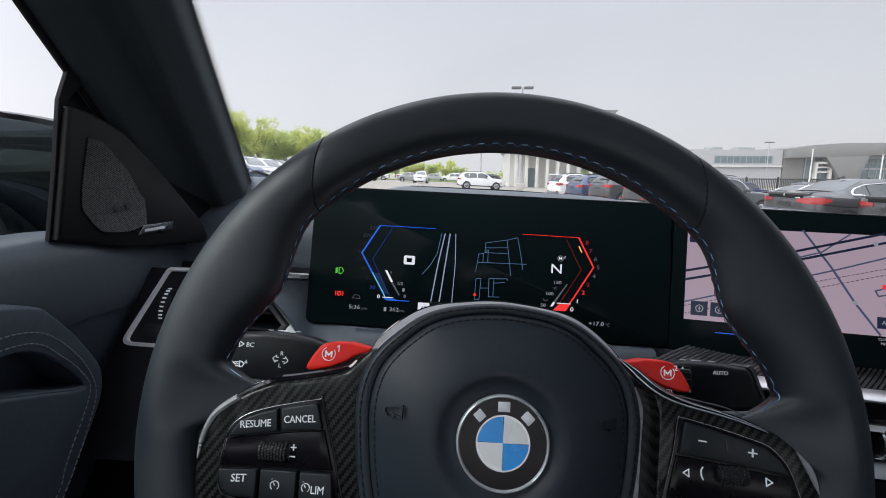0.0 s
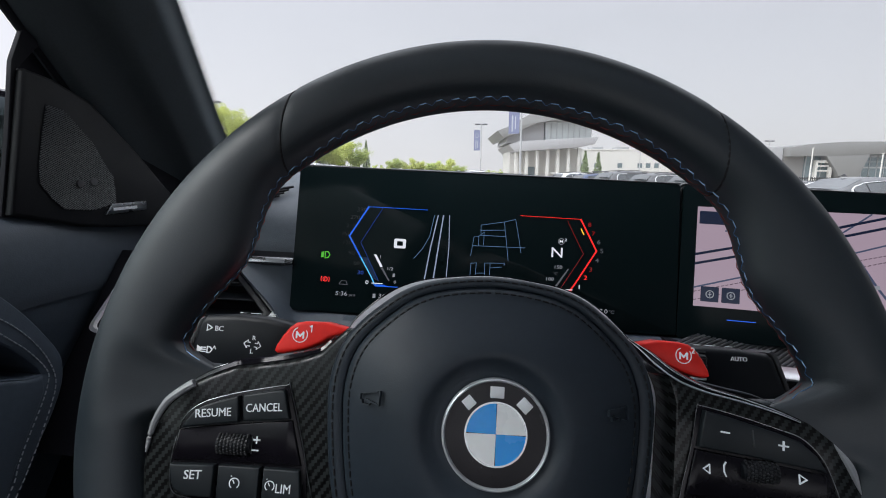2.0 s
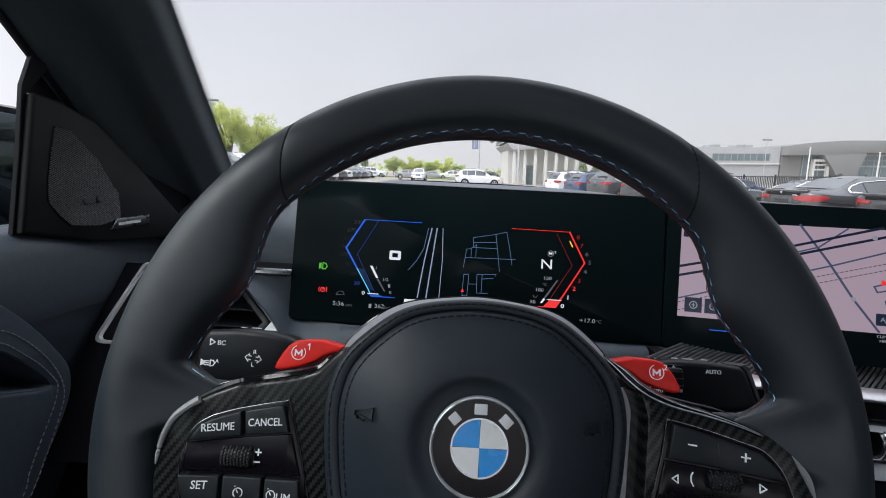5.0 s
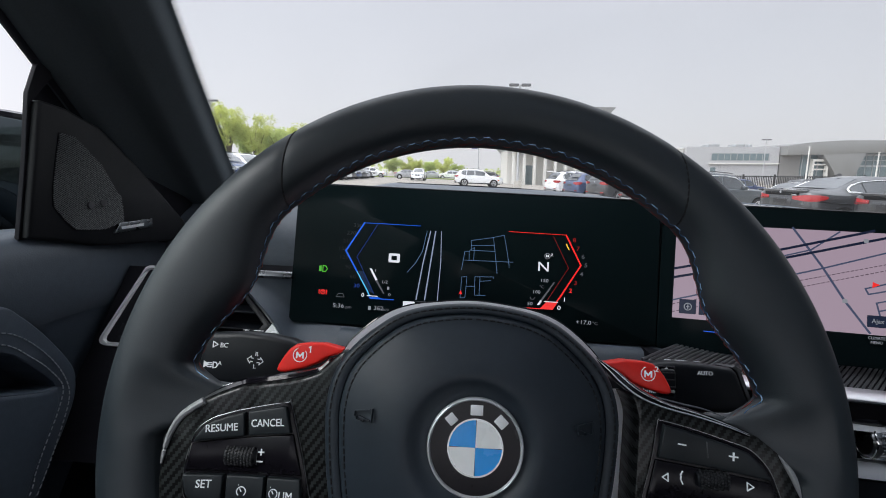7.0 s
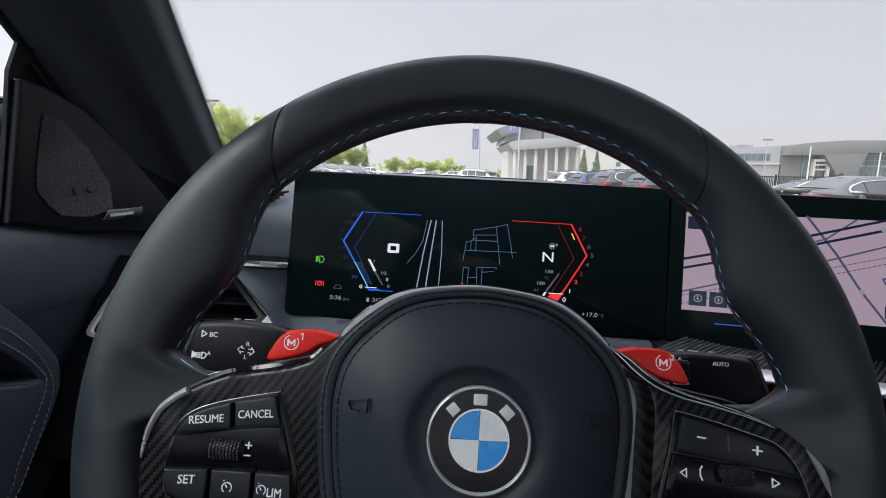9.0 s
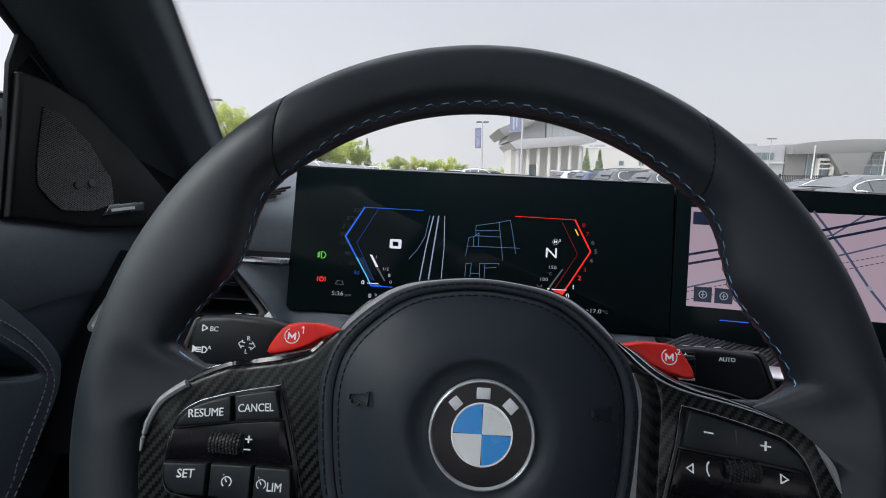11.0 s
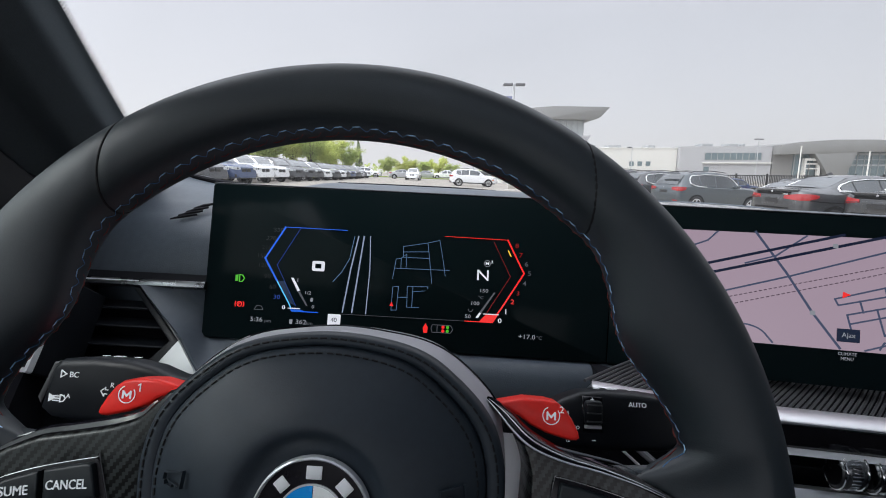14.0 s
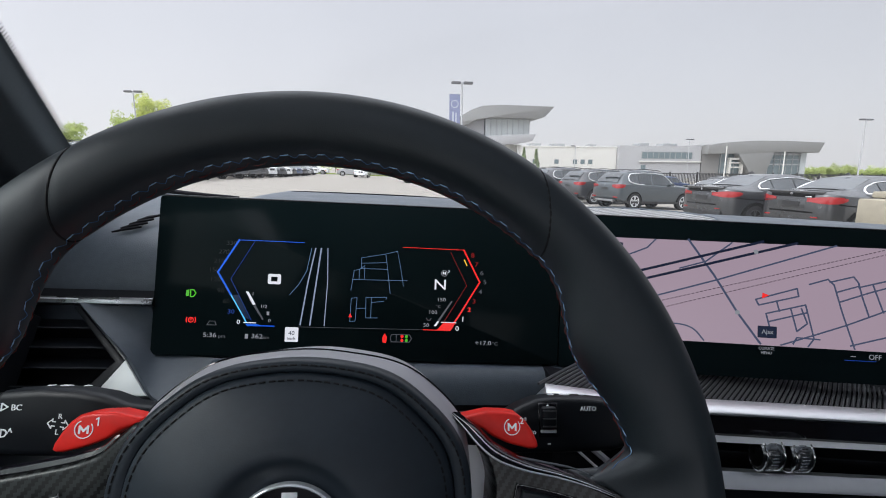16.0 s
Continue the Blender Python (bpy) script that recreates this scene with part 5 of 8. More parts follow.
def pane(x0, x1, y0, y1, r):
    out = []
    for cx_, cy_, a0 in ((x1 - r, y1 - r, 0), (x0 + r, y1 - r, 90), (x0 + r, y0 + r, 180), (x1 - r, y0 + r, 270)):
        out += [(cx_ + r * math.cos(radians(a0 + q)), cy_ + r * math.sin(radians(a0 + q))) for q in (0, 22, 45, 68, 90)]
    return out


part("instrument_glass", prism(pane(-0.1875, 0.1945, -0.0385, 0.1095, 0.003), D1, -0.004, 0.0, 0.0008), SCREEN, display, "glossy black instrument glass")
part("navigation_glass", prism(pane(0.0005, 0.4000, -0.0400, 0.1095, 0.003), D2, -0.004, 0.0, 0.0008), SCREEN, display, "glossy black navigation glass")
part("housing", prism(pane(-0.1870, 0.1945, -0.038, 0.1098, 0.004), D1, -0.016, -0.0042, 0.0), SATIN, display, "slim grey display housing")
part("housing", prism(pane(0.0, 0.3995, -0.0395, 0.1098, 0.004), D2, -0.016, -0.0042, 0.0), SATIN, display, "slim grey display housing")
for m_, x0, x1 in ((D1, -0.1875, 0.195), (D2, 0.0, 0.40)):
    part("top_edge", box(x0, x1, 0.1096, 0.1108, -0.016, 0.0002, 0.0004, 1, m_), RIDGE, display, "pale upper edge of the display")


def lit(name, bm, material, label=""):
    return part(name, bm, material, display, label, smooth=False)


def word1(text, x, y, size, material, label="lit lettering", shear=0.0):
    return lit("lettering", lettering(text, size, D1 @ Matrix.Translation((x, y, 0.0003)) @ Matrix.Diagonal((1.2, 1, 1, 1)), 0.0001, 1.0, shear, 0.004), material, label)


Z1 = 0.0005
lit("speed_scale", strokes([[(-0.0531, 0.0705), (-0.0983, 0.0706), (-0.1132, 0.0705)]], D1, 0.0006, 0, Z1), E_BLUE, "blue lit speed scale")
lit("speed_scale", strokes([[(-0.1132, 0.0705), (-0.1310, 0.0398), (-0.1180, 0.0190)]], D1, 0.0016, 0, Z1), E_BLUE, "blue lit speed scale")
lit("speed_scale", strokes([[(-0.1180, 0.0190), (-0.1053, -0.0012), (-0.1025, -0.0064)]], D1, 0.0011, 0, Z1), E_CYAN, "bright blue lit speed scale")
lit("speed_scale", prism([(-0.1035, -0.0074), (-0.0930, -0.0074), (-0.0890, -0.0086), (-0.0764, -0.0086), (-0.0764, -0.0094), (-0.1015, -0.0096)], D1, 0, Z1), E_BLUE, "blue lit foot of the scale")
lit("speed_fill", prism([(-0.1180, 0.0190), (-0.1053, -0.0012), (-0.0979, -0.0041), (-0.1108, 0.0190)], D1, 0, 0.0002), E_BLUE_FILL, "faint blue field beside the scale")
lit("speed_line", strokes([[(-0.0983, 0.0706), (-0.1189, 0.0339), (-0.0979, -0.0041)]], D1, 0.0004, 0, Z1), E_BLUE_DIM, "thin blue line")
bm = prism(pane(-0.0849, -0.0729, 0.0302, 0.0398, 0.0016), D1, 0, Z1)
zero = lit("speed_digit", bm, E_WHITE, "lit speed digit")
lit("speed_digit", prism(pane(-0.0818, -0.0760, 0.0328, 0.0372, 0.0004), D1, 0, Z1 + 0.0003), SCREEN, "dark middle of the digit")
lit("needle", strokes([[(-0.105, -0.0064), (-0.0939, -0.0064)]], D1, 0.0008, 0, Z1 + 0.0002), E_WHITE, "white pointer")
word1("0", -0.1097, -0.0062, 0.0056, E_WHITE)
word1("30", -0.1170, 0.0032, 0.0056, E_BLUE_DIM)
lit("fuel_bar", prism([(-0.1045, 0.0225), (-0.1020, 0.0225), (-0.0950, 0.0108), (-0.0972, 0.0100)], D1, 0, Z1), E_WHITE, "lit fuel bar")
lit("fuel_bar", prism([(-0.0968, 0.0092), (-0.0948, 0.0100), (-0.0868, -0.0030), (-0.0880, -0.0036)], D1, 0, Z1), E_DIM, "dim end of the fuel bar")
word1("1", -0.0978, 0.0203, 0.0044, E_GREY)
word1("1/2", -0.0874, 0.0089, 0.0044, E_GREY)
word1("0", -0.0814, -0.0041, 0.0044, E_GREY)
lit("fuel_symbol", prism([(-0.0842, 0.0010), (-0.0820, 0.0010), (-0.0820, 0.0044), (-0.0842, 0.0044)], D1, 0, Z1), E_GREY, "fuel pump symbol")
for pts, w_, material in (([(-0.0458, 0.0653), (-0.0494, 0.0437), (-0.0560, 0.0310), (-0.0640, 0.0210)], 0.0006, E_LINE), ([(-0.0421, 0.0654), (-0.0478, 0.0330), (-0.0530, -0.0070)], 0.0012, E_ROAD),
                          ([(-0.0368, 0.0656), (-0.0403, 0.0306), (-0.0440, -0.0070)], 0.0013, E_ROAD), ([(-0.0307, 0.0659), (-0.0294, 0.0337), (-0.0307, -0.0075)], 0.0008, E_ROAD)):
    lit("road_line", strokes([pts], D1, w_, 0, Z1), material, "lit road line on the driving view")
MAPL = [[(0.0014, 0.0582), (0.0243, 0.0627), (0.0354, 0.0658), (0.0400, 0.0450), (0.0423, 0.0325)], [(0.0014, 0.0582), (0.0018, 0.0480), (0.0266, 0.0481)], [(0.0243, 0.0627), (0.0266, 0.0481), (0.0300, 0.0250)],
        [(0.0014, 0.0530), (0.0255, 0.0545)], [(-0.0050, 0.0459), (-0.0002, 0.0470), (0.0049, 0.0511), (0.0049, 0.0385)], [(-0.0050, 0.0459), (-0.0060, 0.0372), (0.0459, 0.0380)], [(-0.0060, 0.0372), (-0.0073, 0.0270)],
        [(-0.0002, 0.0470), (0.0000, 0.0375)], [(-0.0070, -0.0024), (-0.0065, 0.0195), (-0.0011, 0.0202), (-0.0020, -0.0020), (-0.0070, -0.0024)], [(-0.0011, 0.0100), (0.0078, 0.0105)],
        [(0.0078, 0.0013), (0.0072, 0.0205), (0.0265, 0.0215), (0.0265, 0.0195)], [(0.0078, 0.0013), (0.0190, 0.0016)], [(0.0125, 0.0210), (0.0125, 0.0016)], [(0.0125, 0.0160), (0.0240, 0.0175)]]
for line in MAPL:
    lit("street_line", strokes([line], D1, 0.0005, 0, Z1), E_LINE, "blue street line on the driving view")
lit("position_mark", prism([(-0.0086, 0.0015), (-0.0050, 0.0015), (-0.0068, 0.0055)], D1, 0, Z1 + 0.0002), E_RED, "red position arrow")
lit("horizon_line", strokes([[(-0.055, -0.0090), (0.062, -0.0083)]], D1, 0.0003, 0, Z1), E_DIM, "faint line below the driving view")
lit("rev_scale", strokes([[(0.0402, 0.0699), (0.0993, 0.0695)]], D1, 0.0005, 0, Z1), E_RED, "red lit rev scale")
lit("rev_scale", strokes([[(0.0993, 0.0695), (0.1158, 0.0389), (0.0961, 0.0051), (0.0900, -0.0040)]], D1, 0.0014, 0, Z1), E_RED, "red lit rev scale")
lit("rev_scale", prism([(0.0820, -0.0012), (0.0935, -0.0012), (0.0890, -0.0086), (0.0624, -0.0086), (0.0624, -0.0079), (0.0760, -0.0079)], D1, 0, Z1), E_RED, "red lit foot of the scale")
lit("rev_line", strokes([[(0.0865, 0.0671), (0.1033, 0.0352), (0.0820, -0.0010)]], D1, 0.0004, 0, Z1), E_RED_DIM, "thin red line")
lit("rev_mark", strokes([[(0.1000, 0.0600), (0.1028, 0.0545)]], D1, 0.0010, 0, Z1 + 0.0003), E_YELLOW, "yellow warning mark")
lit("needle", strokes([[(0.0800, -0.0006), (0.0940, -0.0006)]], D1, 0.0008, 0, Z1 + 0.0003), E_WHITE, "white pointer")
for t_, x, y, material in (("8", 0.1081, 0.0644, E_RED_DIM), ("7", 0.1120, 0.0557, E_RED_DIM), ("6", 0.1176, 0.0477, E_DIM), ("5", 0.1208, 0.0391, E_DIM), ("4", 0.1167, 0.0296, E_DIM), ("3", 0.1110, 0.0202, E_RED_DIM),
                           ("2", 0.1063, 0.0119, E_RED), ("1", 0.1006, 0.0025, E_WHITE), ("0", 0.0954, -0.0063, E_WHITE)):
    word1(t_, x, y, 0.0062, material)
word1("N", 0.0776, 0.0348, 0.0140, E_WHITE, "lit gear letter")
word1("M", 0.0812, 0.0464, 0.0040, E_WHITE, "small lit letter")
word1("2", 0.0856, 0.0480, 0.0036, E_WHITE, "small lit number")
lit("ring_mark", ring_disc(0.0812, 0.0464, 0.0026, 0.0031, D1, 0, Z1, 28), E_GREY, "small lit ring")
for t_, x, y, s_, material in (("150", 0.0792, 0.0208, 0.0048, E_GREY), ("°C", 0.0767, 0.0142, 0.0040, E_DIM), ("100", 0.0715, 0.0086, 0.0048, E_GREY), ("50", 0.0655, -0.0039, 0.0048, E_GREY)):
    word1(t_, x, y, s_, material)
lit("oil_symbol", strokes([[(0.0655, 0.0030), (0.0665, 0.0010), (0.0690, 0.0010), (0.0700, 0.0030)]], D1, 0.0006, 0, Z1), E_DIM, "oil can symbol")
lit("temperature_bar", prism([(0.0728, -0.0045), (0.0752, -0.0045), (0.0778, 0.0000), (0.0760, 0.0005)], D1, 0, Z1), E_WHITE, "lit temperature bar")
lit("temperature_bar", prism([(0.0762, 0.0010), (0.0782, 0.0005), (0.0900, 0.0195), (0.0888, 0.0200)], D1, 0, Z1), E_DIM, "dim end of the temperature bar")
word1("5:36", -0.1350, -0.0190, 0.0060, E_GREY, "lit clock")
word1("pm", -0.1240, -0.0197, 0.0044, E_DIM)
word1("362", -0.0920, -0.0190, 0.0060, E_GREY, "lit range figure")
word1("km", -0.0838, -0.0197, 0.0044, E_DIM)
lit("fuel_symbol", prism([(-0.1030, -0.0212), (-0.1002, -0.0212), (-0.1002, -0.0170), (-0.1030, -0.0170)], D1, 0, Z1), E_GREY, "fuel pump symbol")
sign = lit("limit_sign", prism(pane(-0.0665, -0.0543, -0.0230, -0.0095, 0.0008), D1, 0, Z1), E_WHITE, "white lit speed limit sign")
part("lettering", lettering("40", 0.0058, D1 @ Matrix.Translation((-0.0604, -0.0150, 0.0007)), 0.0001), E_TILE, sign, "dark figures")
part("lettering", lettering("km/h", 0.0036, D1 @ Matrix.Translation((-0.0604, -0.0200, 0.0007)), 0.0001), E_TILE, sign, "dark lettering")
# belt warning beside a car seen from above
lit("belt_symbol", prism([(0.0248, -0.0215), (0.0282, -0.0215), (0.0288, -0.0165), (0.0265, -0.0125), (0.0242, -0.0165)], D1, 0, Z1), E_RED, "red lit warning symbol")
lit("car_symbol", strokes([[(0.0330, -0.0205), (0.0318, -0.0170), (0.0330, -0.0135), (0.0500, -0.0135), (0.0522, -0.0170), (0.0500, -0.0205), (0.0330, -0.0205)], [(0.0375, -0.0135), (0.0375, -0.0205)]], D1, 0.0006, 0, Z1), E_DIM, "grey car outline seen from above")
for x, y, material in ((0.0430, -0.0152, E_RED), (0.0430, -0.0188, E_RED), (0.0472, -0.0152, E_GREEN), (0.0472, -0.0188, E_GREEN)):
    lit("seat_mark", ring_disc(x, y, 0, 0.0015, D1, 0, Z1, 14), material, "lit seat mark")
word1("+17.0", 0.1210, -0.0195, 0.0058, E_GREY, "lit outside temperature")
word1("°C", 0.1325, -0.0198, 0.0044, E_DIM)
lit("lamp_symbol", strokes([[(-0.1545, 0.0160), (-0.1545, 0.0226), (-0.1515, 0.0222), (-0.1497, 0.0193), (-0.1515, 0.0164), (-0.1545, 0.0160)]], D1, 0.0009, 0, Z1), E_GREEN, "green lit headlamp symbol")
lit("lamp_symbol", prism([(-0.1585, 0.0162), (-0.1558, 0.0168), (-0.1558, 0.0226), (-0.1585, 0.0220)], D1, 0, Z1), E_GREEN, "green lit beam of the symbol")
lit("brake_symbol", ring_disc(-0.1527, -0.0053, 0.0018, 0.0026, D1, 0, Z1, 24), E_RED, "red lit brake symbol")
word1("P", -0.1527, -0.0053, 0.0038, E_RED)
for s_ in (-1, 1):
    lit("brake_symbol", strokes([[(-0.1527 + s_ * (0.0030 + 0.0012 * math.cos(q)), -0.0053 + 0.0028 * math.sin(q)) for q in (-1, -0.5, 0, 0.5, 1)]], D1, 0.0007, 0, Z1), E_RED, "red lit bracket of the symbol")
lit("faint_symbol", strokes([[(-0.1380, -0.0095), (-0.1360, -0.0060), (-0.1310, -0.0060), (-0.1295, -0.0095), (-0.1380, -0.0095)]], D1, 0.0005, 0, Z1), E_DIM, "faint grey symbol")
FAINT = mat("faint_ink", (0.020, 0.026, 0.030), 0.25, var=0.05)
for text, x, y in (("330", -0.1200, 0.0672), ("270", -0.1265, 0.0588), ("210", -0.1302, 0.0500), ("150", -0.1345, 0.0417), ("120", -0.1328, 0.0328), ("90", -0.1274, 0.0224), ("60", -0.1217, 0.0126)):
    word1(text, x, y, 0.0056, FAINT, "unlit scale figure")

# navigation map
MAP = lit("map_ground", prism([(0.0140, -0.0078), (0.3850, -0.0085), (0.3850, 0.0925), (0.0140, 0.0885)], D2, 0, 0.0003), E_PINK, "pale pink lit map")


def road(pts, w_, material, label, z=0.0007):
    return part("map_road", strokes([pts], D2, w_, 0.0002, z), material, MAP, label)


road([(0.0140, 0.0420), (0.0807, 0.0589), (0.1951, 0.0923)], 0.0024, E_NAVY, "dark motorway line", 0.0009)
road([(0.0140, 0.0330), (0.0865, 0.0515), (0.2279, 0.0924)], 0.0024, E_NAVY, "dark motorway line", 0.0009)
road([(0.0140, 0.0100), (0.0952, 0.0349), (0.1522, 0.0529), (0.2661, 0.0920)], 0.0015, E_SLATE, "blue-grey main road")
road([(0.1227, 0.0908), (0.1494, 0.0555), (0.1715, 0.0222), (0.1943, -0.0068)], 0.0019, E_SLATE, "blue-grey main road", 0.0008)
for a, c in (((0.0140, 0.0060), (0.314, 0.0905)), ((0.0140, -0.0020), (0.330, 0.0905))):
    n_ = 74
    segs = [[(a[0] + (c[0] - a[0]) * k / n_, a[1] + (c[1] - a[1]) * k / n_), (a[0] + (c[0] - a[0]) * (k + 0.5) / n_, a[1] + (c[1] - a[1]) * (k + 0.5) / n_)] for k in range(n_)]
    part("railway", strokes(segs, D2, 0.0008, 0.0002, 0.0007), E_RAIL, MAP, "dotted railway line")
for pts in ([(0.0400, 0.0660), (0.0611, 0.0712), (0.0828, 0.0805), (0.0908, 0.0890)], [(p.x, p.y) for p in smooth_open([(0.0960, 0.0050, 0), (0.1124, 0.0082, 0), (0.1288, 0.0045, 0), (0.1400, -0.0065, 0)], 14)], [(0.1150, 0.0620), (0.1400, 0.0700), (0.1650, 0.0895)],
            [(0.1891, 0.0357), (0.2286, 0.0483), (0.2303, 0.0408), (0.1920, 0.0304), (0.1891, 0.0357)], [(0.2090, 0.0355), (0.2120, 0.0255)], [(0.1992, 0.0226), (0.2370, 0.0329), (0.2455, 0.0007), (0.2400, -0.0070)],
            [(0.1992, 0.0226), (0.2030, 0.0090)], [(0.2021, 0.0150), (0.2385, 0.0255)], [(0.2230, 0.0280), (0.2290, 0.0070), (0.2390, 0.0150), (0.2330, 0.0290)], [(0.2405, 0.0530), (0.2581, 0.0589), (0.2641, 0.0536), (0.2722, 0.0271), (0.2843, -0.0070)],
            [(0.2601, 0.0562), (0.2829, 0.0626), (0.2877, 0.0565), (0.2909, 0.0440), (0.2977, 0.0246)], [(0.2661, 0.0466), (0.2877, 0.0537)], [(0.2690, 0.0372), (0.2995, 0.0484), (0.3144, 0.0532), (0.3600, 0.0650)], [(0.2877, 0.0525), (0.3144, 0.0600)],
            [(0.3014, 0.0557), (0.3114, 0.0293)], [(0.2140, -0.0070), (0.2509, 0.0061), (0.2763, 0.0154), (0.3145, 0.0314), (0.3800, 0.0480)], [(0.2804, -0.0040), (0.3146, 0.0058), (0.3500, 0.0130)], [(0.3300, 0.0640), (0.3500, 0.0050)], [(0.2256, -0.0052), (0.2290, 0.0010), (0.2510, 0.0002)]):
    road(pts, 0.0014, E_SLATE, "thin street line")
part("position_mark", prism([(0.1950, 0.0370), (0.1955, 0.0425), (0.2015, 0.0402)], D2, 0.0003, 0.0010), E_RED, MAP, "red position arrow")
for x, y in ((0.1882, 0.0820), (0.1715, 0.0222)):
    part("road_shield", prism(pane(x - 0.0020, x + 0.0020, y - 0.0020, y + 0.0020, 0.001), D2, 0.0003, 0.0011), E_GREY, MAP, "small pale road shield")
tile = part("town_tile", prism(pane(0.1915, 0.2095, -0.0008, 0.0105, 0.0006), D2, 0.0003, 0.0010), E_TILE, MAP, "dark town name tile")
part("lettering", lettering("Ajax", 0.0060, D2 @ Matrix.Translation((0.2005, 0.0050, 0.0011)), 0.0001), E_GREY, tile, "pale lettering")
tile = part("search_tile", prism(pane(0.0160, 0.0590, 0.0718, 0.0842, 0.0006), D2, 0.0003, 0.0010), E_TILE, MAP, "dark search tile")
part("lettering", lettering("Search", 0.0066, D2 @ Matrix.Translation((0.0475, 0.0780, 0.0011)), 0.0001), E_WHITE, tile, "white lettering")
lit("home_symbol", prism([(0.0320, 0.0915), (0.0338, 0.0915), (0.0338, 0.0935), (0.0356, 0.0935), (0.0356, 0.0915), (0.0374, 0.0915), (0.0374, 0.0945), (0.0382, 0.0945), (0.0347, 0.0975), (0.0312, 0.0945), (0.0320, 0.0945)], D2, 0, Z1), E_WHITE, "white house symbol")
for x in (0.0282, 0.0470):
    tile = part("service_tile", prism(pane(x - 0.0080, x + 0.0080, -0.0030, 0.0115, 0.0006), D2, 0.0003, 0.0010), E_TILE, MAP, "dark blue tile with a pale symbol")
    part("symbol", ring_disc(x, 0.0042, 0.0030, 0.0038, D2, 0.0003, 0.0013, 24), E_GREY, tile, "pale ring symbol")
    part("symbol", strokes([[(x - 0.0012, 0.0042), (x + 0.0012, 0.0042)], [(x, 0.0022), (x, 0.0062)]], D2, 0.0008, 0.0003, 0.0013), E_GREY, tile, "pale mark")
for text, x, y, s_ in (("CLIMATE", 0.2004, -0.0112, 0.0038), ("MENU", 0.2004, -0.0154, 0.0038), ("OFF", 0.3040, -0.0140, 0.0070), ("OFF", 0.1000, -0.0140, 0.0070)):
    lit("lettering", lettering(text, s_, D2 @ Matrix.Translation((x, y, 0.0003)), 0.0001), E_GREY, "pale lettering")
lit("symbol", strokes([[(0.1170, -0.0143), (0.1214, -0.0143)], [(0.1192, -0.0165), (0.1192, -0.0121)]], D2, 0.0006, 0, Z1), E_GREY, "pale plus sign")
lit("symbol", strokes([[(0.2811, -0.0140), (0.2855, -0.0140)]], D2, 0.0006, 0, Z1), E_GREY, "pale minus sign")
lit("heat_bar", strokes([[(0.0850, -0.0205), (0.1234, -0.0200)]], D2, 0.0008, 0, Z1), E_RED, "red line under the left temperature")
lit("heat_bar", strokes([[(0.0450, -0.0190), (0.0700, -0.0190)]], D2, 0.0008, 0, Z1), E_BLUE, "blue line under the temperature")
lit("heat_bar", strokes([[(0.2750, -0.0180), (0.3050, -0.0178)]], D2, 0.0006, 0, Z1), E_BLUE_DIM, "blue line under the right temperature")

# ---- dashboard ----
dash = thing("dashboard", (0.37, 0.4, -0.2), "dark grained leather dashboard with silver trim and air vents", "dashboard")
top_prof = [(0.290, -0.060), (0.287, 0.000), (0.286, 0.016), (0.290, 0.034), (0.303, 0.056), (0.330, 0.076), (0.372, 0.089), (0.430, 0.0950), (0.49, 0.0955), (0.55, 0.089), (0.62, 0.076), (0.72, 0.052), (0.78, 0.036)]
prof = [(p.x, p.y) for p in smooth_open([(a, c, 0) for a, c in top_prof], 60)]
rows = []
for k in range(41):
    u = -0.362 + 1.48 * k / 40
    f = (u - MID) / 0.73
    back = 0.26 * abs(f) ** 2.6
    row = []
    for v, w in prof:
        v1 = v if v < 0.30 else 0.30 + (v - 0.30) * (1 - back * 1.05)
        # the dash top swells towards the foot of the pillar
        swell = (0.008 * ease(-u, 0.16, 0.24) + 0.016 * ease(-u, 0.23, 0.31)) * ease(v1, 0.33, 0.41)
        row.append(Vector((u, v1, w + 0.004 * math.cos(f * 1.3) * (v > 0.35) - 0.012 * abs(f) ** 3 + swell)))
    rows.append(row)
part("upper_dash", thick(sheet(rows), -0.012), LEATHER_DASH, dash, "dark grained upper dashboard")
# low binnacle hood behind the instrument glass
rows = []
for k in range(21):
    u = -0.160 + 0.38 * k / 20
    e = ease(u, -0.158, -0.108) * max(0.0, 1 - (max(0.0, u - 0.01) / 0.26) ** 4)
    rows.append([Vector((u, v, 0.088 + (w - 0.088) * e)) for v, w in ((0.302, 0.1045), (0.33, 0.1070), (0.38, 0.1090), (0.44, 0.1085), (0.50, 0.103), (0.56, 0.088))])
part("binnacle_hood", thick(sheet(rows), -0.008), LEATHER_DASH, dash, "grey hood over the instruments")
part("hood_seam", tube(smooth_open([(-0.098, 0.425, 0.1086), (-0.03, 0.432, 0.1090), (0.06, 0.432, 0.1089), (0.15, 0.430, 0.1056)], 20), 0.0009, 6), DARK, dash, "dark joint along the instrument hood")
part("glass_seal", tube(smooth_open([(-0.303, 0.402, 0.1190), (-0.285, 0.410, 0.1125), (-0.262, 0.418, 0.1060), (-0.235, 0.425, 0.1015), (-0.205, 0.432, 0.0992), (-0.165, 0.440, 0.0975)], 24), [0.0012 + 0.0020 * math.sin(math.pi * k / 24) for k in range(25)], 8), DARK, dash, "black seal along the foot of the windscreen")
# defroster slits left of the display
bm = bmesh.new()
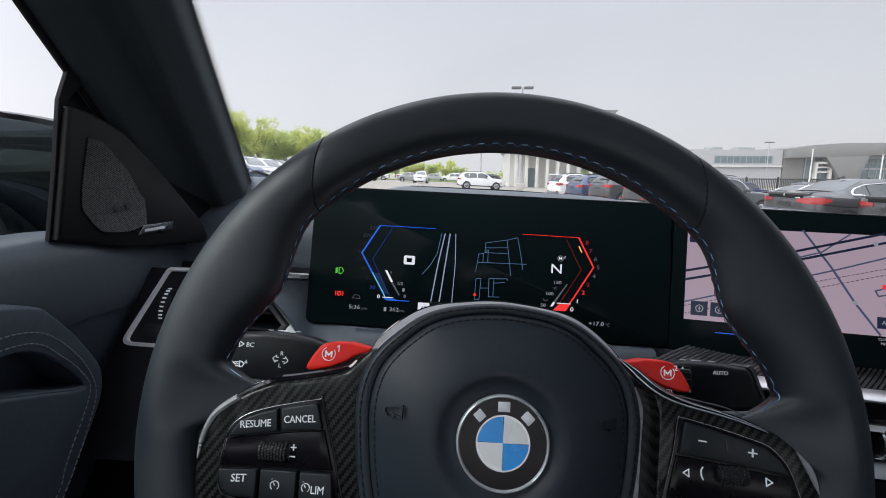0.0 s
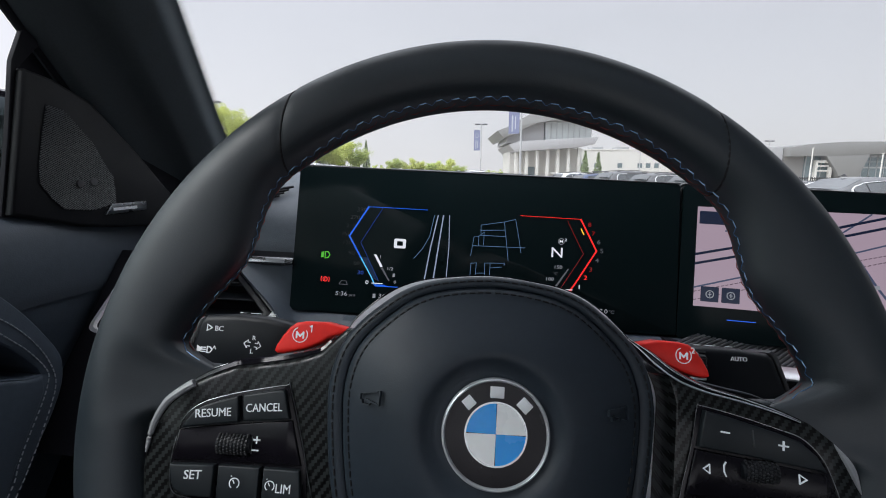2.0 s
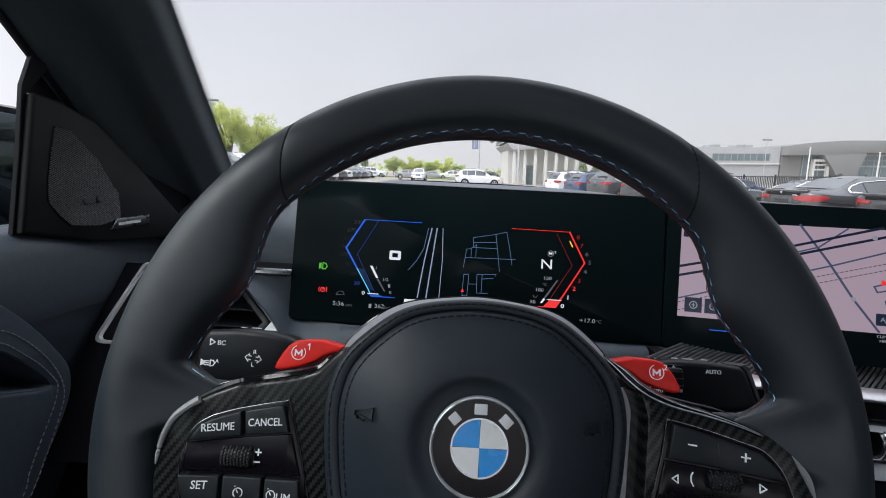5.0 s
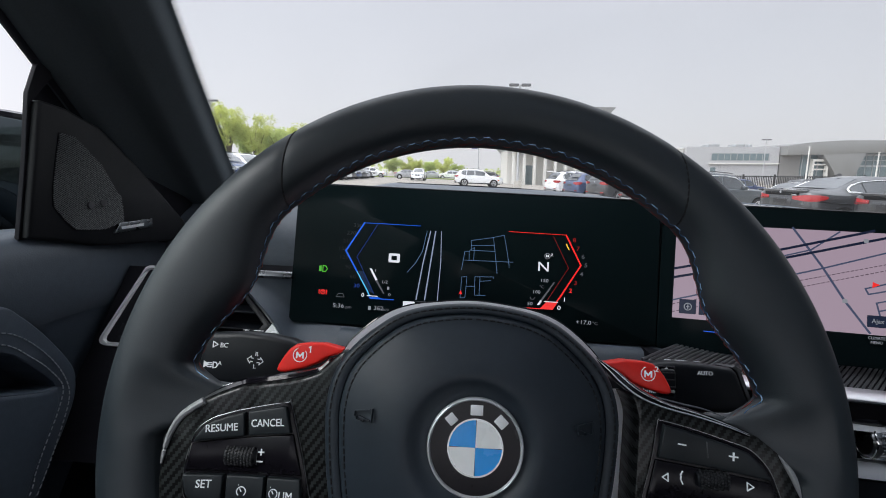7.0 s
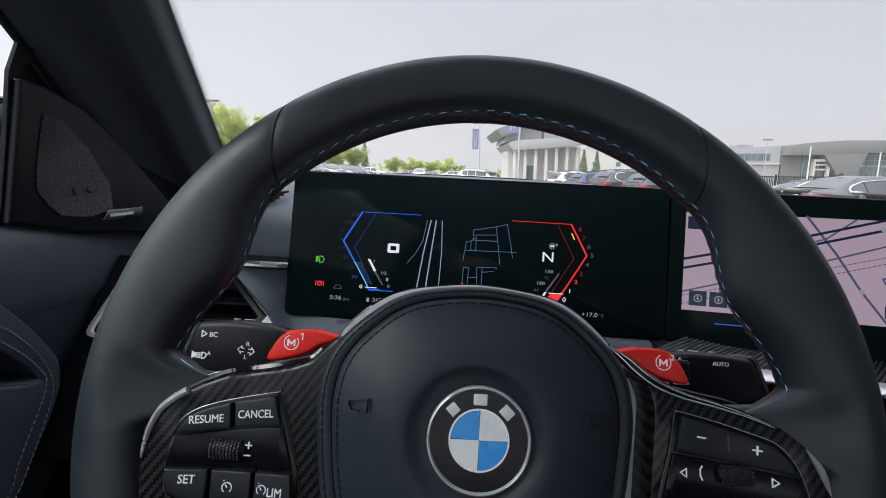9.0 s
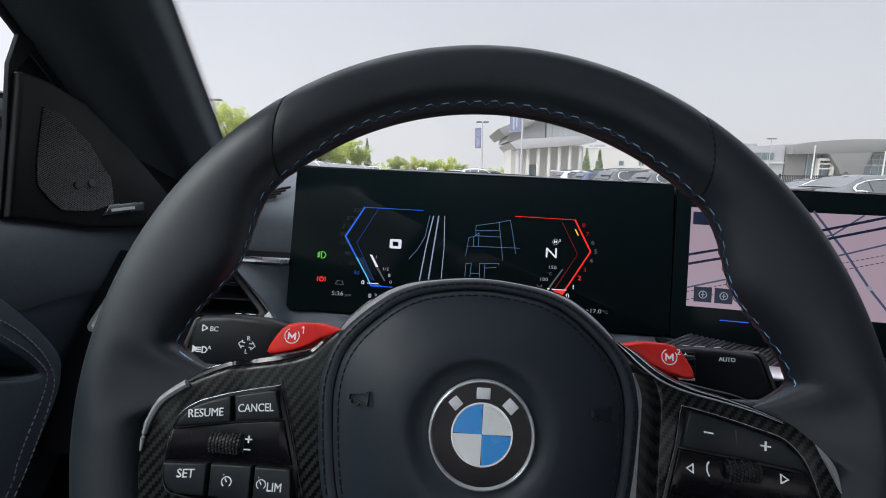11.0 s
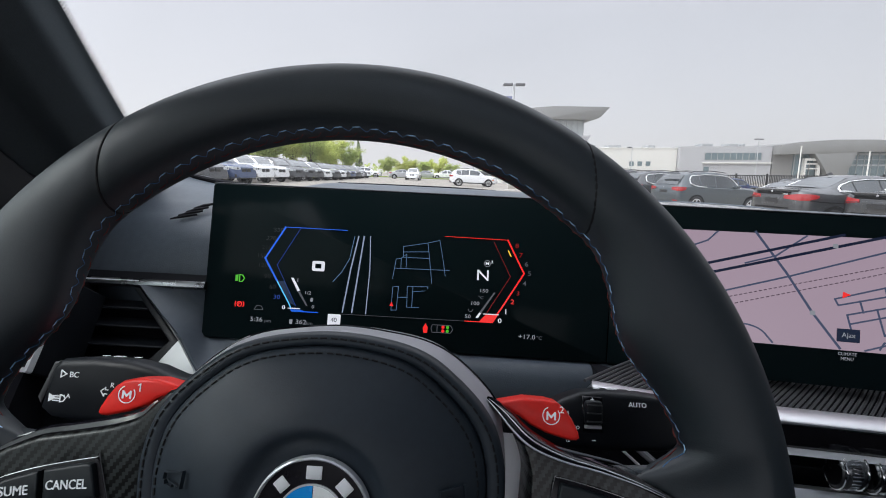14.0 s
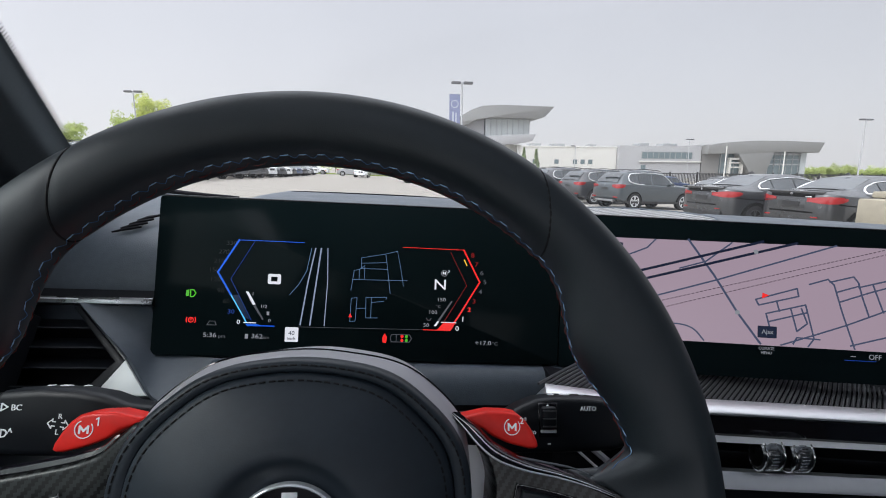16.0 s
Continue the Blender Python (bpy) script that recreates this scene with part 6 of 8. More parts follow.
for k in range(4):
    a = Vector((-0.2444 + 0.0056 * k, 0.3165 + 0.0048 * k, 0.0672 + 0.0035 * k))
    c = a + Vector((0.0245 - 0.002 * k, 0.007, 0.0053))
    tube([a, a.lerp(c, 0.5) + Vector((0, 0, 0.0005)), c], [0.0008, 0.0017, 0.0012], 6, bm=bm)
part("defroster_slit", bm, DARK, dash, "black defroster slits")
# speaker grille on the far side of the dash top
gr = [(0.248, 0.020), (0.262, -0.042), (0.300, -0.056), (0.360, -0.053), (0.425, -0.027), (0.450, 0.005), (0.435, 0.040), (0.375, 0.062), (0.300, 0.055)]
grs = [(p.x, p.y) for p in smooth_closed([(a, c, 0) for a, c in gr], 60)]
TOPM = Matrix.Translation((0, 0.415, 0.0985)) @ pose(0, 0, 0, 3.5, 0, 0)
part("speaker_recess", prism(grs, TOPM, -0.010, 0.0002, 0.0), DARK, dash, "dark speaker recess")
part("speaker_surround", tube([TOPM @ Vector((x, y, 0.0)) for x, y in grs], 0.0022, 6, True), LEATHER_DASH, dash, "raised edge round the speaker grille")
bm = bmesh.new()
for k in range(-30, 31):
    for d in ((0.80, 0.60), (0.80, -0.60)):
        for q in clip_line((0.35, k * 0.0105), d, grs, 0.003, 0.2):
            strokes([q], TOPM, 0.0026, 0.0002, 0.0006, bm)
part("speaker_grille", bm, GRILLE, dash, "grey diamond-mesh speaker grille", kind="stuff")

# lower dash face: leans back, v grows with w
def F1(u, w, lift=0.0):
    return Vector((u, 0.267 + 0.69 * w, w)) + Vector((0, -0.823, 0.568)) * lift


FACE = frame_of((0, 0.267, 0), (1, 0, 0), (0, 0.568, 0.823))


def fx(u, w):
    """Face coordinates of a point at width u, height w."""
    return (u, w / 0.823)


part("strip", prism([fx(-0.36, 0.0065), fx(-0.186, 0.0072), fx(-0.186, 0.0125), fx(-0.36, 0.0120)], FACE, -0.004, 0.003, 0.001), SILVER_DARK, dash, "dark silver strip beside the display")
part("strip_shadow_gap", prism([fx(-0.36, 0.0128), fx(-0.186, 0.0133), fx(-0.186, 0.0200), fx(-0.36, 0.0200)], FACE, -0.012, -0.004, 0.0), DARK, dash, "dark gap above the strip")
left_edge = smooth_open([F1(-0.2480, 0.0060), F1(-0.222, -0.0145), F1(-0.1960, -0.0345), F1(-0.1785, -0.0515), F1(-0.160, -0.064), F1(-0.120, -0.072)], 24)
right_edge = smooth_open([Vector((-0.1870, 0.277, 0.0065)), Vector((-0.1880, 0.280, -0.012)), Vector((-0.1880, 0.276, -0.034)), Vector((-0.180, 0.272, -0.0420)), Vector((-0.150, 0.268, -0.0420)), Vector((-0.110, 0.264, -0.0420))], 24)
rows = [[a.lerp(c, f) + Vector((0, 0.006 * math.sin(math.pi * f), 0.0)) for f in (0, 0.12, 0.25, 0.4, 0.55, 0.7, 0.85, 1)] for a, c in zip(left_edge, right_edge)]
part("face_panel", thick(sheet(rows), 0.004), LEATHER_DASH, dash, "smooth grey panel sweeping from the vent under the display")
rows = []
for k in range(25):
    u = -0.13 + 0.334 * k / 24
    end = max(0, (u - 0.160) / 0.044)
    rows.append([Vector((u - 0.024 * f * end, v, w)) for f, (v, w) in zip((0, 0.2, 0.4, 0.7, 1.0), ((0.264, -0.0395), (0.2545, -0.0400), (0.2475, -0.0420), (0.240, -0.052), (0.236, -0.070)))])
part("ledge", thick(sheet(rows), 0.004), LEATHER_DASH, dash, "grey ledge under the display")
part("knee_panel", prism([fx(-0.37, -0.066), fx(0.14, -0.066), fx(0.14, -0.30), fx(-0.37, -0.30)], FACE, -0.04, -0.012, 0.006), SATIN, dash, "black lower dashboard")
# left air vent
vent = part("air_vent", prism([fx(-0.330, 0.0062), fx(-0.2495, 0.0062), fx(-0.196, -0.0345), fx(-0.214, -0.0545), fx(-0.330, -0.0545)], FACE, -0.05, -0.030, 0.0), DARK, dash, "black air vent with horizontal slats")
part("vent_frame", tube([F1(-0.330, 0.0105, 0.001), F1(-0.250, 0.0105, 0.001)], 0.0022, 8), SILVER, vent, "bright strip over the vent")
part("vent_frame", tube([F1(-0.2490, 0.0095, 0.0), F1(-0.1965, -0.0335, 0.0)], 0.0012, 8), RIDGE, vent, "slanting vent frame")
part("vent_cheek", prism([fx(-0.2560, 0.0060), fx(-0.2500, 0.0060), fx(-0.1975, -0.0345), fx(-0.2130, -0.0540), fx(-0.224, -0.0540), fx(-0.2065, -0.0345)], FACE, -0.03, -0.002, 0.001), SATIN, vent, "dark slanting cheek of the vent")
for w_ in (-0.006, -0.0205, -0.0350):
    part("slat", box(-0.330, -0.2095 - 0.4 * max(0, w_ + 0.034), -0.010, 0.012, -0.0009, 0.0009, 0.0006, 1, Matrix.Translation(F1(0, w_, -0.012))), SATIN, vent, "black vent slat")
part("vent_sill", tube([F1(-0.330, -0.0545, 0.0), F1(-0.215, -0.0545, 0.0)], 0.0030, 8), SATIN, vent, "dark lower edge of the vent")
tz = [(-0.1950, -0.0415), (-0.1701, -0.0714), (-0.1850, -0.0726), (-0.1939, -0.0731), (-0.2102, -0.0672)]
part("trim_corner", prism(tz, FACE, -0.006, 0.0035, 0.0012), CORNER, dash, "bright silver corner of the vent trim")

# headlamp control panel at the left end
hp = thing("light_switch_panel", (-0.30, 0.21, -0.03), "black light switch panel with a ribbed wheel in a silver frame", "switch panel")
fr = round_poly([(-0.3125, 0.0278), (-0.281, 0.0282), (-0.281, -0.0523), (-0.3335, -0.0515)], (0.0045, 0.002, 0.002, 0.0105))
hole = round_poly([(-0.3075, 0.0222), (-0.2850, 0.0224), (-0.2850, -0.0466), (-0.3245, -0.0466)], (0.0025, 0.002, 0.002, 0.0055))
FACE2 = Matrix.Translation((0, -0.054, 0)) @ FACE
part("panel", prism(fr, FACE2, -0.05, -0.003, 0.002), SATIN, hp, "black switch panel")
ringm = [[FACE2 @ Vector((x, y, z)) for x, y, z in ((a[0], a[1], -0.004), (a[0] * 0.93 + c[0] * 0.07, a[1] * 0.93 + c[1] * 0.07, 0.0015), (a[0] * 0.45 + c[0] * 0.55, a[1] * 0.45 + c[1] * 0.55, 0.0022), (c[0], c[1], -0.0030))]
         for a, c in zip(fr, hole)]
part("silver_frame", loft(ringm + [ringm[0]], closed=False), FRAME_SILVER, hp, "satin silver frame")
hubm = FACE2 @ Matrix.Translation((-0.3015, -0.0095, -0.0040))
rings = [[hubm @ Vector((z, 0.0175 * math.cos(t), 0.0085 * math.sin(t))) for t in [j * math.tau / 28 for j in range(28)]] for z in (-0.0050, -0.0042, 0.0042, 0.0050)]
wl_ = part("dimmer_wheel", loft(rings), SATIN, hp, "ribbed dimmer wheel")
bm = bmesh.new()
for j in range(9):
    t = radians(35 + 14 * j)
    merge(bm, box(-0.0030, 0.0006, -0.0007, 0.0007, -0.0005, 0.0006, 0.0002, 1, hubm @ Matrix.Translation((-0.0006, 0.0178 * math.cos(t), 0.0088 * math.sin(t))) @ pose(0, 0, 0, math.degrees(t) - 90, 0, 0)))
part("rib", bm, PRINT, wl_, "pale ribs on the wheel", kind="stuff")
part("switch_key", prism([(-0.3160, -0.0300), (-0.290, -0.0300), (-0.290, -0.0420), (-0.3185, -0.0420)], FACE2, -0.004, 0.0008, 0.0015), SATIN, hp, "black rocker key")
part("end_panel", loft([[F1(-0.3295, 0.022, 0.0) + Vector((0, -0.054, 0)), F1(-0.284, 0.022, 0.0) + Vector((0, -0.054, 0)), F1(-0.284, -0.12, 0.0) + Vector((0, -0.054, 0)), F1(-0.345, -0.12, 0.0) + Vector((0, -0.054, 0))],
                        [F1(-0.345, 0.022, -0.06), F1(-0.315, 0.022, -0.06), F1(-0.315, -0.12, -0.06), F1(-0.355, -0.12, -0.06)]]), DARK, dash, "dark end of the dashboard")

# trim to the right of the wheel: ribbed strip, silver bar, gloss band, vents
def rail(name, sec, u0, u1, material, label, slope=-0.056, parent=None, taper=0.0, lift=0.0):
    """A bar along the dash with section points (v, w), falling slightly to the right."""
    r0 = [Vector((u0 + taper * i / max(1, len(sec) - 1), v, w + lift)) for i, (v, w) in enumerate(sec)]
    if lift:
        bend = [[Vector((u, v, w + slope * (u - u0) + lift * f)) for v, w in sec] for u, f in ((u0 + 0.04, 0.45), (u0 + 0.08, 0.12), (u0 + 0.13, 0.0))]
        return part(name, loft([r0] + bend + [[Vector((u1, v, w + slope * (u1 - u0))) for v, w in sec]]), material, parent or dash, label)
    r1 = [Vector((u1, v, w + slope * (u1 - u0))) for v, w in sec]
    return part(name, loft([r0, r1]), material, parent or dash, label)


RIB = mat("rib_plastic", (0.09, 0.092, 0.097), 0.36, var=0.12)
rail("ribbed_strip", [(0.268, -0.0435), (0.203, -0.0405), (0.203, -0.045), (0.268, -0.051)], 0.180, 1.10, DARK, "dark base of the ribbed strip", -0.052, lift=0.004)
bm = bmesh.new()
for k in range(165):
    u = 0.160 + k * 0.0055
    dz = 0.005 - 0.052 * (u - 0.173) + 0.0045 * max(0.0, 1 - (u - 0.170) / 0.09) ** 1.5
    a, c = Vector((u, 0.2035, -0.0432 + dz)), Vector((u + 0.064, 0.262, -0.0460 + dz))
    tube([a, a.lerp(c, 0.5) + Vector((0, -0.001, 0.0012)), c], 0.0013, 6, bm=bm)
part("strip_rib", bm, RIB, dash, "dark ribs of the decorative strip", kind="stuff")
rail("silver_bar", [(0.2045, -0.0385), (0.2030, -0.0372), (0.2010, -0.0368), (0.1878, -0.0408), (0.1868, -0.0418), (0.1872, -0.0436), (0.204, -0.0490)], 0.168, 1.10, BRIGHT, "satin silver bar across the dashboard", -0.052, taper=-0.010, lift=0.0055)
rail("gloss_band", [(0.204, -0.0480), (0.1885, -0.0436), (0.2010, -0.0690), (0.212, -0.0690)], 0.165, 1.10, GLOSS, "gloss black band below the bar", -0.06)
rail("silver_edge", [(0.209, -0.0690), (0.2060, -0.0684), (0.1995, -0.0728), (0.1985, -0.0755), (0.205, -0.0764)], 0.185, 1.10, SILVER, "thin silver edge over the vents", -0.058)
part("vent_cavity", box(0.20, 1.10, 0.240, 0.26, -0.17, -0.055), DARK, dash, "dark hollow behind the vents")
rail("silver_edge", [(0.214, -0.1130), (0.208, -0.1125), (0.1990, -0.1200), (0.1975, -0.1235), (0.204, -0.1250)], 0.232, 1.10, BRIGHT, "silver edge under the vents", -0.060)
rail("lower_face", [(0.210, -0.1245), (0.205, -0.1250), (0.215, -0.20), (0.24, -0.20)], 0.14, 1.10, SATIN, "black lower dashboard", -0.06)
for w_ in (-0.076, -0.092):
    rail("slat", [(0.232, w_ + 0.001), (0.214, w_ + 0.0005), (0.214, w_ - 0.0012), (0.232, w_ - 0.001)], 0.20, 0.74, SATIN, "black vent slat", -0.075)
# two knurled vent wheels
for u, r_ in ((0.381, 0.0148), (0.4100, 0.0148)):
    c = Vector((u, 0.204, -0.0985 - 0.07 * (u - 0.372)))
    rings = []
    for x, f in ((-0.0105, 0.80), (-0.0085, 0.95), (-0.004, 1.0), (0.004, 1.0), (0.0085, 0.95), (0.0105, 0.80)):
        rings.append([c + Vector((x, -r_ * f * 0.75 * math.sin(t), r_ * f * math.cos(t))) for t in [k * math.tau / 36 for k in range(36)]])
    kn = part("vent_wheel", loft(rings), SILVER_DARK, dash, "dark chrome vent wheel")
    bm = bmesh.new()
    for j in range(16):
        t = radians(-10 + 13 * j)
        q = c + Vector((0.0, -r_ * 0.757 * math.sin(t), r_ * 1.01 * math.cos(t)))
        merge(bm, box(-0.0035, 0.0035, -0.0008, 0.0008, -0.0006, 0.0006, 0.0002, 1, Matrix.Translation(q) @ pose(0, 0, 0, 90 - math.degrees(t), 0, 0)))
    part("rib", bm, CHROME, kn, "bright ribs on the wheel", kind="stuff")
    for x in (-0.0085, 0.0085):
        part("chrome_ring", tube([c + Vector((x, -r_ * 0.75 * math.sin(t), r_ * math.cos(t))) for t in [k * math.tau / 40 for k in range(40)]], 0.0010, 6, True), CHROME, kn, "chrome ring")
part("vent_leg", tube([Vector((0.190, 0.205, -0.086)), Vector((0.222, 0.203, -0.113))], 0.0013, 6), SILVER, dash, "thin silver edge beside the leg")
# slanting silver leg at the left end of the right-hand vents
part("vent_leg", tube([Vector((0.205, 0.205, -0.086)), Vector((0.243, 0.203, -0.116))], 0.0030, 8), BRIGHT, dash, "silver vent frame leg")
part("vent_leg", tube([Vector((0.520, 0.206, -0.086)), Vector((0.556, 0.204, -0.118))], 0.0035, 8), SILVER, dash, "silver vent divider")

# ---- outside: a sloping car park ----
SLOPE = 0.037


def ground_z(x, y):
    """Height of the sloping car park; it levels out far to the sides."""
    k = max(-26.0, min(26.0, x))
    rest = x - k
    return -0.10 - (SLOPE - 0.005 * (1 - ease(y, 13, 18)) * (y > 0)) * k - 0.004 * math.copysign(min(abs(rest), 60), rest) + 0.20 * ease(-x, 3, 9) * (1 - ease(y, 25, 55)) * ease(y, 2, 12)


ASPHALT = mat("pale_asphalt", (0.285, 0.265, 0.235), 0.9, var=0.16, scale=0.35, bump=0.3, bscale=60, spec=0.2)
LINE = mat("white_line_paint", (0.72, 0.72, 0.70), 0.8, var=0.15, scale=3)
GRASS = mat("grass", (0.16, 0.22, 0.045), 0.95, var=0.35, scale=0.8, bump=0.6, bscale=20, spec=0.1)
xs = [-900, -500, -250, -120, -70, -40, -30, -26, -20, -15, -10, -5, 0, 5, 10, 15, 20, 26, 30, 40, 60, 90, 130, 250, 500, 900]
ys = [-600, -200, -80, -30, -10, 0, 2, 10, 13, 14, 15, 16, 17, 18, 20, 25, 30, 35, 40, 45, 50, 55, 60, 90, 130, 200, 400, 900]
ground = setting("ground", sheet([[(x, y, ground_z(x, y)) for x in xs] for y in ys]), ASPHALT, "pale grey asphalt car park on a gentle slope", "ground", car=False)


def flat_patch(poly, lift):
    b = bmesh.new()
    lo = [b.verts.new((x, y, ground_z(x, y) - 0.05)) for x, y in poly]
    hi = [b.verts.new((x, y, ground_z(x, y) + lift)) for x, y in poly]
    b.faces.new(hi)
    for i in range(len(poly)):
        j = (i + 1) % len(poly)
        b.faces.new((lo[i], lo[j], hi[j], hi[i]))
    return b


setting("grass_strip", flat_patch([(-26, 82), (-2, 84), (14, 86), (14, 92), (-2, 92), (-26, 90)], 0.12), GRASS, "strip of spring grass behind the car park", "lawn", car=False)
setting("grass_bank", flat_patch([(-70, 60), (-26, 66), (-26, 120), (-80, 120)], 0.15), GRASS, "grassy bank under the trees", "lawn", car=False)
HD = radians(14.5)
hx, hy = math.cos(HD), math.sin(HD)
for k in range(12):
    x0, y0 = 10.2 - 0.25 * (k * 2.8), 8.0 + k * 2.75
    d = Vector((hx, hy))
    n_ = Vector((-hy, hx)) * 0.06
    a, c = Vector((x0, y0)) - d * 0.3, Vector((x0, y0)) + d * 4.6
    setting("parking_line", flat_patch([tuple(a - n_), tuple(c - n_), tuple(c + n_), tuple(a + n_)], 0.006), LINE, "worn white parking bay line", "line", car=False)

# ---- parked cars ----
TYRE = mat("tyre_rubber", (0.012, 0.012, 0.013), 0.8, var=0.2)
ALLOY = mat("alloy", (0.60, 0.61, 0.62), 0.35, metal=0.4, var=0.1)
CARGLASS = mat("dark_car_glass", (0.034, 0.040, 0.044), 0.06, var=0.1, rvar=0.02, spec=0.8, coat=0.8)
# windscreen colour is paled in place of the sky's reflection
SCREENGLASS = mat("paled_car_windscreen", (0.11, 0.12, 0.125), 0.06, var=0.2, scale=2, rvar=0.02, spec=0.9, coat=1.0)
TAIL_DARK = mat("tail_lamp_dark", (0.10, 0.006, 0.008), 0.18, var=0.1, coat=0.5)
TAIL = mat("tail_lamp_red", (0.30, 0.012, 0.014), 0.18, var=0.1, coat=0.5)
HEAD = mat("head_lamp", (0.55, 0.58, 0.60), 0.12, var=0.1, coat=0.5)
AMBER = mat("amber_lens", (0.62, 0.17, 0.04), 0.25, var=0.1, coat=0.4)
BRIGHT_TRIM = mat("bright_trim", (0.80, 0.81, 0.82), 0.30, metal=0.25, var=0.05)
RIM_DARK = mat("dark_rim", (0.05, 0.052, 0.055), 0.4, metal=0.4, var=0.1)
ARCH = mat("shade_and_trim_black", (0.004, 0.004, 0.004), 0.9, var=0.1, spec=0.1)
TRIM = mat("car_trim_black", (0.012, 0.012, 0.013), 0.5, var=0.1)
FRAME_GREY = mat("bumper_grey", (0.20, 0.205, 0.21), 0.45, var=0.1)
PLATE = mat("plate_white", (0.5, 0.5, 0.5), 0.5, var=0.1)
PAINTS = {
    "steel grey": mat("paint_steel", (0.048, 0.060, 0.068), 0.30, var=0.02, scale=3, coat=1.0, metal=0.3, rvar=0.01),
    "black": mat("paint_black", (0.012, 0.013, 0.015), 0.25, var=0.02, scale=3, coat=1.0, rvar=0.01),
    "graphite": mat("paint_graphite", (0.030, 0.032, 0.035), 0.28, var=0.03, scale=3, coat=1.0, metal=0.25, rvar=0.01),
    "dark grey": mat("paint_dark", (0.030, 0.032, 0.036), 0.30, var=0.02, scale=3, coat=1.0, rvar=0.01),
    "white": mat("paint_white", (0.72, 0.73, 0.74), 0.3, var=0.02, scale=3, coat=1.0, rvar=0.01),
    "blue": mat("paint_blue", (0.035, 0.06, 0.14), 0.3, var=0.02, scale=3, coat=1.0, metal=0.3, rvar=0.01),
    "silver": mat("paint_silver", (0.35, 0.36, 0.37), 0.3, var=0.02, scale=3, coat=1.0, metal=0.4, rvar=0.01),
}
# stations from the tail: share of length, half width share, sill, belt, roof (shares of height), roof half width share
SUV = [(0.00, 0.80, 0.30, 0.52, 0.54, 0.70), (0.015, 0.90, 0.24, 0.60, 0.62, 0.74), (0.05, 0.96, 0.19, 0.625, 0.77, 0.72), (0.10, 0.985, 0.17, 0.63, 0.905, 0.69), (0.17, 1.0, 0.16, 0.63, 0.955, 0.68), (0.30, 1.0, 0.16, 0.62, 1.0, 0.69),
       (0.45, 1.0, 0.16, 0.615, 1.0, 0.69), (0.56, 1.0, 0.16, 0.61, 0.965, 0.68), (0.64, 1.0, 0.16, 0.605, 0.83, 0.70), (0.72, 0.995, 0.17, 0.612, 0.645, 0.80), (0.82, 0.985, 0.17, 0.60, 0.63, 0.80), (0.92, 0.95, 0.18, 0.575, 0.605, 0.76), (0.96, 0.89, 0.19, 0.555, 0.580, 0.70), (0.985, 0.80, 0.20, 0.530, 0.550, 0.62), (1.0, 0.66, 0.22, 0.50, 0.52, 0.52)]
SEDAN = [(0.00, 0.56, 0.34, 0.60, 0.62, 0.50), (0.006, 0.70, 0.28, 0.66, 0.685, 0.60), (0.02, 0.83, 0.24, 0.682, 0.712, 0.68), (0.045, 0.92, 0.19, 0.690, 0.722, 0.72), (0.08, 0.96, 0.165, 0.688, 0.730, 0.74), (0.12, 0.985, 0.15, 0.68, 0.738, 0.74), (0.19, 1.0, 0.14, 0.68, 0.785, 0.70), (0.29, 1.0, 0.14, 0.685, 0.94, 0.64), (0.40, 1.0, 0.14, 0.68, 0.995, 0.63),
         (0.50, 1.0, 0.14, 0.675, 1.0, 0.63), (0.58, 1.0, 0.14, 0.67, 0.955, 0.63), (0.66, 1.0, 0.14, 0.66, 0.80, 0.66), (0.72, 0.995, 0.15, 0.655, 0.685, 0.78), (0.82, 0.985, 0.16, 0.63, 0.655, 0.78), (0.92, 0.95, 0.17, 0.58, 0.60, 0.74), (0.975, 0.88, 0.20, 0.52, 0.53, 0.68), (1.0, 0.74, 0.26, 0.44, 0.45, 0.60)]


def interp(stations, f):
    for a, c in zip(stations, stations[1:]):
        if f <= c[0]:
            t = (f - a[0]) / (c[0] - a[0])
            return [p + (q - p) * t for p, q in zip(a, c)]
    return list(stations[-1])


def half_section(st, f, L, W, H):
    _, w_, sill, belt, roof, rw = interp(st, f)
    w_, rw = w_ * W / 2, rw * W / 2
    x = f * L
    zs, zb, zr = sill * H, belt * H, roof * H
    hi = max(zr - zb, 0.004)
    return [Vector(p) for p in ((x, 0, zs), (x, w_ * 0.86, zs), (x, w_ * 0.97, zs + 0.06), (x, w_, zs + (zb - zs) * 0.35), (x, w_ * 0.995, zs + (zb - zs) * 0.7), (x, w_ * 0.965, zb - 0.02), (x, w_ * 0.935, zb + 0.004),
            (x, w_ * 0.935 + (rw - w_ * 0.935) * 0.80, zb + hi * 0.80), (x, rw * 0.93, zb + hi * 0.95), (x, rw * 0.6, zr), (x, 0, zr + 0.006))]


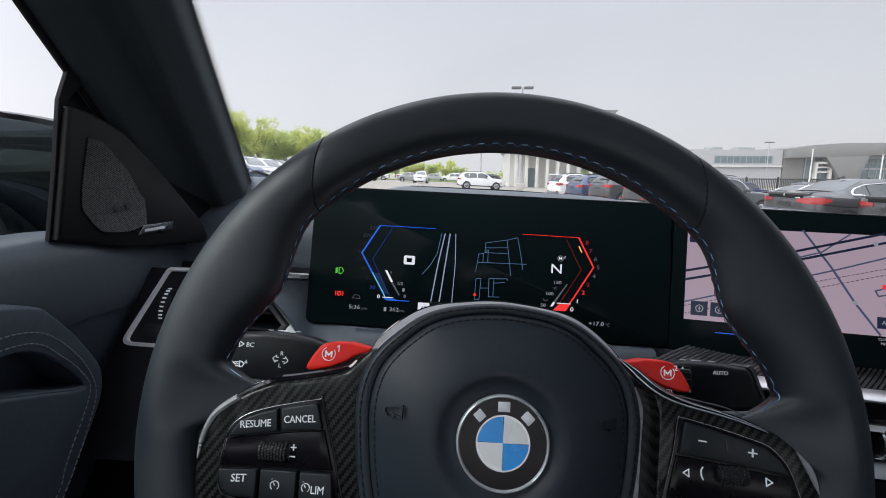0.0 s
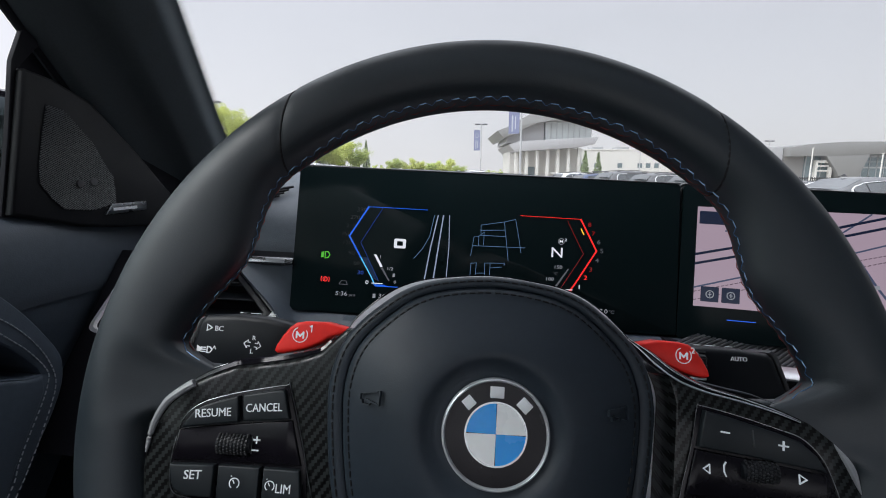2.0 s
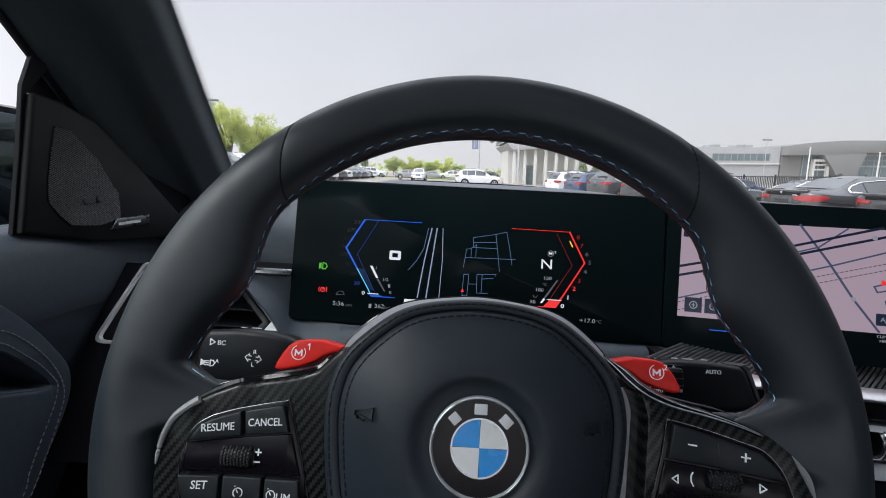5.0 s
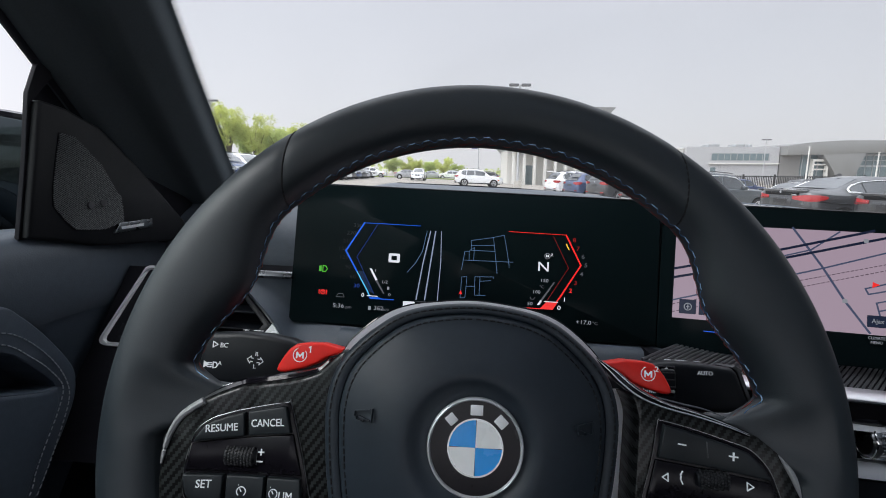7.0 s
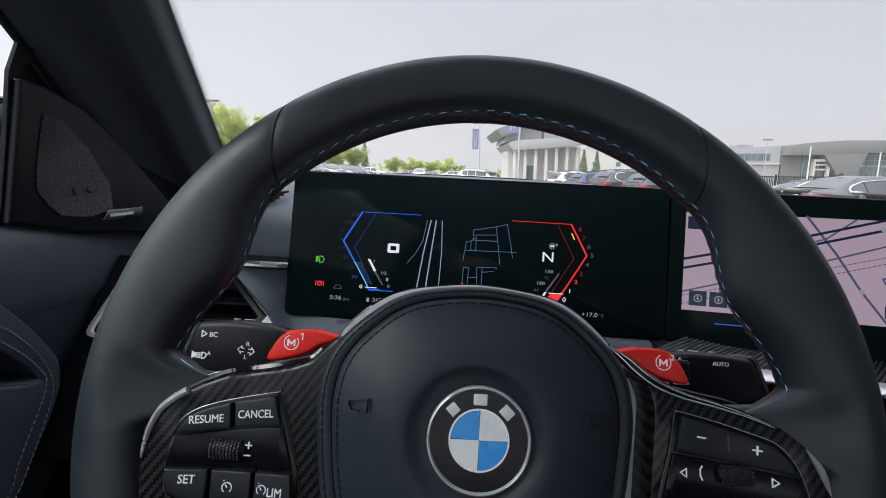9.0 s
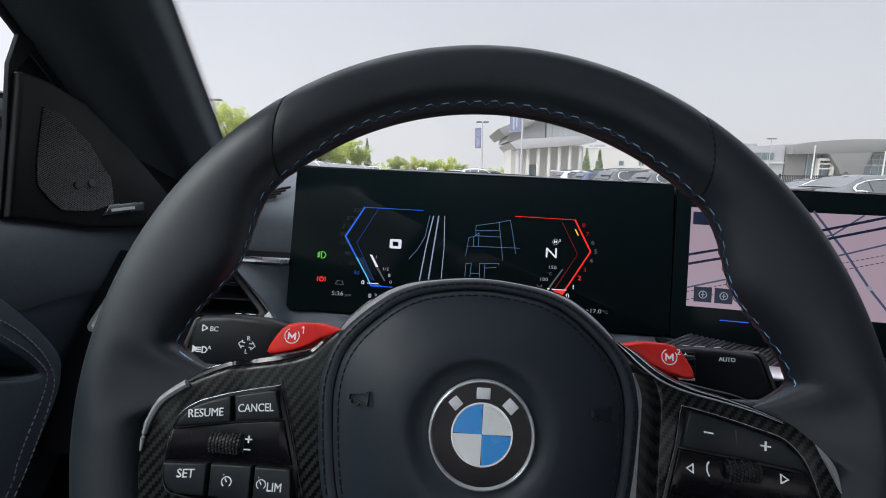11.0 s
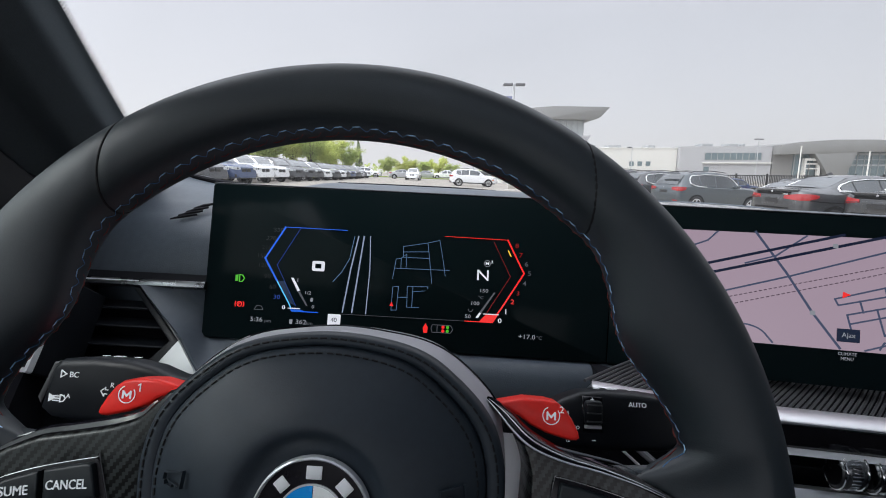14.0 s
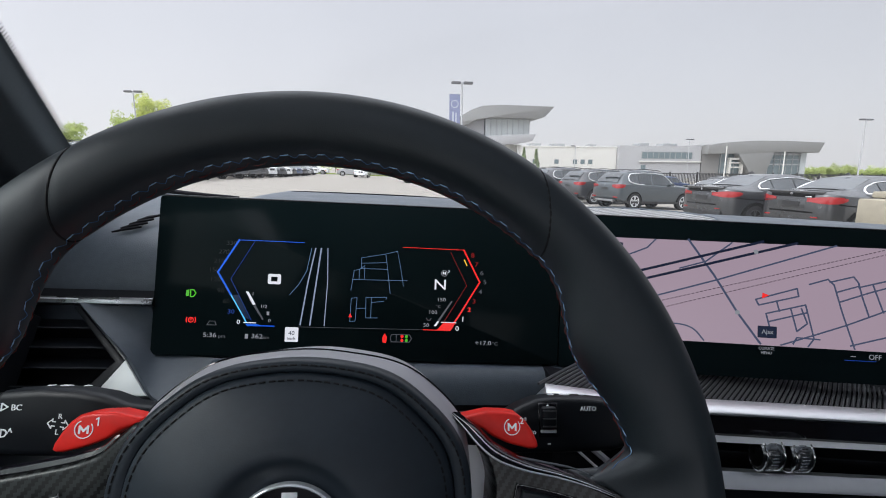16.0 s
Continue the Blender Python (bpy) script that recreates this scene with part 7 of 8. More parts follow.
def build_car(kind, paint, L, W, H, origin, turn, label):
    st = SUV if kind == "suv" else SEDAN
    car_ = thing("parked_car", (0, 0, 0), label, "car", "parked cars", car=False, turn=turn)
    fs = sorted(set([s[0] for s in st] + [k / 30 for k in range(31)]))
    rings = []
    for f in fs:
        h = half_section(st, f, L, W, H)
        # the nose leans back towards the bonnet and is bowed in plan
        lean = ease(f, 0.90, 1.0)
        for p in h:
            p.x += lean * (0.06 * (1 - (2 * p.y / W) ** 2) - 0.16 * max(0.0, p.z / H - 0.36) / 0.18)
        rings.append(h + [Vector((p.x, -p.y, p.z)) for p in h[-2:0:-1]])
    body = part("body", loft(rings), PAINTS[paint], car_, f"{paint} painted body")

    def skin(f, i, side, out):
        a = half_section(st, f, L, W, H)
        p = a[i]
        return Vector((p.x, side * (p.y + out), p.z + out * 0.3))

    # side windows between belt and roof edge
    spans = ((0.135, 0.225), (0.235, 0.395), (0.41, 0.62)) if kind == "suv" else ((0.225, 0.29), (0.30, 0.435), (0.45, 0.62))
    for side in (-1, 1):
        for f0, f1 in spans:
            rows_ = []
            for k in range(5):
                f = f0 + (f1 - f0) * k / 4
                lo, hi = skin(f, 6, side, 0.006), skin(f, 7, side, 0.006)
                foot = 0.05 + (0.30 * (1 - k / 4) ** 2 if f0 == spans[0][0] else 0.0)
                rows_.append([lo.lerp(hi, foot), lo.lerp(hi, 0.5 + foot / 2), lo.lerp(hi, 0.93)])
            part("side_window", thick(sheet(rows_), 0.004), CARGLASS, car_, "dark tinted side window")
        # surround: back along the belt, round the rear corner and forward over the top
        f_r = spans[0][0] - 0.012
        belt_ = [skin(f, 6, side, 0.012) + Vector((0, 0, up)) for f, up in ((f_r + 0.17, 0.008), (f_r + 0.09, 0.014), (f_r + 0.03, 0.055))]
        turn_ = [skin(f_r, 6, side, 0.012).lerp(skin(f_r, 7, side, 0.012), q) for q in (0.34, 0.52, 0.74)]
        edge = [skin(spans[0][0] + 0.012 + (spans[2][1] - spans[0][0] - 0.012) * k / 16, 7, side, 0.010) for k in range(17)]
        rim_ = smooth_open(belt_ + turn_ + edge + [skin(spans[2][1] + 0.06, 6, side, 0.010)], 60)
        part("window_trim", tube(rim_, [0.011 + 0.011 * math.exp(-((k - 11) / 8) ** 2) for k in range(len(rim_))], 6), BRIGHT_TRIM if paint in ("steel grey", "black", "dark grey", "graphite") else TRIM, car_, "bright window surround" if paint in ("steel grey", "black", "dark grey", "graphite") else "black window surround")
        part("wing_mirror", box(0.62 * L - 0.06, 0.62 * L + 0.08, side * W * 0.47 - 0.02 + (0.0 if side > 0 else -0.14), side * W * 0.47 + 0.02 + (0.14 if side > 0 else 0.0), H * 0.62, H * 0.70, 0.03), PAINTS[paint], car_, "wing mirror")
        part("sill_trim", box(L * 0.06, L * 0.94, side * W * 0.5 - 0.015, side * W * 0.5 + 0.006, H * 0.155, H * (0.215 if kind == "suv" else 0.185), 0.006, 1), TRIM, car_, "black sill trim")
        for f in ((0.36, 0.555) if kind == "suv" else (0.375, 0.56)):
            h = half_section(st, f, L, W, H)
            part("door_handle", box(f * L - 0.10, f * L + 0.10, side * (h[5].y + 0.022) - 0.012, side * (h[5].y + 0.022) + 0.012, h[5].z - 0.09, h[5].z - 0.06, 0.01), PAINTS[paint], car_, "door handle")
        crease = [half_section(st, 0.05 + 0.85 * k / 20, L, W, H) for k in range(21)]
        # on graphite cars a near-black colour stands for shade in the crease
        part("shoulder_line", tube([Vector((h[4].x, side * (h[4].y + 0.001), h[4].z + 0.02)) for h in crease], 0.014 if paint == "graphite" else 0.007, 5), ARCH if paint == "graphite" else PAINTS[paint], car_, "shoulder line along the doors, blackened for shade in the crease" if paint == "graphite" else "raised shoulder line along the doors")
        # headlamp swept back round the front corner
        z1 = H * (0.535 if kind == "suv" else 0.520)
        rows_ = []
        for f, y, tall, up in ((1.0, 0.44, 0.09, -0.03), (1.0, 0.60, 0.12, -0.015), (0.992, 0.79, 0.14, 0.0), (0.968, 0.89, 0.13, 0.015), (0.935, 0.935, 0.09, 0.03), (0.905, 0.955, 0.04, 0.04)):
            rows_.append([Vector((f * L + 0.016, side * (y * W / 2 + 0.012), z1 + up - tall * (1 - k / 2))) for k in (0, 1, 2)])
        lamp = part("headlamp", thick(sheet(rows_), 0.02), HEAD, car_, "clear swept-back headlamp")
        part("lamp_eye", ring_disc(0, 0, 0.0, 0.045, Matrix.Translation((L + 0.010, side * W * 0.33, z1 - 0.07)) @ pose(0, 0, 0, 0, 90, 0), 0, 0.016, 18), TRIM, lamp, "dark lens inside the headlamp")
        part("side_marker", box(0.885 * L, 0.915 * L, side * W * 0.49 - 0.012, side * W * 0.49 + 0.012, H * 0.36, H * 0.43, 0.006), AMBER, car_, "amber side marker")
        part("side_intake", box(L - 0.10, L - 0.01, side * W * 0.34 - 0.12, side * W * 0.34 + 0.12, H * 0.225, H * 0.33, 0.03), TRIM, car_, "black air intake in the bumper")
        kid = part("grille", box(L - 0.08, L - 0.004, side * 0.165 - 0.135, side * 0.165 + 0.135, H * 0.390, H * 0.500, 0.03), RIM_DARK, car_, "upright oval grille with a dark edge")
        part("grille_mesh", box(L - 0.06, L + 0.004, side * 0.165 - 0.115, side * 0.165 + 0.115, H * 0.400, H * 0.490, 0.02), TRIM, kid, "black grille bars")
        # tail lamp wraps from the side to the rear, following the rounded corner
        z1 = H * (0.620 if kind == "suv" else 0.655)
        path = ((0.0, 0.50, 0.09, 0.03), (0.0, 0.66, 0.13, 0.015), (0.0, 0.79, 0.16, 0.005), (0.015, 0.90, 0.17, 0.0), (0.035, 0.94, 0.15, 0.0), (0.065, 0.962, 0.09, 0.01)) if kind == "suv" else \
            ((0.0, 0.40, 0.075, 0.045), (0.0, 0.56, 0.105, 0.030), (0.006, 0.70, 0.14, 0.012), (0.02, 0.83, 0.155, 0.0), (0.045, 0.92, 0.145, 0.0), (0.068, 0.950, 0.10, 0.012), (0.085, 0.964, 0.045, 0.03))
        rows_ = []
        for f, y, tall, down in path:
            out = 0.014 if f < 0.03 else 0.006
            top_, low = z1 - down, z1 - down - tall
            rows_.append([Vector((f * L - out * (1 - k * 0.15), side * (y * W / 2 * 0.99 + 0.010 - 0.006 * abs(k - 1)), low + (top_ - low) * k / 2)) for k in (0, 1, 2)])
        part("tail_lamp", thick(sheet(rows_), 0.02), TAIL, car_, "red tail lamp")
        inset = [[r[0].lerp(r[2], 0.10) + Vector((-0.008, side * 0.004, 0)), r[0].lerp(r[2], 0.34) + Vector((-0.008, side * 0.004, 0))] for r in rows_[:-1]]
        part("lamp_base", thick(sheet(inset), 0.006), TAIL_DARK, car_, "dark red lower band of the tail lamp")
        if kind == "sedan":
            part("reflector", box(-0.006, 0.03, side * W * 0.30 - 0.07, side * W * 0.30 + 0.07, H * 0.340, H * 0.36, 0.006), TAIL, car_, "small red rear reflector")
        if kind == "suv":
            part("reflector", box(-0.015, 0.02, side * W * 0.36 - 0.12, side * W * 0.36 + 0.12, H * 0.28, H * 0.31, 0.01), TAIL, car_, "small red rear reflector")
        part("exhaust", ring_disc(0, 0, 0.035, 0.05, Matrix.Translation((-0.02, side * W * 0.30, H * 0.20)) @ pose(0, 0, 0, 0, -90, 0), -0.06, 0.02, 16), CHROME, car_, "bright exhaust tip")
        for fx_ in ((0.185, 0.805) if kind == "suv" else (0.175, 0.80)):
            r_ = 0.345 if kind == "suv" else 0.325
            c = Vector((fx_ * L, side * (W / 2 - 0.10), r_))
            am = Matrix.Translation((c.x, side * (W / 2 + 0.004), r_)) @ pose(0, 0, 0, -90 * side, 0, 0)
            # no arch is cut: a near-black disc stands for trim and shaded hollow
            part("arch", ring_disc(0, 0, 0.0, r_ + (0.055 if kind == "suv" else 0.085), am, -0.05, 0.004, 28), ARCH, car_, "near-black disc for the wheel arch trim and its shaded hollow")
            wm = Matrix.Translation(c) @ pose(0, 0, 0, -90 * side, 0, 0)
            prof_ = [(r_ * 0.66, 0.10), (r_ * 0.70, 0.118), (r_ * 0.95, 0.116), (r_, 0.095), (r_, -0.10)]
            rr = [[wm @ Vector((a * math.sin(t), a * math.cos(t), z)) for a, z in prof_] for t in [k * math.tau / 28 for k in range(29)]]
            tyre = part("wheel", loft(rr, closed=False, cap0=False, cap1=False), TYRE, car_, "black tyre with alloy rim")
            bm_ = ring_disc(0, 0, r_ * 0.60, r_ * 0.68, wm, 0.09, 0.117, 28)
            for k in range(5):
                for d_ in (-0.16, 0.16):
                    t = k * math.tau / 5 + d_
                    merge(bm_, box(-0.016, 0.016, r_ * 0.08, r_ * 0.63, 0.095, 0.114, 0.004, 1, wm @ pose(0, 0, 0, 0, 0, math.degrees(t))))
            merge(bm_, ring_disc(0, 0, 0, r_ * 0.15, wm, 0.09, 0.114, 14))
            # graphite cars take dark rims in place of deep shade in the arch
            part("rim", bm_, RIM_DARK if paint == "graphite" else ALLOY, tyre, "spoked alloy rim")
    # front and rear screens
    rs = (0.025, 0.10) if kind == "suv" else (0.155, 0.30)
    for nm, f0, f1 in (("rear_window", *rs), ("windscreen", 0.575, 0.705 if kind == "suv" else 0.71)):
        rows_ = []
        for k in range(15):
            h = half_section(st, f0 + (f1 - f0) * k / 14, L, W, H)
            yw = min(h[8].y, h[7].y) * 0.95
            z = h[9].z + 0.018
            rows_.append([Vector((h[0].x + (-0.02 if nm == "rear_window" and kind == "suv" else 0), y, z - 0.03 * abs(y / yw) ** 3)) for y in (-yw, -yw * 0.6, 0, yw * 0.6, yw)])
        part(nm, thick(sheet(rows_), 0.006), SCREENGLASS if nm == "windscreen" else CARGLASS, car_, "windscreen glass paled in place of a sky reflection" if nm == "windscreen" else "dark tinted glass")
    if kind == "sedan":
        part("boot_lip", loft([[Vector((x + 0.05 * (abs(y) > 0.6) + 0.10 * max(0.0, abs(y) - 0.6), y * W / 2 * 0.99, z)) for x, z in ((0.010, H * 0.690), (-0.004, H * 0.716), (0.012, H * 0.727), (0.10, H * 0.726))] for y in (-0.70, -0.60, -0.4, 0.0, 0.4, 0.60, 0.70)]), PAINTS[paint], car_, "painted lip along the boot lid")
        part("boot_panel", box(-0.012, 0.03, -W * 0.27, W * 0.27, H * 0.635, H * 0.684, 0.01), ARCH, car_, "black strip under the boot lip")
        part("plate_recess", box(-0.008, 0.03, -0.32, 0.32, H * 0.47, H * 0.60, 0.01), PAINTS[paint], car_, "dark recess round the number plate")
        part("maker_letters", box(-0.016, -0.010, -W * 0.25, -W * 0.17, H * 0.635, H * 0.652, 0.002), CHROME, car_, "small bright bar on the boot lid")
        part("bumper_line", box(-0.006, 0.02, -W * 0.28, W * 0.28, H * 0.405, H * 0.430, 0.004), ARCH, car_, "dark joint above the bumper")
        part("aerial", loft([[Vector((1.55 + a * k, c * k, H * 0.99 + z)) for a, c in ((-0.11, 0), (0, -0.028), (0.09, 0), (0, 0.028))] for k, z in ((1.0, 0.0), (0.75, 0.03), (0.2, 0.065))]), PAINTS[paint], car_, "shark fin aerial")
    part("bumper_insert", box(-0.02 if kind == "suv" else 0.012, 0.10, -W * (0.38 if kind == "suv" else 0.36), W * (0.38 if kind == "suv" else 0.36), H * 0.17, H * (0.245 if kind == "suv" else 0.31), 0.02), TRIM, car_, "black lower bumper")
    part("number_plate", box(-0.022, 0.0, -0.20, 0.20, H * (0.47 if kind == "suv" else 0.50), H * (0.47 if kind == "suv" else 0.50) + 0.11, 0.004, 1), PLATE if paint == "white" else TRIM, car_, "blank number plate")
    part("badge", ring_disc(0, 0, 0, 0.03, Matrix.Translation((-0.02, 0, H * (0.60 if kind == "suv" else 0.685))) @ pose(0, 0, 0, 0, -90, 0), 0, 0.01, 20), CHROME, car_, "small round badge")
    part("lower_intake", box(L - 0.10, L + 0.006, -W * 0.20, W * 0.20, H * 0.20, H * 0.30, 0.02), TRIM, car_, "black lower air intake")
    if kind == "suv":
        part("skid_plate", box(-0.03, 0.05, -W * 0.30, W * 0.30, H * 0.185, H * 0.235, 0.02), FRAME_GREY, car_, "silver skid plate under the bumper")
        for side in (-1, 1):
            part("roof_rail", tube([Vector((f * L, side * W * 0.5 * 0.60, half_section(st, f, L, W, H)[9].z + 0.035)) for f in (0.14, 0.2, 0.35, 0.5, 0.55)], 0.016, 6), TRIM, car_, "black roof rail")
        part("spoiler", box(0.01, 0.22, -W * 0.31, W * 0.31, H * 0.925, H * 0.955, 0.015), PAINTS[paint], car_, "roof spoiler")
    return car_


def spot(rlx, rly, heading, W, front=None):
    """A pose on the sloping ground: rear left corner and heading in degrees from east."""
    h = Vector((math.cos(radians(heading)), math.sin(radians(heading)), 0))
    l = Vector((-h.y, h.x, 0))
    c = Vector((rlx, rly, 0)) - l * W / 2
    up = Vector((SLOPE, 0, 1)).normalized()
    x = (h - up * h.dot(up)).normalized()
    y = up.cross(x)
    m = Matrix((x, y, up)).transposed().to_4x4()
    mid = c + h * 2.3
    m.translation = Vector((c.x, c.y, ground_z(mid.x, mid.y))) - Vector((0, 0, x.z * 2.3))
    return m


ROW = [("sedan", "graphite", 4.94, 1.84, 1.50, 8.5, 12.4, 6.0), ("sedan", "graphite", 4.94, 1.84, 1.50, 9.1, 10.2, 6.5), ("suv", "steel grey", 4.45, 1.82, 1.66, 9.1, 19.5, 14.5), ("suv", "dark grey", 4.71, 1.89, 1.68, 8.6, 22.4, 14.5),
       ("suv", "dark grey", 4.92, 2.0, 1.75, 7.85, 25.3, 14.5), ("suv", "blue", 4.5, 1.85, 1.60, 7.4, 28.3, 14.5), ("suv", "white", 4.5, 1.85, 1.65, 6.9, 31.2, 14.5), ("sedan", "black", 4.94, 1.87, 1.47, 17.0, 25.0, 14.5)]
NOTE = {"sedan": "saloon car with red tail lamps parked in a bay", "suv": "sport utility car parked in a row"}
for kind, paint, L, W, H, x, y, hd in ROW:
    build_car(kind, paint, L, W, H, None, spot(x, y, hd, W), f"{paint} {NOTE[kind]}")
# left-hand row, parked aslant with the noses towards the lane
protos = {}
for kind, paint in (("suv", "white"), ("suv", "blue"), ("suv", "dark grey"), ("sedan", "silver")):
    protos[kind, paint] = (1.9, 4.7, 1.68 if kind == "suv" else 1.46)
ORDER = [("suv", "dark grey"), ("suv", "blue"), ("suv", "white"), ("suv", "white"), ("suv", "dark grey"), ("suv", "dark grey"), ("suv", "dark grey"), ("suv", "white"), ("suv", "dark grey"), ("suv", "white"), ("suv", "dark grey"), ("suv", "blue"), ("suv", "dark grey"), ("sedan", "silver"), ("suv", "dark grey"), ("suv", "white")]
made_cars = {}
ASLANT = -22.0
for k, key in enumerate(ORDER):
    W, L, H = protos[key]
    hd = ASLANT + 1.2 * math.sin(k * 2.3)
    h = Vector((math.cos(radians(hd)), math.sin(radians(hd))))
    rear = Vector((-9.9 + 0.12 * math.sin(k * 1.7), 20.9 + 3.15 * k)) - h * L + Vector((-h.y, h.x)) * W / 2
    m = spot(rear.x, rear.y, hd, W)
    if key in made_cars:
        copy_thing(made_cars[key], m)
    else:
        made_cars[key] = build_car(*key, L, W, H, None, m, f"{key[1]} {'saloon' if key[0] == 'sedan' else 'sport utility'} car parked nose out in a long row")
# cars across the lane and beyond
for key, x, y, hd in ((("suv", "white"), 1.3, 47.0, 2), (("suv", "white"), -2.2, 68.0, 268), (("sedan", "silver"), -7.5, 74.0, 5), (("suv", "dark grey"), 9.5, 76.0, 184), (("suv", "white"), -14, 80.0, 0), (("suv", "white"), 4.0, 88.0, 180), (("sedan", "silver"), -4.0, 90.0, 0), (("suv", "blue"), 26.0, 44.0, 14), (("suv", "dark grey"), 31.0, 42.0, 14), (("suv", "white"), 37.0, 43.0, 14)):
    W, L, H = protos[key]
    copy_thing(made_cars[key], spot(x, y, hd, W))

# unseen car added behind the cabin to darken the door mirror's reflection
copy_thing(made_cars["suv", "dark grey"], spot(-2.5, -7.2, 86, 1.9))

# ---- stack of stone blocks beside the nearest saloon ----
STONE = mat("beige_stone", (0.31, 0.28, 0.215), 0.9, var=0.2, scale=5, bump=0.4, bscale=60)
stack = thing("stone_stack", (9.75, 7.6, ground_z(9.75, 7.6)), "stack of beige stone blocks beside a parked saloon", "stone blocks", car=False)
z = ground_z(9.3, 7.6)
for k, (h, dx, dy) in enumerate(((0.50, 0.0, 0.0), (0.52, 0.02, -0.02), (0.14, 0.30, -0.03))):
    part("block", box(9.25 + dx, 10.35, 7.05 + dy, 7.85 + dy, z, z + h - 0.012, 0.03), STONE, stack, "beige rough stone block")
    z += h

# ---- lamp posts with banners ----
POLE = mat("galvanised_pole", (0.42, 0.43, 0.44), 0.5, var=0.1, metal=0.2)
BANNER = mat("banner_cloth", (0.19, 0.21, 0.33), 0.85, var=0.12, scale=3)
LAMPHEAD = mat("lamp_head_grey", (0.10, 0.10, 0.105), 0.5, var=0.1)
BANNER_PALE = mat("banner_print", (0.42, 0.45, 0.52), 0.85, var=0.1)


def lamp_post(x, y, top, arms=2, banner=None):
    z = ground_z(x, y)
    p = thing("lamp_post", (x, y, z), "tall grey car park lamp post" + (" with a blue banner" if banner else " with flat twin heads"), "lamp post", "lamp posts", car=False)
    part("pole", tube([(x, y, z), (x, y, (z + top) / 2), (x, y, top)], [0.11, 0.09, 0.065], 12), POLE, p, "grey steel pole")
    part("base", box(x - 0.3, x + 0.3, y - 0.3, y + 0.3, z, z + 0.75, 0.04), mat("concrete", (0.40, 0.38, 0.34), 0.9, var=0.15, scale=4, bump=0.3, bscale=80), p, "concrete plinth")
    for s in (-1, 1)[:arms]:
        part("lamp_head", box(x + min(0, s * 0.95) + (0.12 if s > 0 else 0), x + max(0, s * 0.95) - (0.12 if s < 0 else 0), y - 0.18, y + 0.18, top - 0.14, top + 0.08, 0.05), LAMPHEAD, p, "flat dark lamp head")
    if banner:
        z1 = top - banner
        bn = part("banner", box(x - 1.12, x - 0.16, y - 0.012, y + 0.012, z1 - 3.1, z1, 0.004, 1), BANNER, p, "dark blue cloth banner")
        part("banner_disc", ring_disc(x - 0.64, z1 - 0.85, 0.26, 0.34, Matrix(((1, 0, 0, 0), (0, 0, -1, y - 0.016), (0, 1, 0, 0), (0, 0, 0, 1))), 0, 0.003, 30), BANNER_PALE, bn, "pale ring on the banner")
        part("banner_bar", box(x - 0.86, x - 0.72, y - 0.018, y - 0.013, z1 - 2.9, z1 - 1.5), BANNER_PALE, bn, "pale upright bar on the banner")
        part("banner_bar", box(x - 0.58, x - 0.46, y - 0.018, y - 0.013, z1 - 2.7, z1 - 1.6), BANNER_PALE, bn, "pale upright bar on the banner")
        for zz in (z1, z1 - 3.1):
            part("bracket", tube([(x, y, zz), (x - 1.15, y, zz)], 0.02, 6), POLE, p, "banner arm")
    return p


lamp_post(6.9, 41.8, 8.75, 2, 1.0)
lamp_post(5.85, 73.0, 8.75, 2, 0.9)
lamp_post(-28.5, 58.5, 9.8)
lamp_post(64.3, 56.0, 8.1)
lamp_post(67.5, 97.0, 8.1)
lamp_post(38.0, 90.0, 6.0, 1)

# ---- buildings ----
WHITEWALL = mat("white_render", (0.60, 0.59, 0.55), 0.8, var=0.06, scale=0.4, bump=0.1, bscale=20)
GREYWALL = mat("grey_cladding", (0.38, 0.38, 0.385), 0.6, var=0.06, scale=0.4)
DARKCLAD = mat("dark_cladding", (0.21, 0.205, 0.195), 0.5, var=0.08, scale=0.4, metal=0.2)
ROOFCLAD = mat("roof_cladding", (0.22, 0.22, 0.212), 0.5, var=0.05, scale=0.4, metal=0.2)
FACADE = mat("facade_glass", (0.13, 0.17, 0.18), 0.08, var=0.2, scale=0.6, rvar=0.03, spec=0.7)
FRAME = mat("window_frame", (0.30, 0.31, 0.31), 0.5, var=0.06)
Y_T = 65.0
hall = thing("showroom_building", (15, Y_T, -0.7), "modern white showroom with a glazed corner and sweeping grey roof", "building", car=False)
XZ = lambda y: Matrix(((1, 0, 0, 0), (0, 0, -1, y), (0, 1, 0, 0), (0, 0, 0, 1)))
part("roof", prism([(7.3, 6.9), (8.6, 7.4), (11.6, 9.1), (13.2, 9.75), (16.0, 9.95), (23.5, 9.85), (22.2, 8.45), (20.9, 8.15), (14.6, 8.25), (12.6, 7.9), (9.8, 6.6), (8.2, 5.9)], XZ(Y_T - 1.5), -14, 0, 0.05), ROOFCLAD, hall, "sweeping grey clad roof")
part("floor_slab", prism([(8.9, 5.1), (10.2, 5.5), (13.8, 5.75), (21.2, 6.15), (20.6, 5.2), (18.5, 4.75), (9.8, 4.15)], XZ(Y_T - 1.2), -13, 0, 0.05), GREYWALL, hall, "projecting grey floor slab")
part("upper_wall", prism([(8.6, 5.3), (13.9, 5.6), (13.9, 8.6), (12.2, 8.0), (9.0, 6.6)], XZ(Y_T), -10, 0, 0.03), GREYWALL, hall, "grey upper wall")
PALE_GLASS = mat("pale_glazing", (0.42, 0.45, 0.45), 0.12, var=0.12, scale=0.8)
gl = part("glazing", box(14.0, 20.4, Y_T - 0.2, Y_T + 9, 5.8, 8.5), PALE_GLASS, hall, "glazed corner")
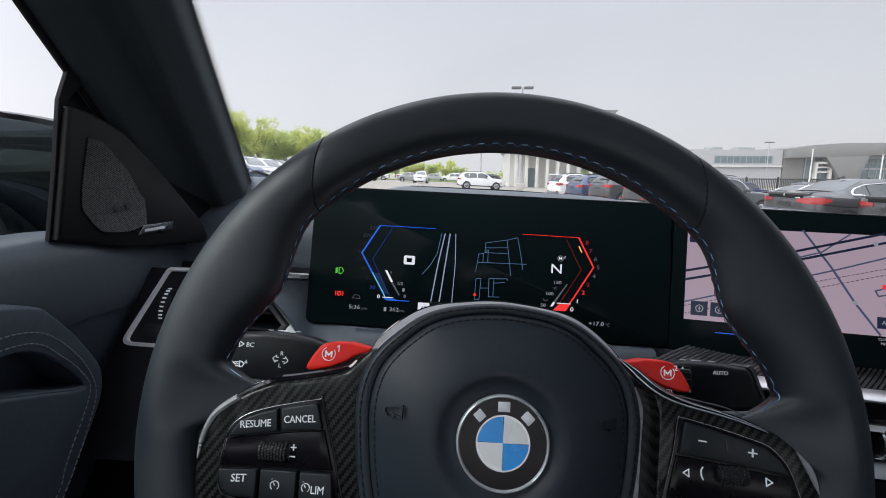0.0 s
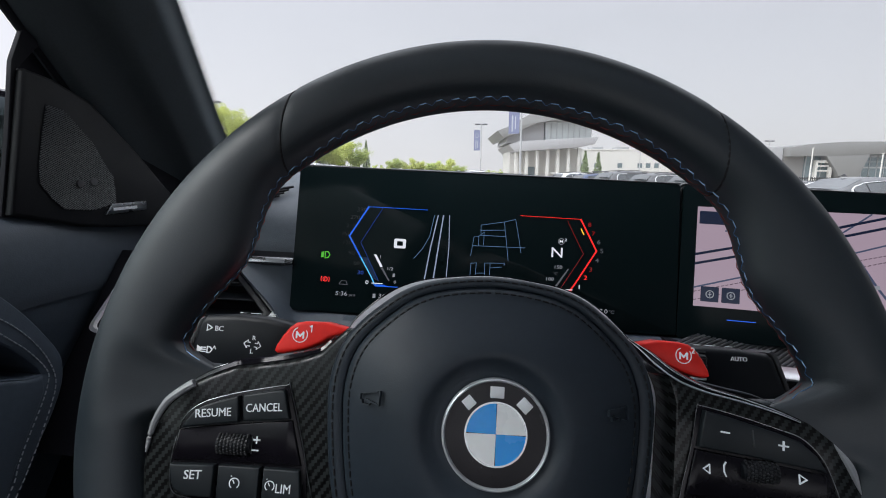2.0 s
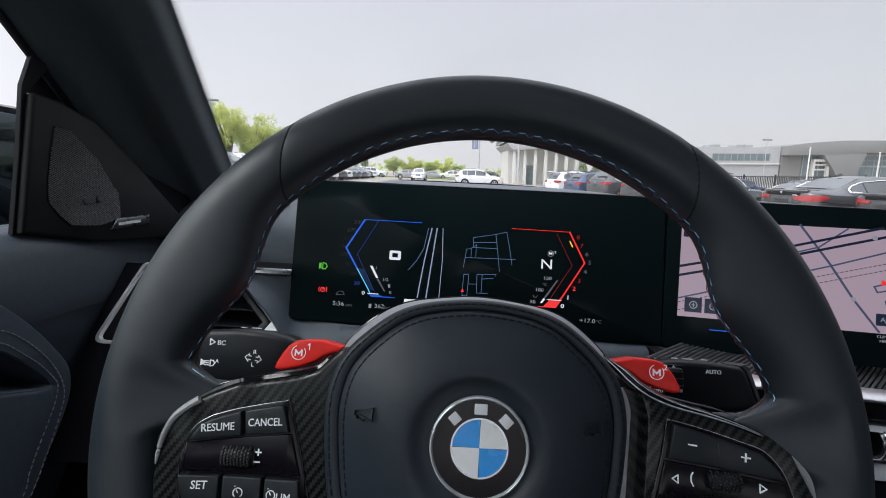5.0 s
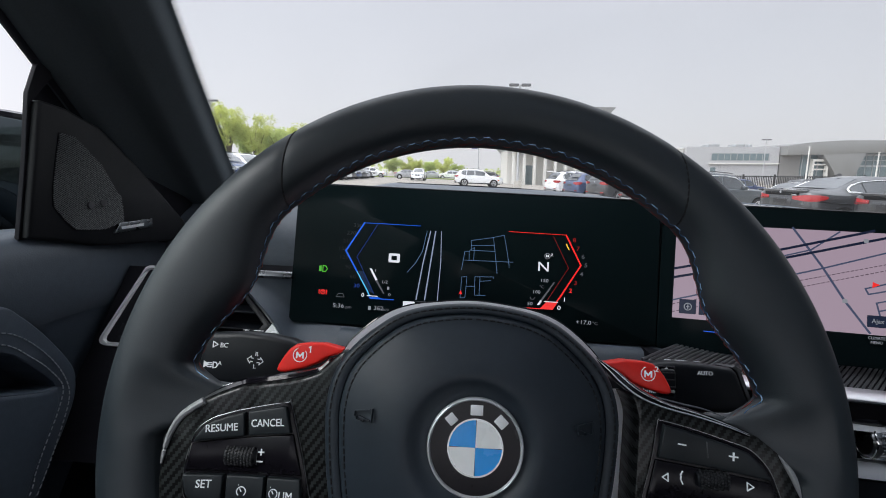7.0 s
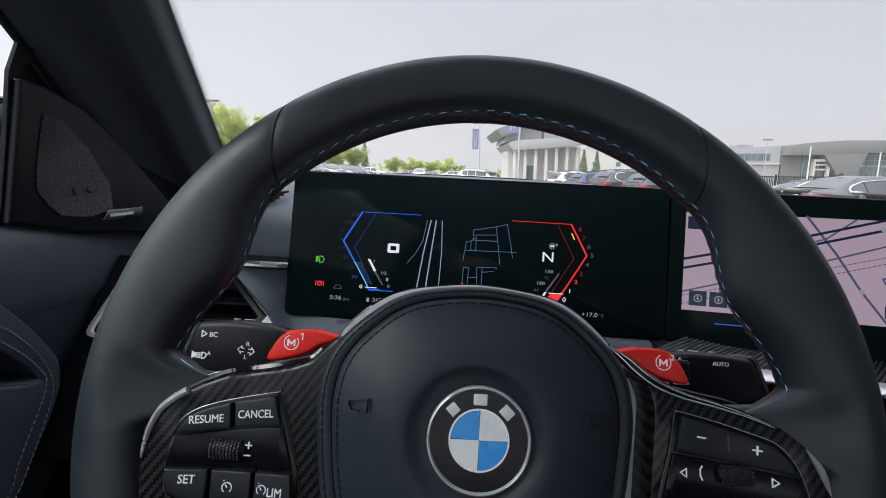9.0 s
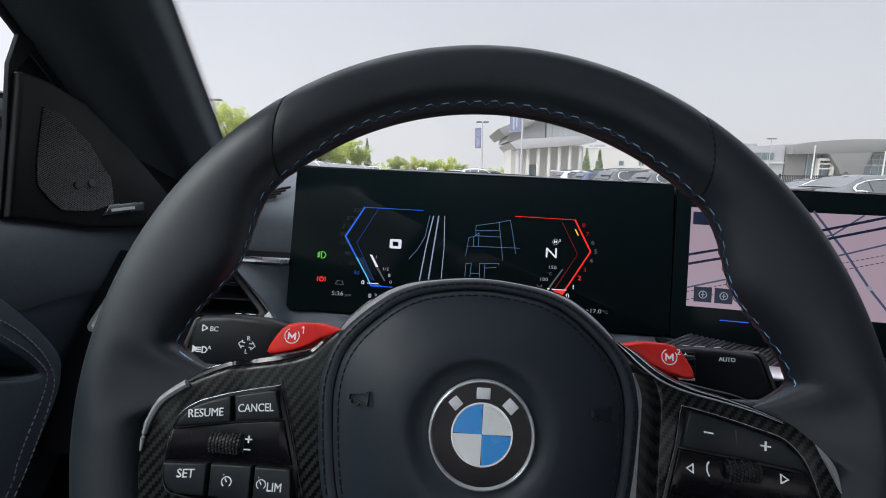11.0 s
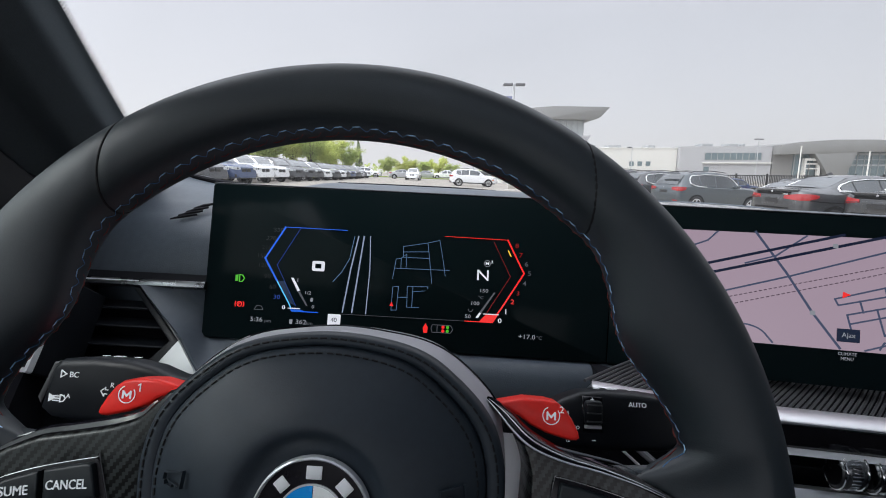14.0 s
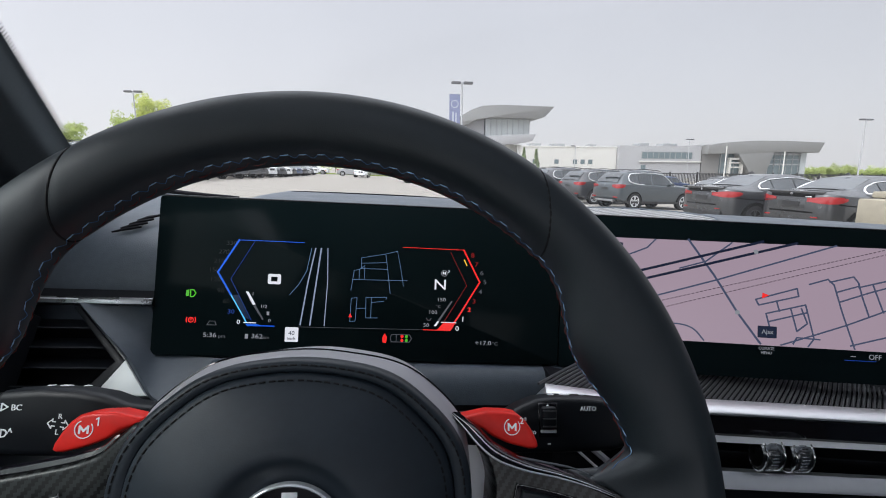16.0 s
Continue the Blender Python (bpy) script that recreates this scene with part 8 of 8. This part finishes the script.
for k in range(9):
    part("mullion", box(14.0 + k * 0.79, 14.08 + k * 0.79, Y_T - 0.28, Y_T - 0.2, 5.8, 8.5), FRAME, gl, "slim window post")
part("lower_wall", box(9.6, 20.0, Y_T + 2.5, Y_T + 10, -1.5, 4.8), WHITEWALL, hall, "white lower wall")
for k in range(7):
    part("column", box(9.9 + k * 1.45, 10.3 + k * 1.45, Y_T - 0.5, Y_T, -1.5, 4.7, 0.02), WHITEWALL, hall, "white square column")
part("entrance", box(12.2, 13.6, Y_T + 2.35, Y_T + 2.5, -1.2, 2.2), FACADE, hall, "dark glazed entrance")

Y_B = 100.0
works = thing("workshop_building", (42, Y_B, -1.2), "long low white workshop building with small square windows", "building", car=False)
part("wall", box(24.0, 52.0, Y_B, Y_B + 25, -1.6, 6.2), WHITEWALL, works, "white rendered wall")
part("parapet", box(23.9, 52.1, Y_B - 0.1, Y_B + 25.1, 6.2, 6.45, 0.03), WHITEWALL, works, "white parapet")
for x in (32.5, 37.5, 41.8, 43.6, 45.4, 27.0, 29.0):
    wn_ = part("window", box(x, x + 0.9, Y_B - 0.06, Y_B + 0.1, 2.6, 3.5), FACADE, works, "small square window")
    part("frame", box(x - 0.08, x + 0.98, Y_B - 0.04, Y_B + 0.05, 2.52, 3.58), FRAME, wn_, "grey window frame")
for x, w_ in ((33, 2.6), (38.5, 2.8), (47.5, 1.5)):
    part("roof_unit", box(x, x + w_, Y_B + 4, Y_B + 7, 6.4, 7.2, 0.03), FRAME, works, "grey rooftop unit")

office = thing("office_building", (60, Y_B, -1.4), "grey two-storey office building with a ribbon of windows", "building", car=False)
part("wall", box(52.1, 72.0, Y_B - 1, Y_B + 25, -1.8, 6.7), GREYWALL, office, "pale grey clad wall")
for k in range(9):
    x = 57.6 + k * 1.36
    wn_ = part("window", box(x, x + 1.22, Y_B - 1.08, Y_B - 0.9, 3.9, 5.3), FACADE, office, "office window")
part("window_band", box(57.4, 70.0, Y_B - 1.05, Y_B - 0.9, 3.75, 5.45), FRAME, office, "grey window band")
part("ledge", box(57.0, 72.0, Y_B - 1.4, Y_B - 1.0, 3.1, 3.35), WHITEWALL, office, "pale ledge")
part("lower_window", box(57.5, 58.6, Y_B - 1.06, Y_B - 0.9, 1.0, 2.4), FACADE, office, "lower window")
for x, w_ in ((59, 2.4), (65, 2.0), (68.0, 0.6)):
    part("roof_unit", box(x, x + w_, Y_B + 3, Y_B + 6, 6.7, 7.5, 0.03), FRAME, office, "grey rooftop unit")

annex = thing("dark_showroom", (88, Y_B, -1.5), "dark grey angular showroom with a projecting roof and glazed front", "building", car=False)
part("wall", prism([(72.0, -2), (72.0, 6.6), (76.0, 7.3), (90.0, 7.6), (98.6, 7.4), (98.6, 5.2), (99.0, -2)], XZ(Y_B + 3), -15, 0, 0.05), DARKCLAD, annex, "dark grey metal wall behind the glazing")
part("roof", prism([(72.2, 6.9), (76.2, 7.5), (80.2, 7.8), (84.2, 8.03), (92.3, 8.07), (101.4, 7.82), (100.2, 5.5), (92.6, 5.55), (88.6, 5.45), (80.0, 5.1), (73.3, 4.95), (72.2, 5.0)], XZ(Y_B - 3), -20, 0, 0.05), ROOFCLAD, annex, "thick projecting grey roof")
part("pier", prism([(79.6, 5.3), (82.4, 1.7), (83.6, -2), (86.4, -2), (87.4, 1.7), (88.8, 5.5)], XZ(Y_B - 2.96), -6, 0, 0.05), ROOFCLAD, annex, "tapered grey pier under the roof")
gz = part("glazing", box(87.0, 98.6, Y_B - 1.2, Y_B - 0.9, -2, 5.5), FACADE, annex, "glazed front")
for k in range(8):
    part("mullion", box(87.2 + k * 1.6, 87.32 + k * 1.6, Y_B - 1.3, Y_B - 1.2, -2, 5.5), FRAME, gz, "slim window post")
for z, tall in ((2.6, 0.35), (3.9, 0.12), (4.9, 0.45)):
    part("transom", box(87.0, 98.6, Y_B - 1.3, Y_B - 1.2, z, z + tall), FRAME, gz, "pale cross bar")
part("corner_pane", box(97.2, 98.7, Y_B - 1.35, Y_B - 1.25, -2, 5.5), PALE_GLASS, gz, "pale corner pane")
g2 = part("side_glazing", box(76.6, 82.5, Y_B - 1.2, Y_B - 1.0, -1.5, 5.1), FACADE, annex, "dark glazed bay")
for k in range(4):
    part("mullion", box(76.7 + k * 1.7, 76.85 + k * 1.7, Y_B - 1.35, Y_B - 1.2, -1.5, 5.1), FRAME, g2, "slim window post")
part("bay_wall", box(72.2, 76.6, Y_B - 1.1, Y_B - 0.8, -2, 5.0), DARKCLAD, annex, "dark wall beside the bay")
part("portal", prism([(78.4, -2), (78.4, 4.2), (81.9, 4.2), (81.9, -2), (81.5, -2), (81.5, 3.7), (78.8, 3.7), (78.8, -2)], XZ(Y_B - 2.2), -0.8, 0, 0.02), WHITEWALL, annex, "white square portal")
for z in (1.9, 2.9):
    part("portal_bar", box(78.8, 81.5, Y_B - 2.0, Y_B - 1.7, z, z + 0.3), WHITEWALL, annex, "white cross bar in the portal")

# ---- slim flagless poles before the dark showroom ----
for x, y, top in ((39.6, 50.0, 3.95), (47.2, 50.0, 3.4)):
    z = ground_z(x, y)
    p = thing("slim_pole", (x, y, z), "slim white pole before the dark showroom", "pole", "slim poles", car=False)
    part("shaft", tube([(x, y, z), (x, y, top)], [0.085, 0.065], 10), WHITEWALL, p, "white tapered shaft")
    part("cap", box(x - 0.10, x + 0.10, y - 0.10, y + 0.10, top, top + 0.05, 0.02), WHITEWALL, p, "small white cap")

# ---- fence ----
FENCE = mat("black_fence", (0.02, 0.02, 0.021), 0.5, var=0.1)
fence = thing("picket_fence", (40, 52, -1.2), "black metal picket fence beyond the parked cars", "fence", car=False)
f0, f1 = Vector((22, 50)), Vector((86, 60))
bm = bmesh.new()
n_p = 290
for k in range(n_p):
    p = f0.lerp(f1, k / n_p)
    z = ground_z(p.x, p.y)
    merge(bm, box(p.x - 0.03, p.x + 0.03, p.y - 0.03, p.y + 0.03, z, z + 2.0))
part("picket", bm, FENCE, fence, "black metal pickets", kind="stuff")
for dz in (0.3, 1.8):
    part("rail", tube([(*f0, ground_z(*f0) + dz), (*f1, ground_z(*f1) + dz)], 0.05, 6), FENCE, fence, "black fence rail")
for k in range(17):
    p = f0.lerp(f1, k / 16)
    z = ground_z(p.x, p.y)
    part("post", box(p.x - 0.07, p.x + 0.07, p.y - 0.07, p.y + 0.07, z, z + 2.15), FENCE, fence, "black fence post")

# ---- trees ----
BARK = mat("bark", (0.10, 0.08, 0.06), 0.9, var=0.3, scale=6, bump=0.5, bscale=30)
# leaf colours are paled to stand for haze before the trees
LEAVES = [mat("hazed_spring_leaves_a", (0.55, 0.59, 0.21), 0.7, var=0.35, scale=1.2, spec=0.2, random=0.12), mat("hazed_spring_leaves_b", (0.48, 0.55, 0.21), 0.7, var=0.35, scale=1.2, spec=0.2, random=0.12), mat("hazed_dark_leaves", (0.24, 0.30, 0.16), 0.75, var=0.35, scale=1.5, spec=0.2)]


def let_through(m, share):
    """Thin leaves pass part of the daylight."""
    nt = m.node_tree
    out = [n for n in nt.nodes if n.type == "OUTPUT_MATERIAL"][0]
    skin_ = out.inputs["Surface"].links[0].from_socket
    bs = [n for n in nt.nodes if n.type == "BSDF_PRINCIPLED"][0]
    tr = nt.nodes.new("ShaderNodeBsdfTranslucent")
    if bs.inputs["Base Color"].links:
        nt.links.new(bs.inputs["Base Color"].links[0].from_socket, tr.inputs["Color"])
    mx = nt.nodes.new("ShaderNodeMixShader")
    mx.inputs[0].default_value = share
    nt.links.new(skin_, mx.inputs[1])
    nt.links.new(tr.outputs[0], mx.inputs[2])
    nt.links.new(mx.outputs[0], out.inputs["Surface"])


for leaf in LEAVES[:2]:
    let_through(leaf, 0.6)


def leaf_clump(bm, c, r, n, rng, size):
    for _ in range(n):
        d = Vector((rng.gauss(0, 1), rng.gauss(0, 1), rng.gauss(0, 0.8)))
        p = c + d.normalized() * r * rng.random() ** 0.5
        a = Vector((rng.uniform(-1, 1), rng.uniform(-1, 1), rng.uniform(-0.6, 0.6))).normalized() * size * rng.uniform(0.6, 1.3)
        b_ = a.cross(Vector((rng.uniform(-1, 1), rng.uniform(-1, 1), rng.uniform(-1, 1)))).normalized() * size * 0.6
        bm.faces.new([bm.verts.new(q) for q in (p - a, p + b_ * 0.9, p + a, p - b_)])


def tree(x, y, h, spread, kind=0, seed=0):
    rng = random.Random(seed)
    z = ground_z(x, y)
    words = ("spring-green broadleaf tree beyond the car park", "fresh green broadleaf tree with an open crown", "dark green conifer in front of the building")[kind]
    t = thing("tree", (x, y, z), words, "tree", "trees round the car park", car=False)
    trunk = bmesh.new()
    tube([(x, y, z - 0.1), (x + 0.05, y, z + h * 0.3), (x, y, z + h * (0.9 if kind == 2 else 0.62))], [h * 0.022, h * 0.017, h * 0.005], 8, bm=trunk)
    crown = bmesh.new()
    if kind == 2:
        for k in range(26):
            f = k / 26
            rr = spread * (1 - f) * rng.uniform(0.75, 1.1)
            for j in range(9):
                a = rng.uniform(0, math.tau)
                c = Vector((x + rr * 0.7 * math.cos(a), y + rr * 0.7 * math.sin(a), z + h * (0.10 + 0.88 * f) - 0.1 * rr))
                leaf_clump(crown, c, 0.22 * spread * (1.15 - f), 9, rng, 0.10 * spread + 0.03)
    else:
        n_l = 13
        for k in range(n_l):
            a = k * 2.4 + rng.uniform(-0.4, 0.4)
            e = rng.uniform(0.05, 1.0)
            tip = Vector((x + spread * 0.8 * math.cos(a) * math.sin(e * 1.7), y + spread * 0.8 * math.sin(a) * math.sin(e * 1.7), z + h * (0.36 + 0.55 * e)))
            root = Vector((x, y, z + h * rng.uniform(0.15, 0.5)))
            tube([root, root.lerp(tip, 0.5) + Vector((0, 0, h * 0.03)), tip], [h * 0.009, h * 0.006, h * 0.002], 5, bm=trunk)
            for q in range(7):
                c = root.lerp(tip, rng.uniform(0.55, 1.12)) + Vector((rng.gauss(0, spread * 0.13), rng.gauss(0, spread * 0.13), rng.gauss(0, h * 0.05)))
                leaf_clump(crown, c, spread * rng.uniform(0.18, 0.36), 64, rng, 0.040 * spread + 0.05)
    part("trunk", trunk, BARK, t, "brown trunk and limbs")
    part("crown", crown, LEAVES[kind], t, "loose leafy crown, its colour paled for haze")


for k, (x, y, h, s, kd) in enumerate(((-33.0, 73, 10.9, 2.3, 0), (-46.5, 74, 6.4, 3.0, 1), (-30.0, 82, 8.3, 3.0, 1), (-26.5, 86, 8.8, 3.4, 0), (-23.0, 88, 8.0, 3.0, 1), (-38.5, 80, 9.5, 3.5, 1), (-20.5, 92, 7.6, 3.0, 0), (-17.8, 95, 6.6, 2.6, 1), (-16.2, 98, 7.8, 1.3, 2), (-12.5, 120, 4.2, 2.4, 1),
                              (-9.0, 125, 4.0, 2.6, 0), (-6.3, 118, 5.0, 2.2, 0), (-3.0, 126, 4.2, 2.4, 1), (0.5, 122, 4.8, 2.2, 0), (4, 135, 3.6, 2.6, 1), (18.9, 62, 5.2, 1.1, 2), (21.3, 64, 5.2, 1.1, 2), (-29.5, 74, 9.2, 2.8, 0), (-27.2, 78, 8.4, 2.8, 1), (-24.5, 80, 8.6, 2.8, 0), (-22.0, 82, 7.8, 2.6, 1), (-19.8, 84, 7.0, 2.6, 0), (-32.5, 78, 9.4, 2.6, 1))):
    tree(x, y, h, s, kd, 11 + k)
for k in range(11):
    tree(114 + 6 * k, 112 - 1.5 * k, 3.6 + 0.5 * math.sin(k * 2.1), 3.6, 1, 60 + k)
# far wooded horizon, one mass
far = bmesh.new()
rng = random.Random(5)
for k in range(260):
    a = radians(-75 + 150 * k / 260)
    d = 190 + 25 * math.sin(k * 0.7)
    c = Vector((d * math.sin(a), d * math.cos(a), ground_z(d * math.sin(a), 0) + 0.6 + rng.random() * 1.6))
    leaf_clump(far, c, 2.4, 16, rng, 0.8)
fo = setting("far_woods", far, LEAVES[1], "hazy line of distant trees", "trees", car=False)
tagged(fo, kind="stuff")
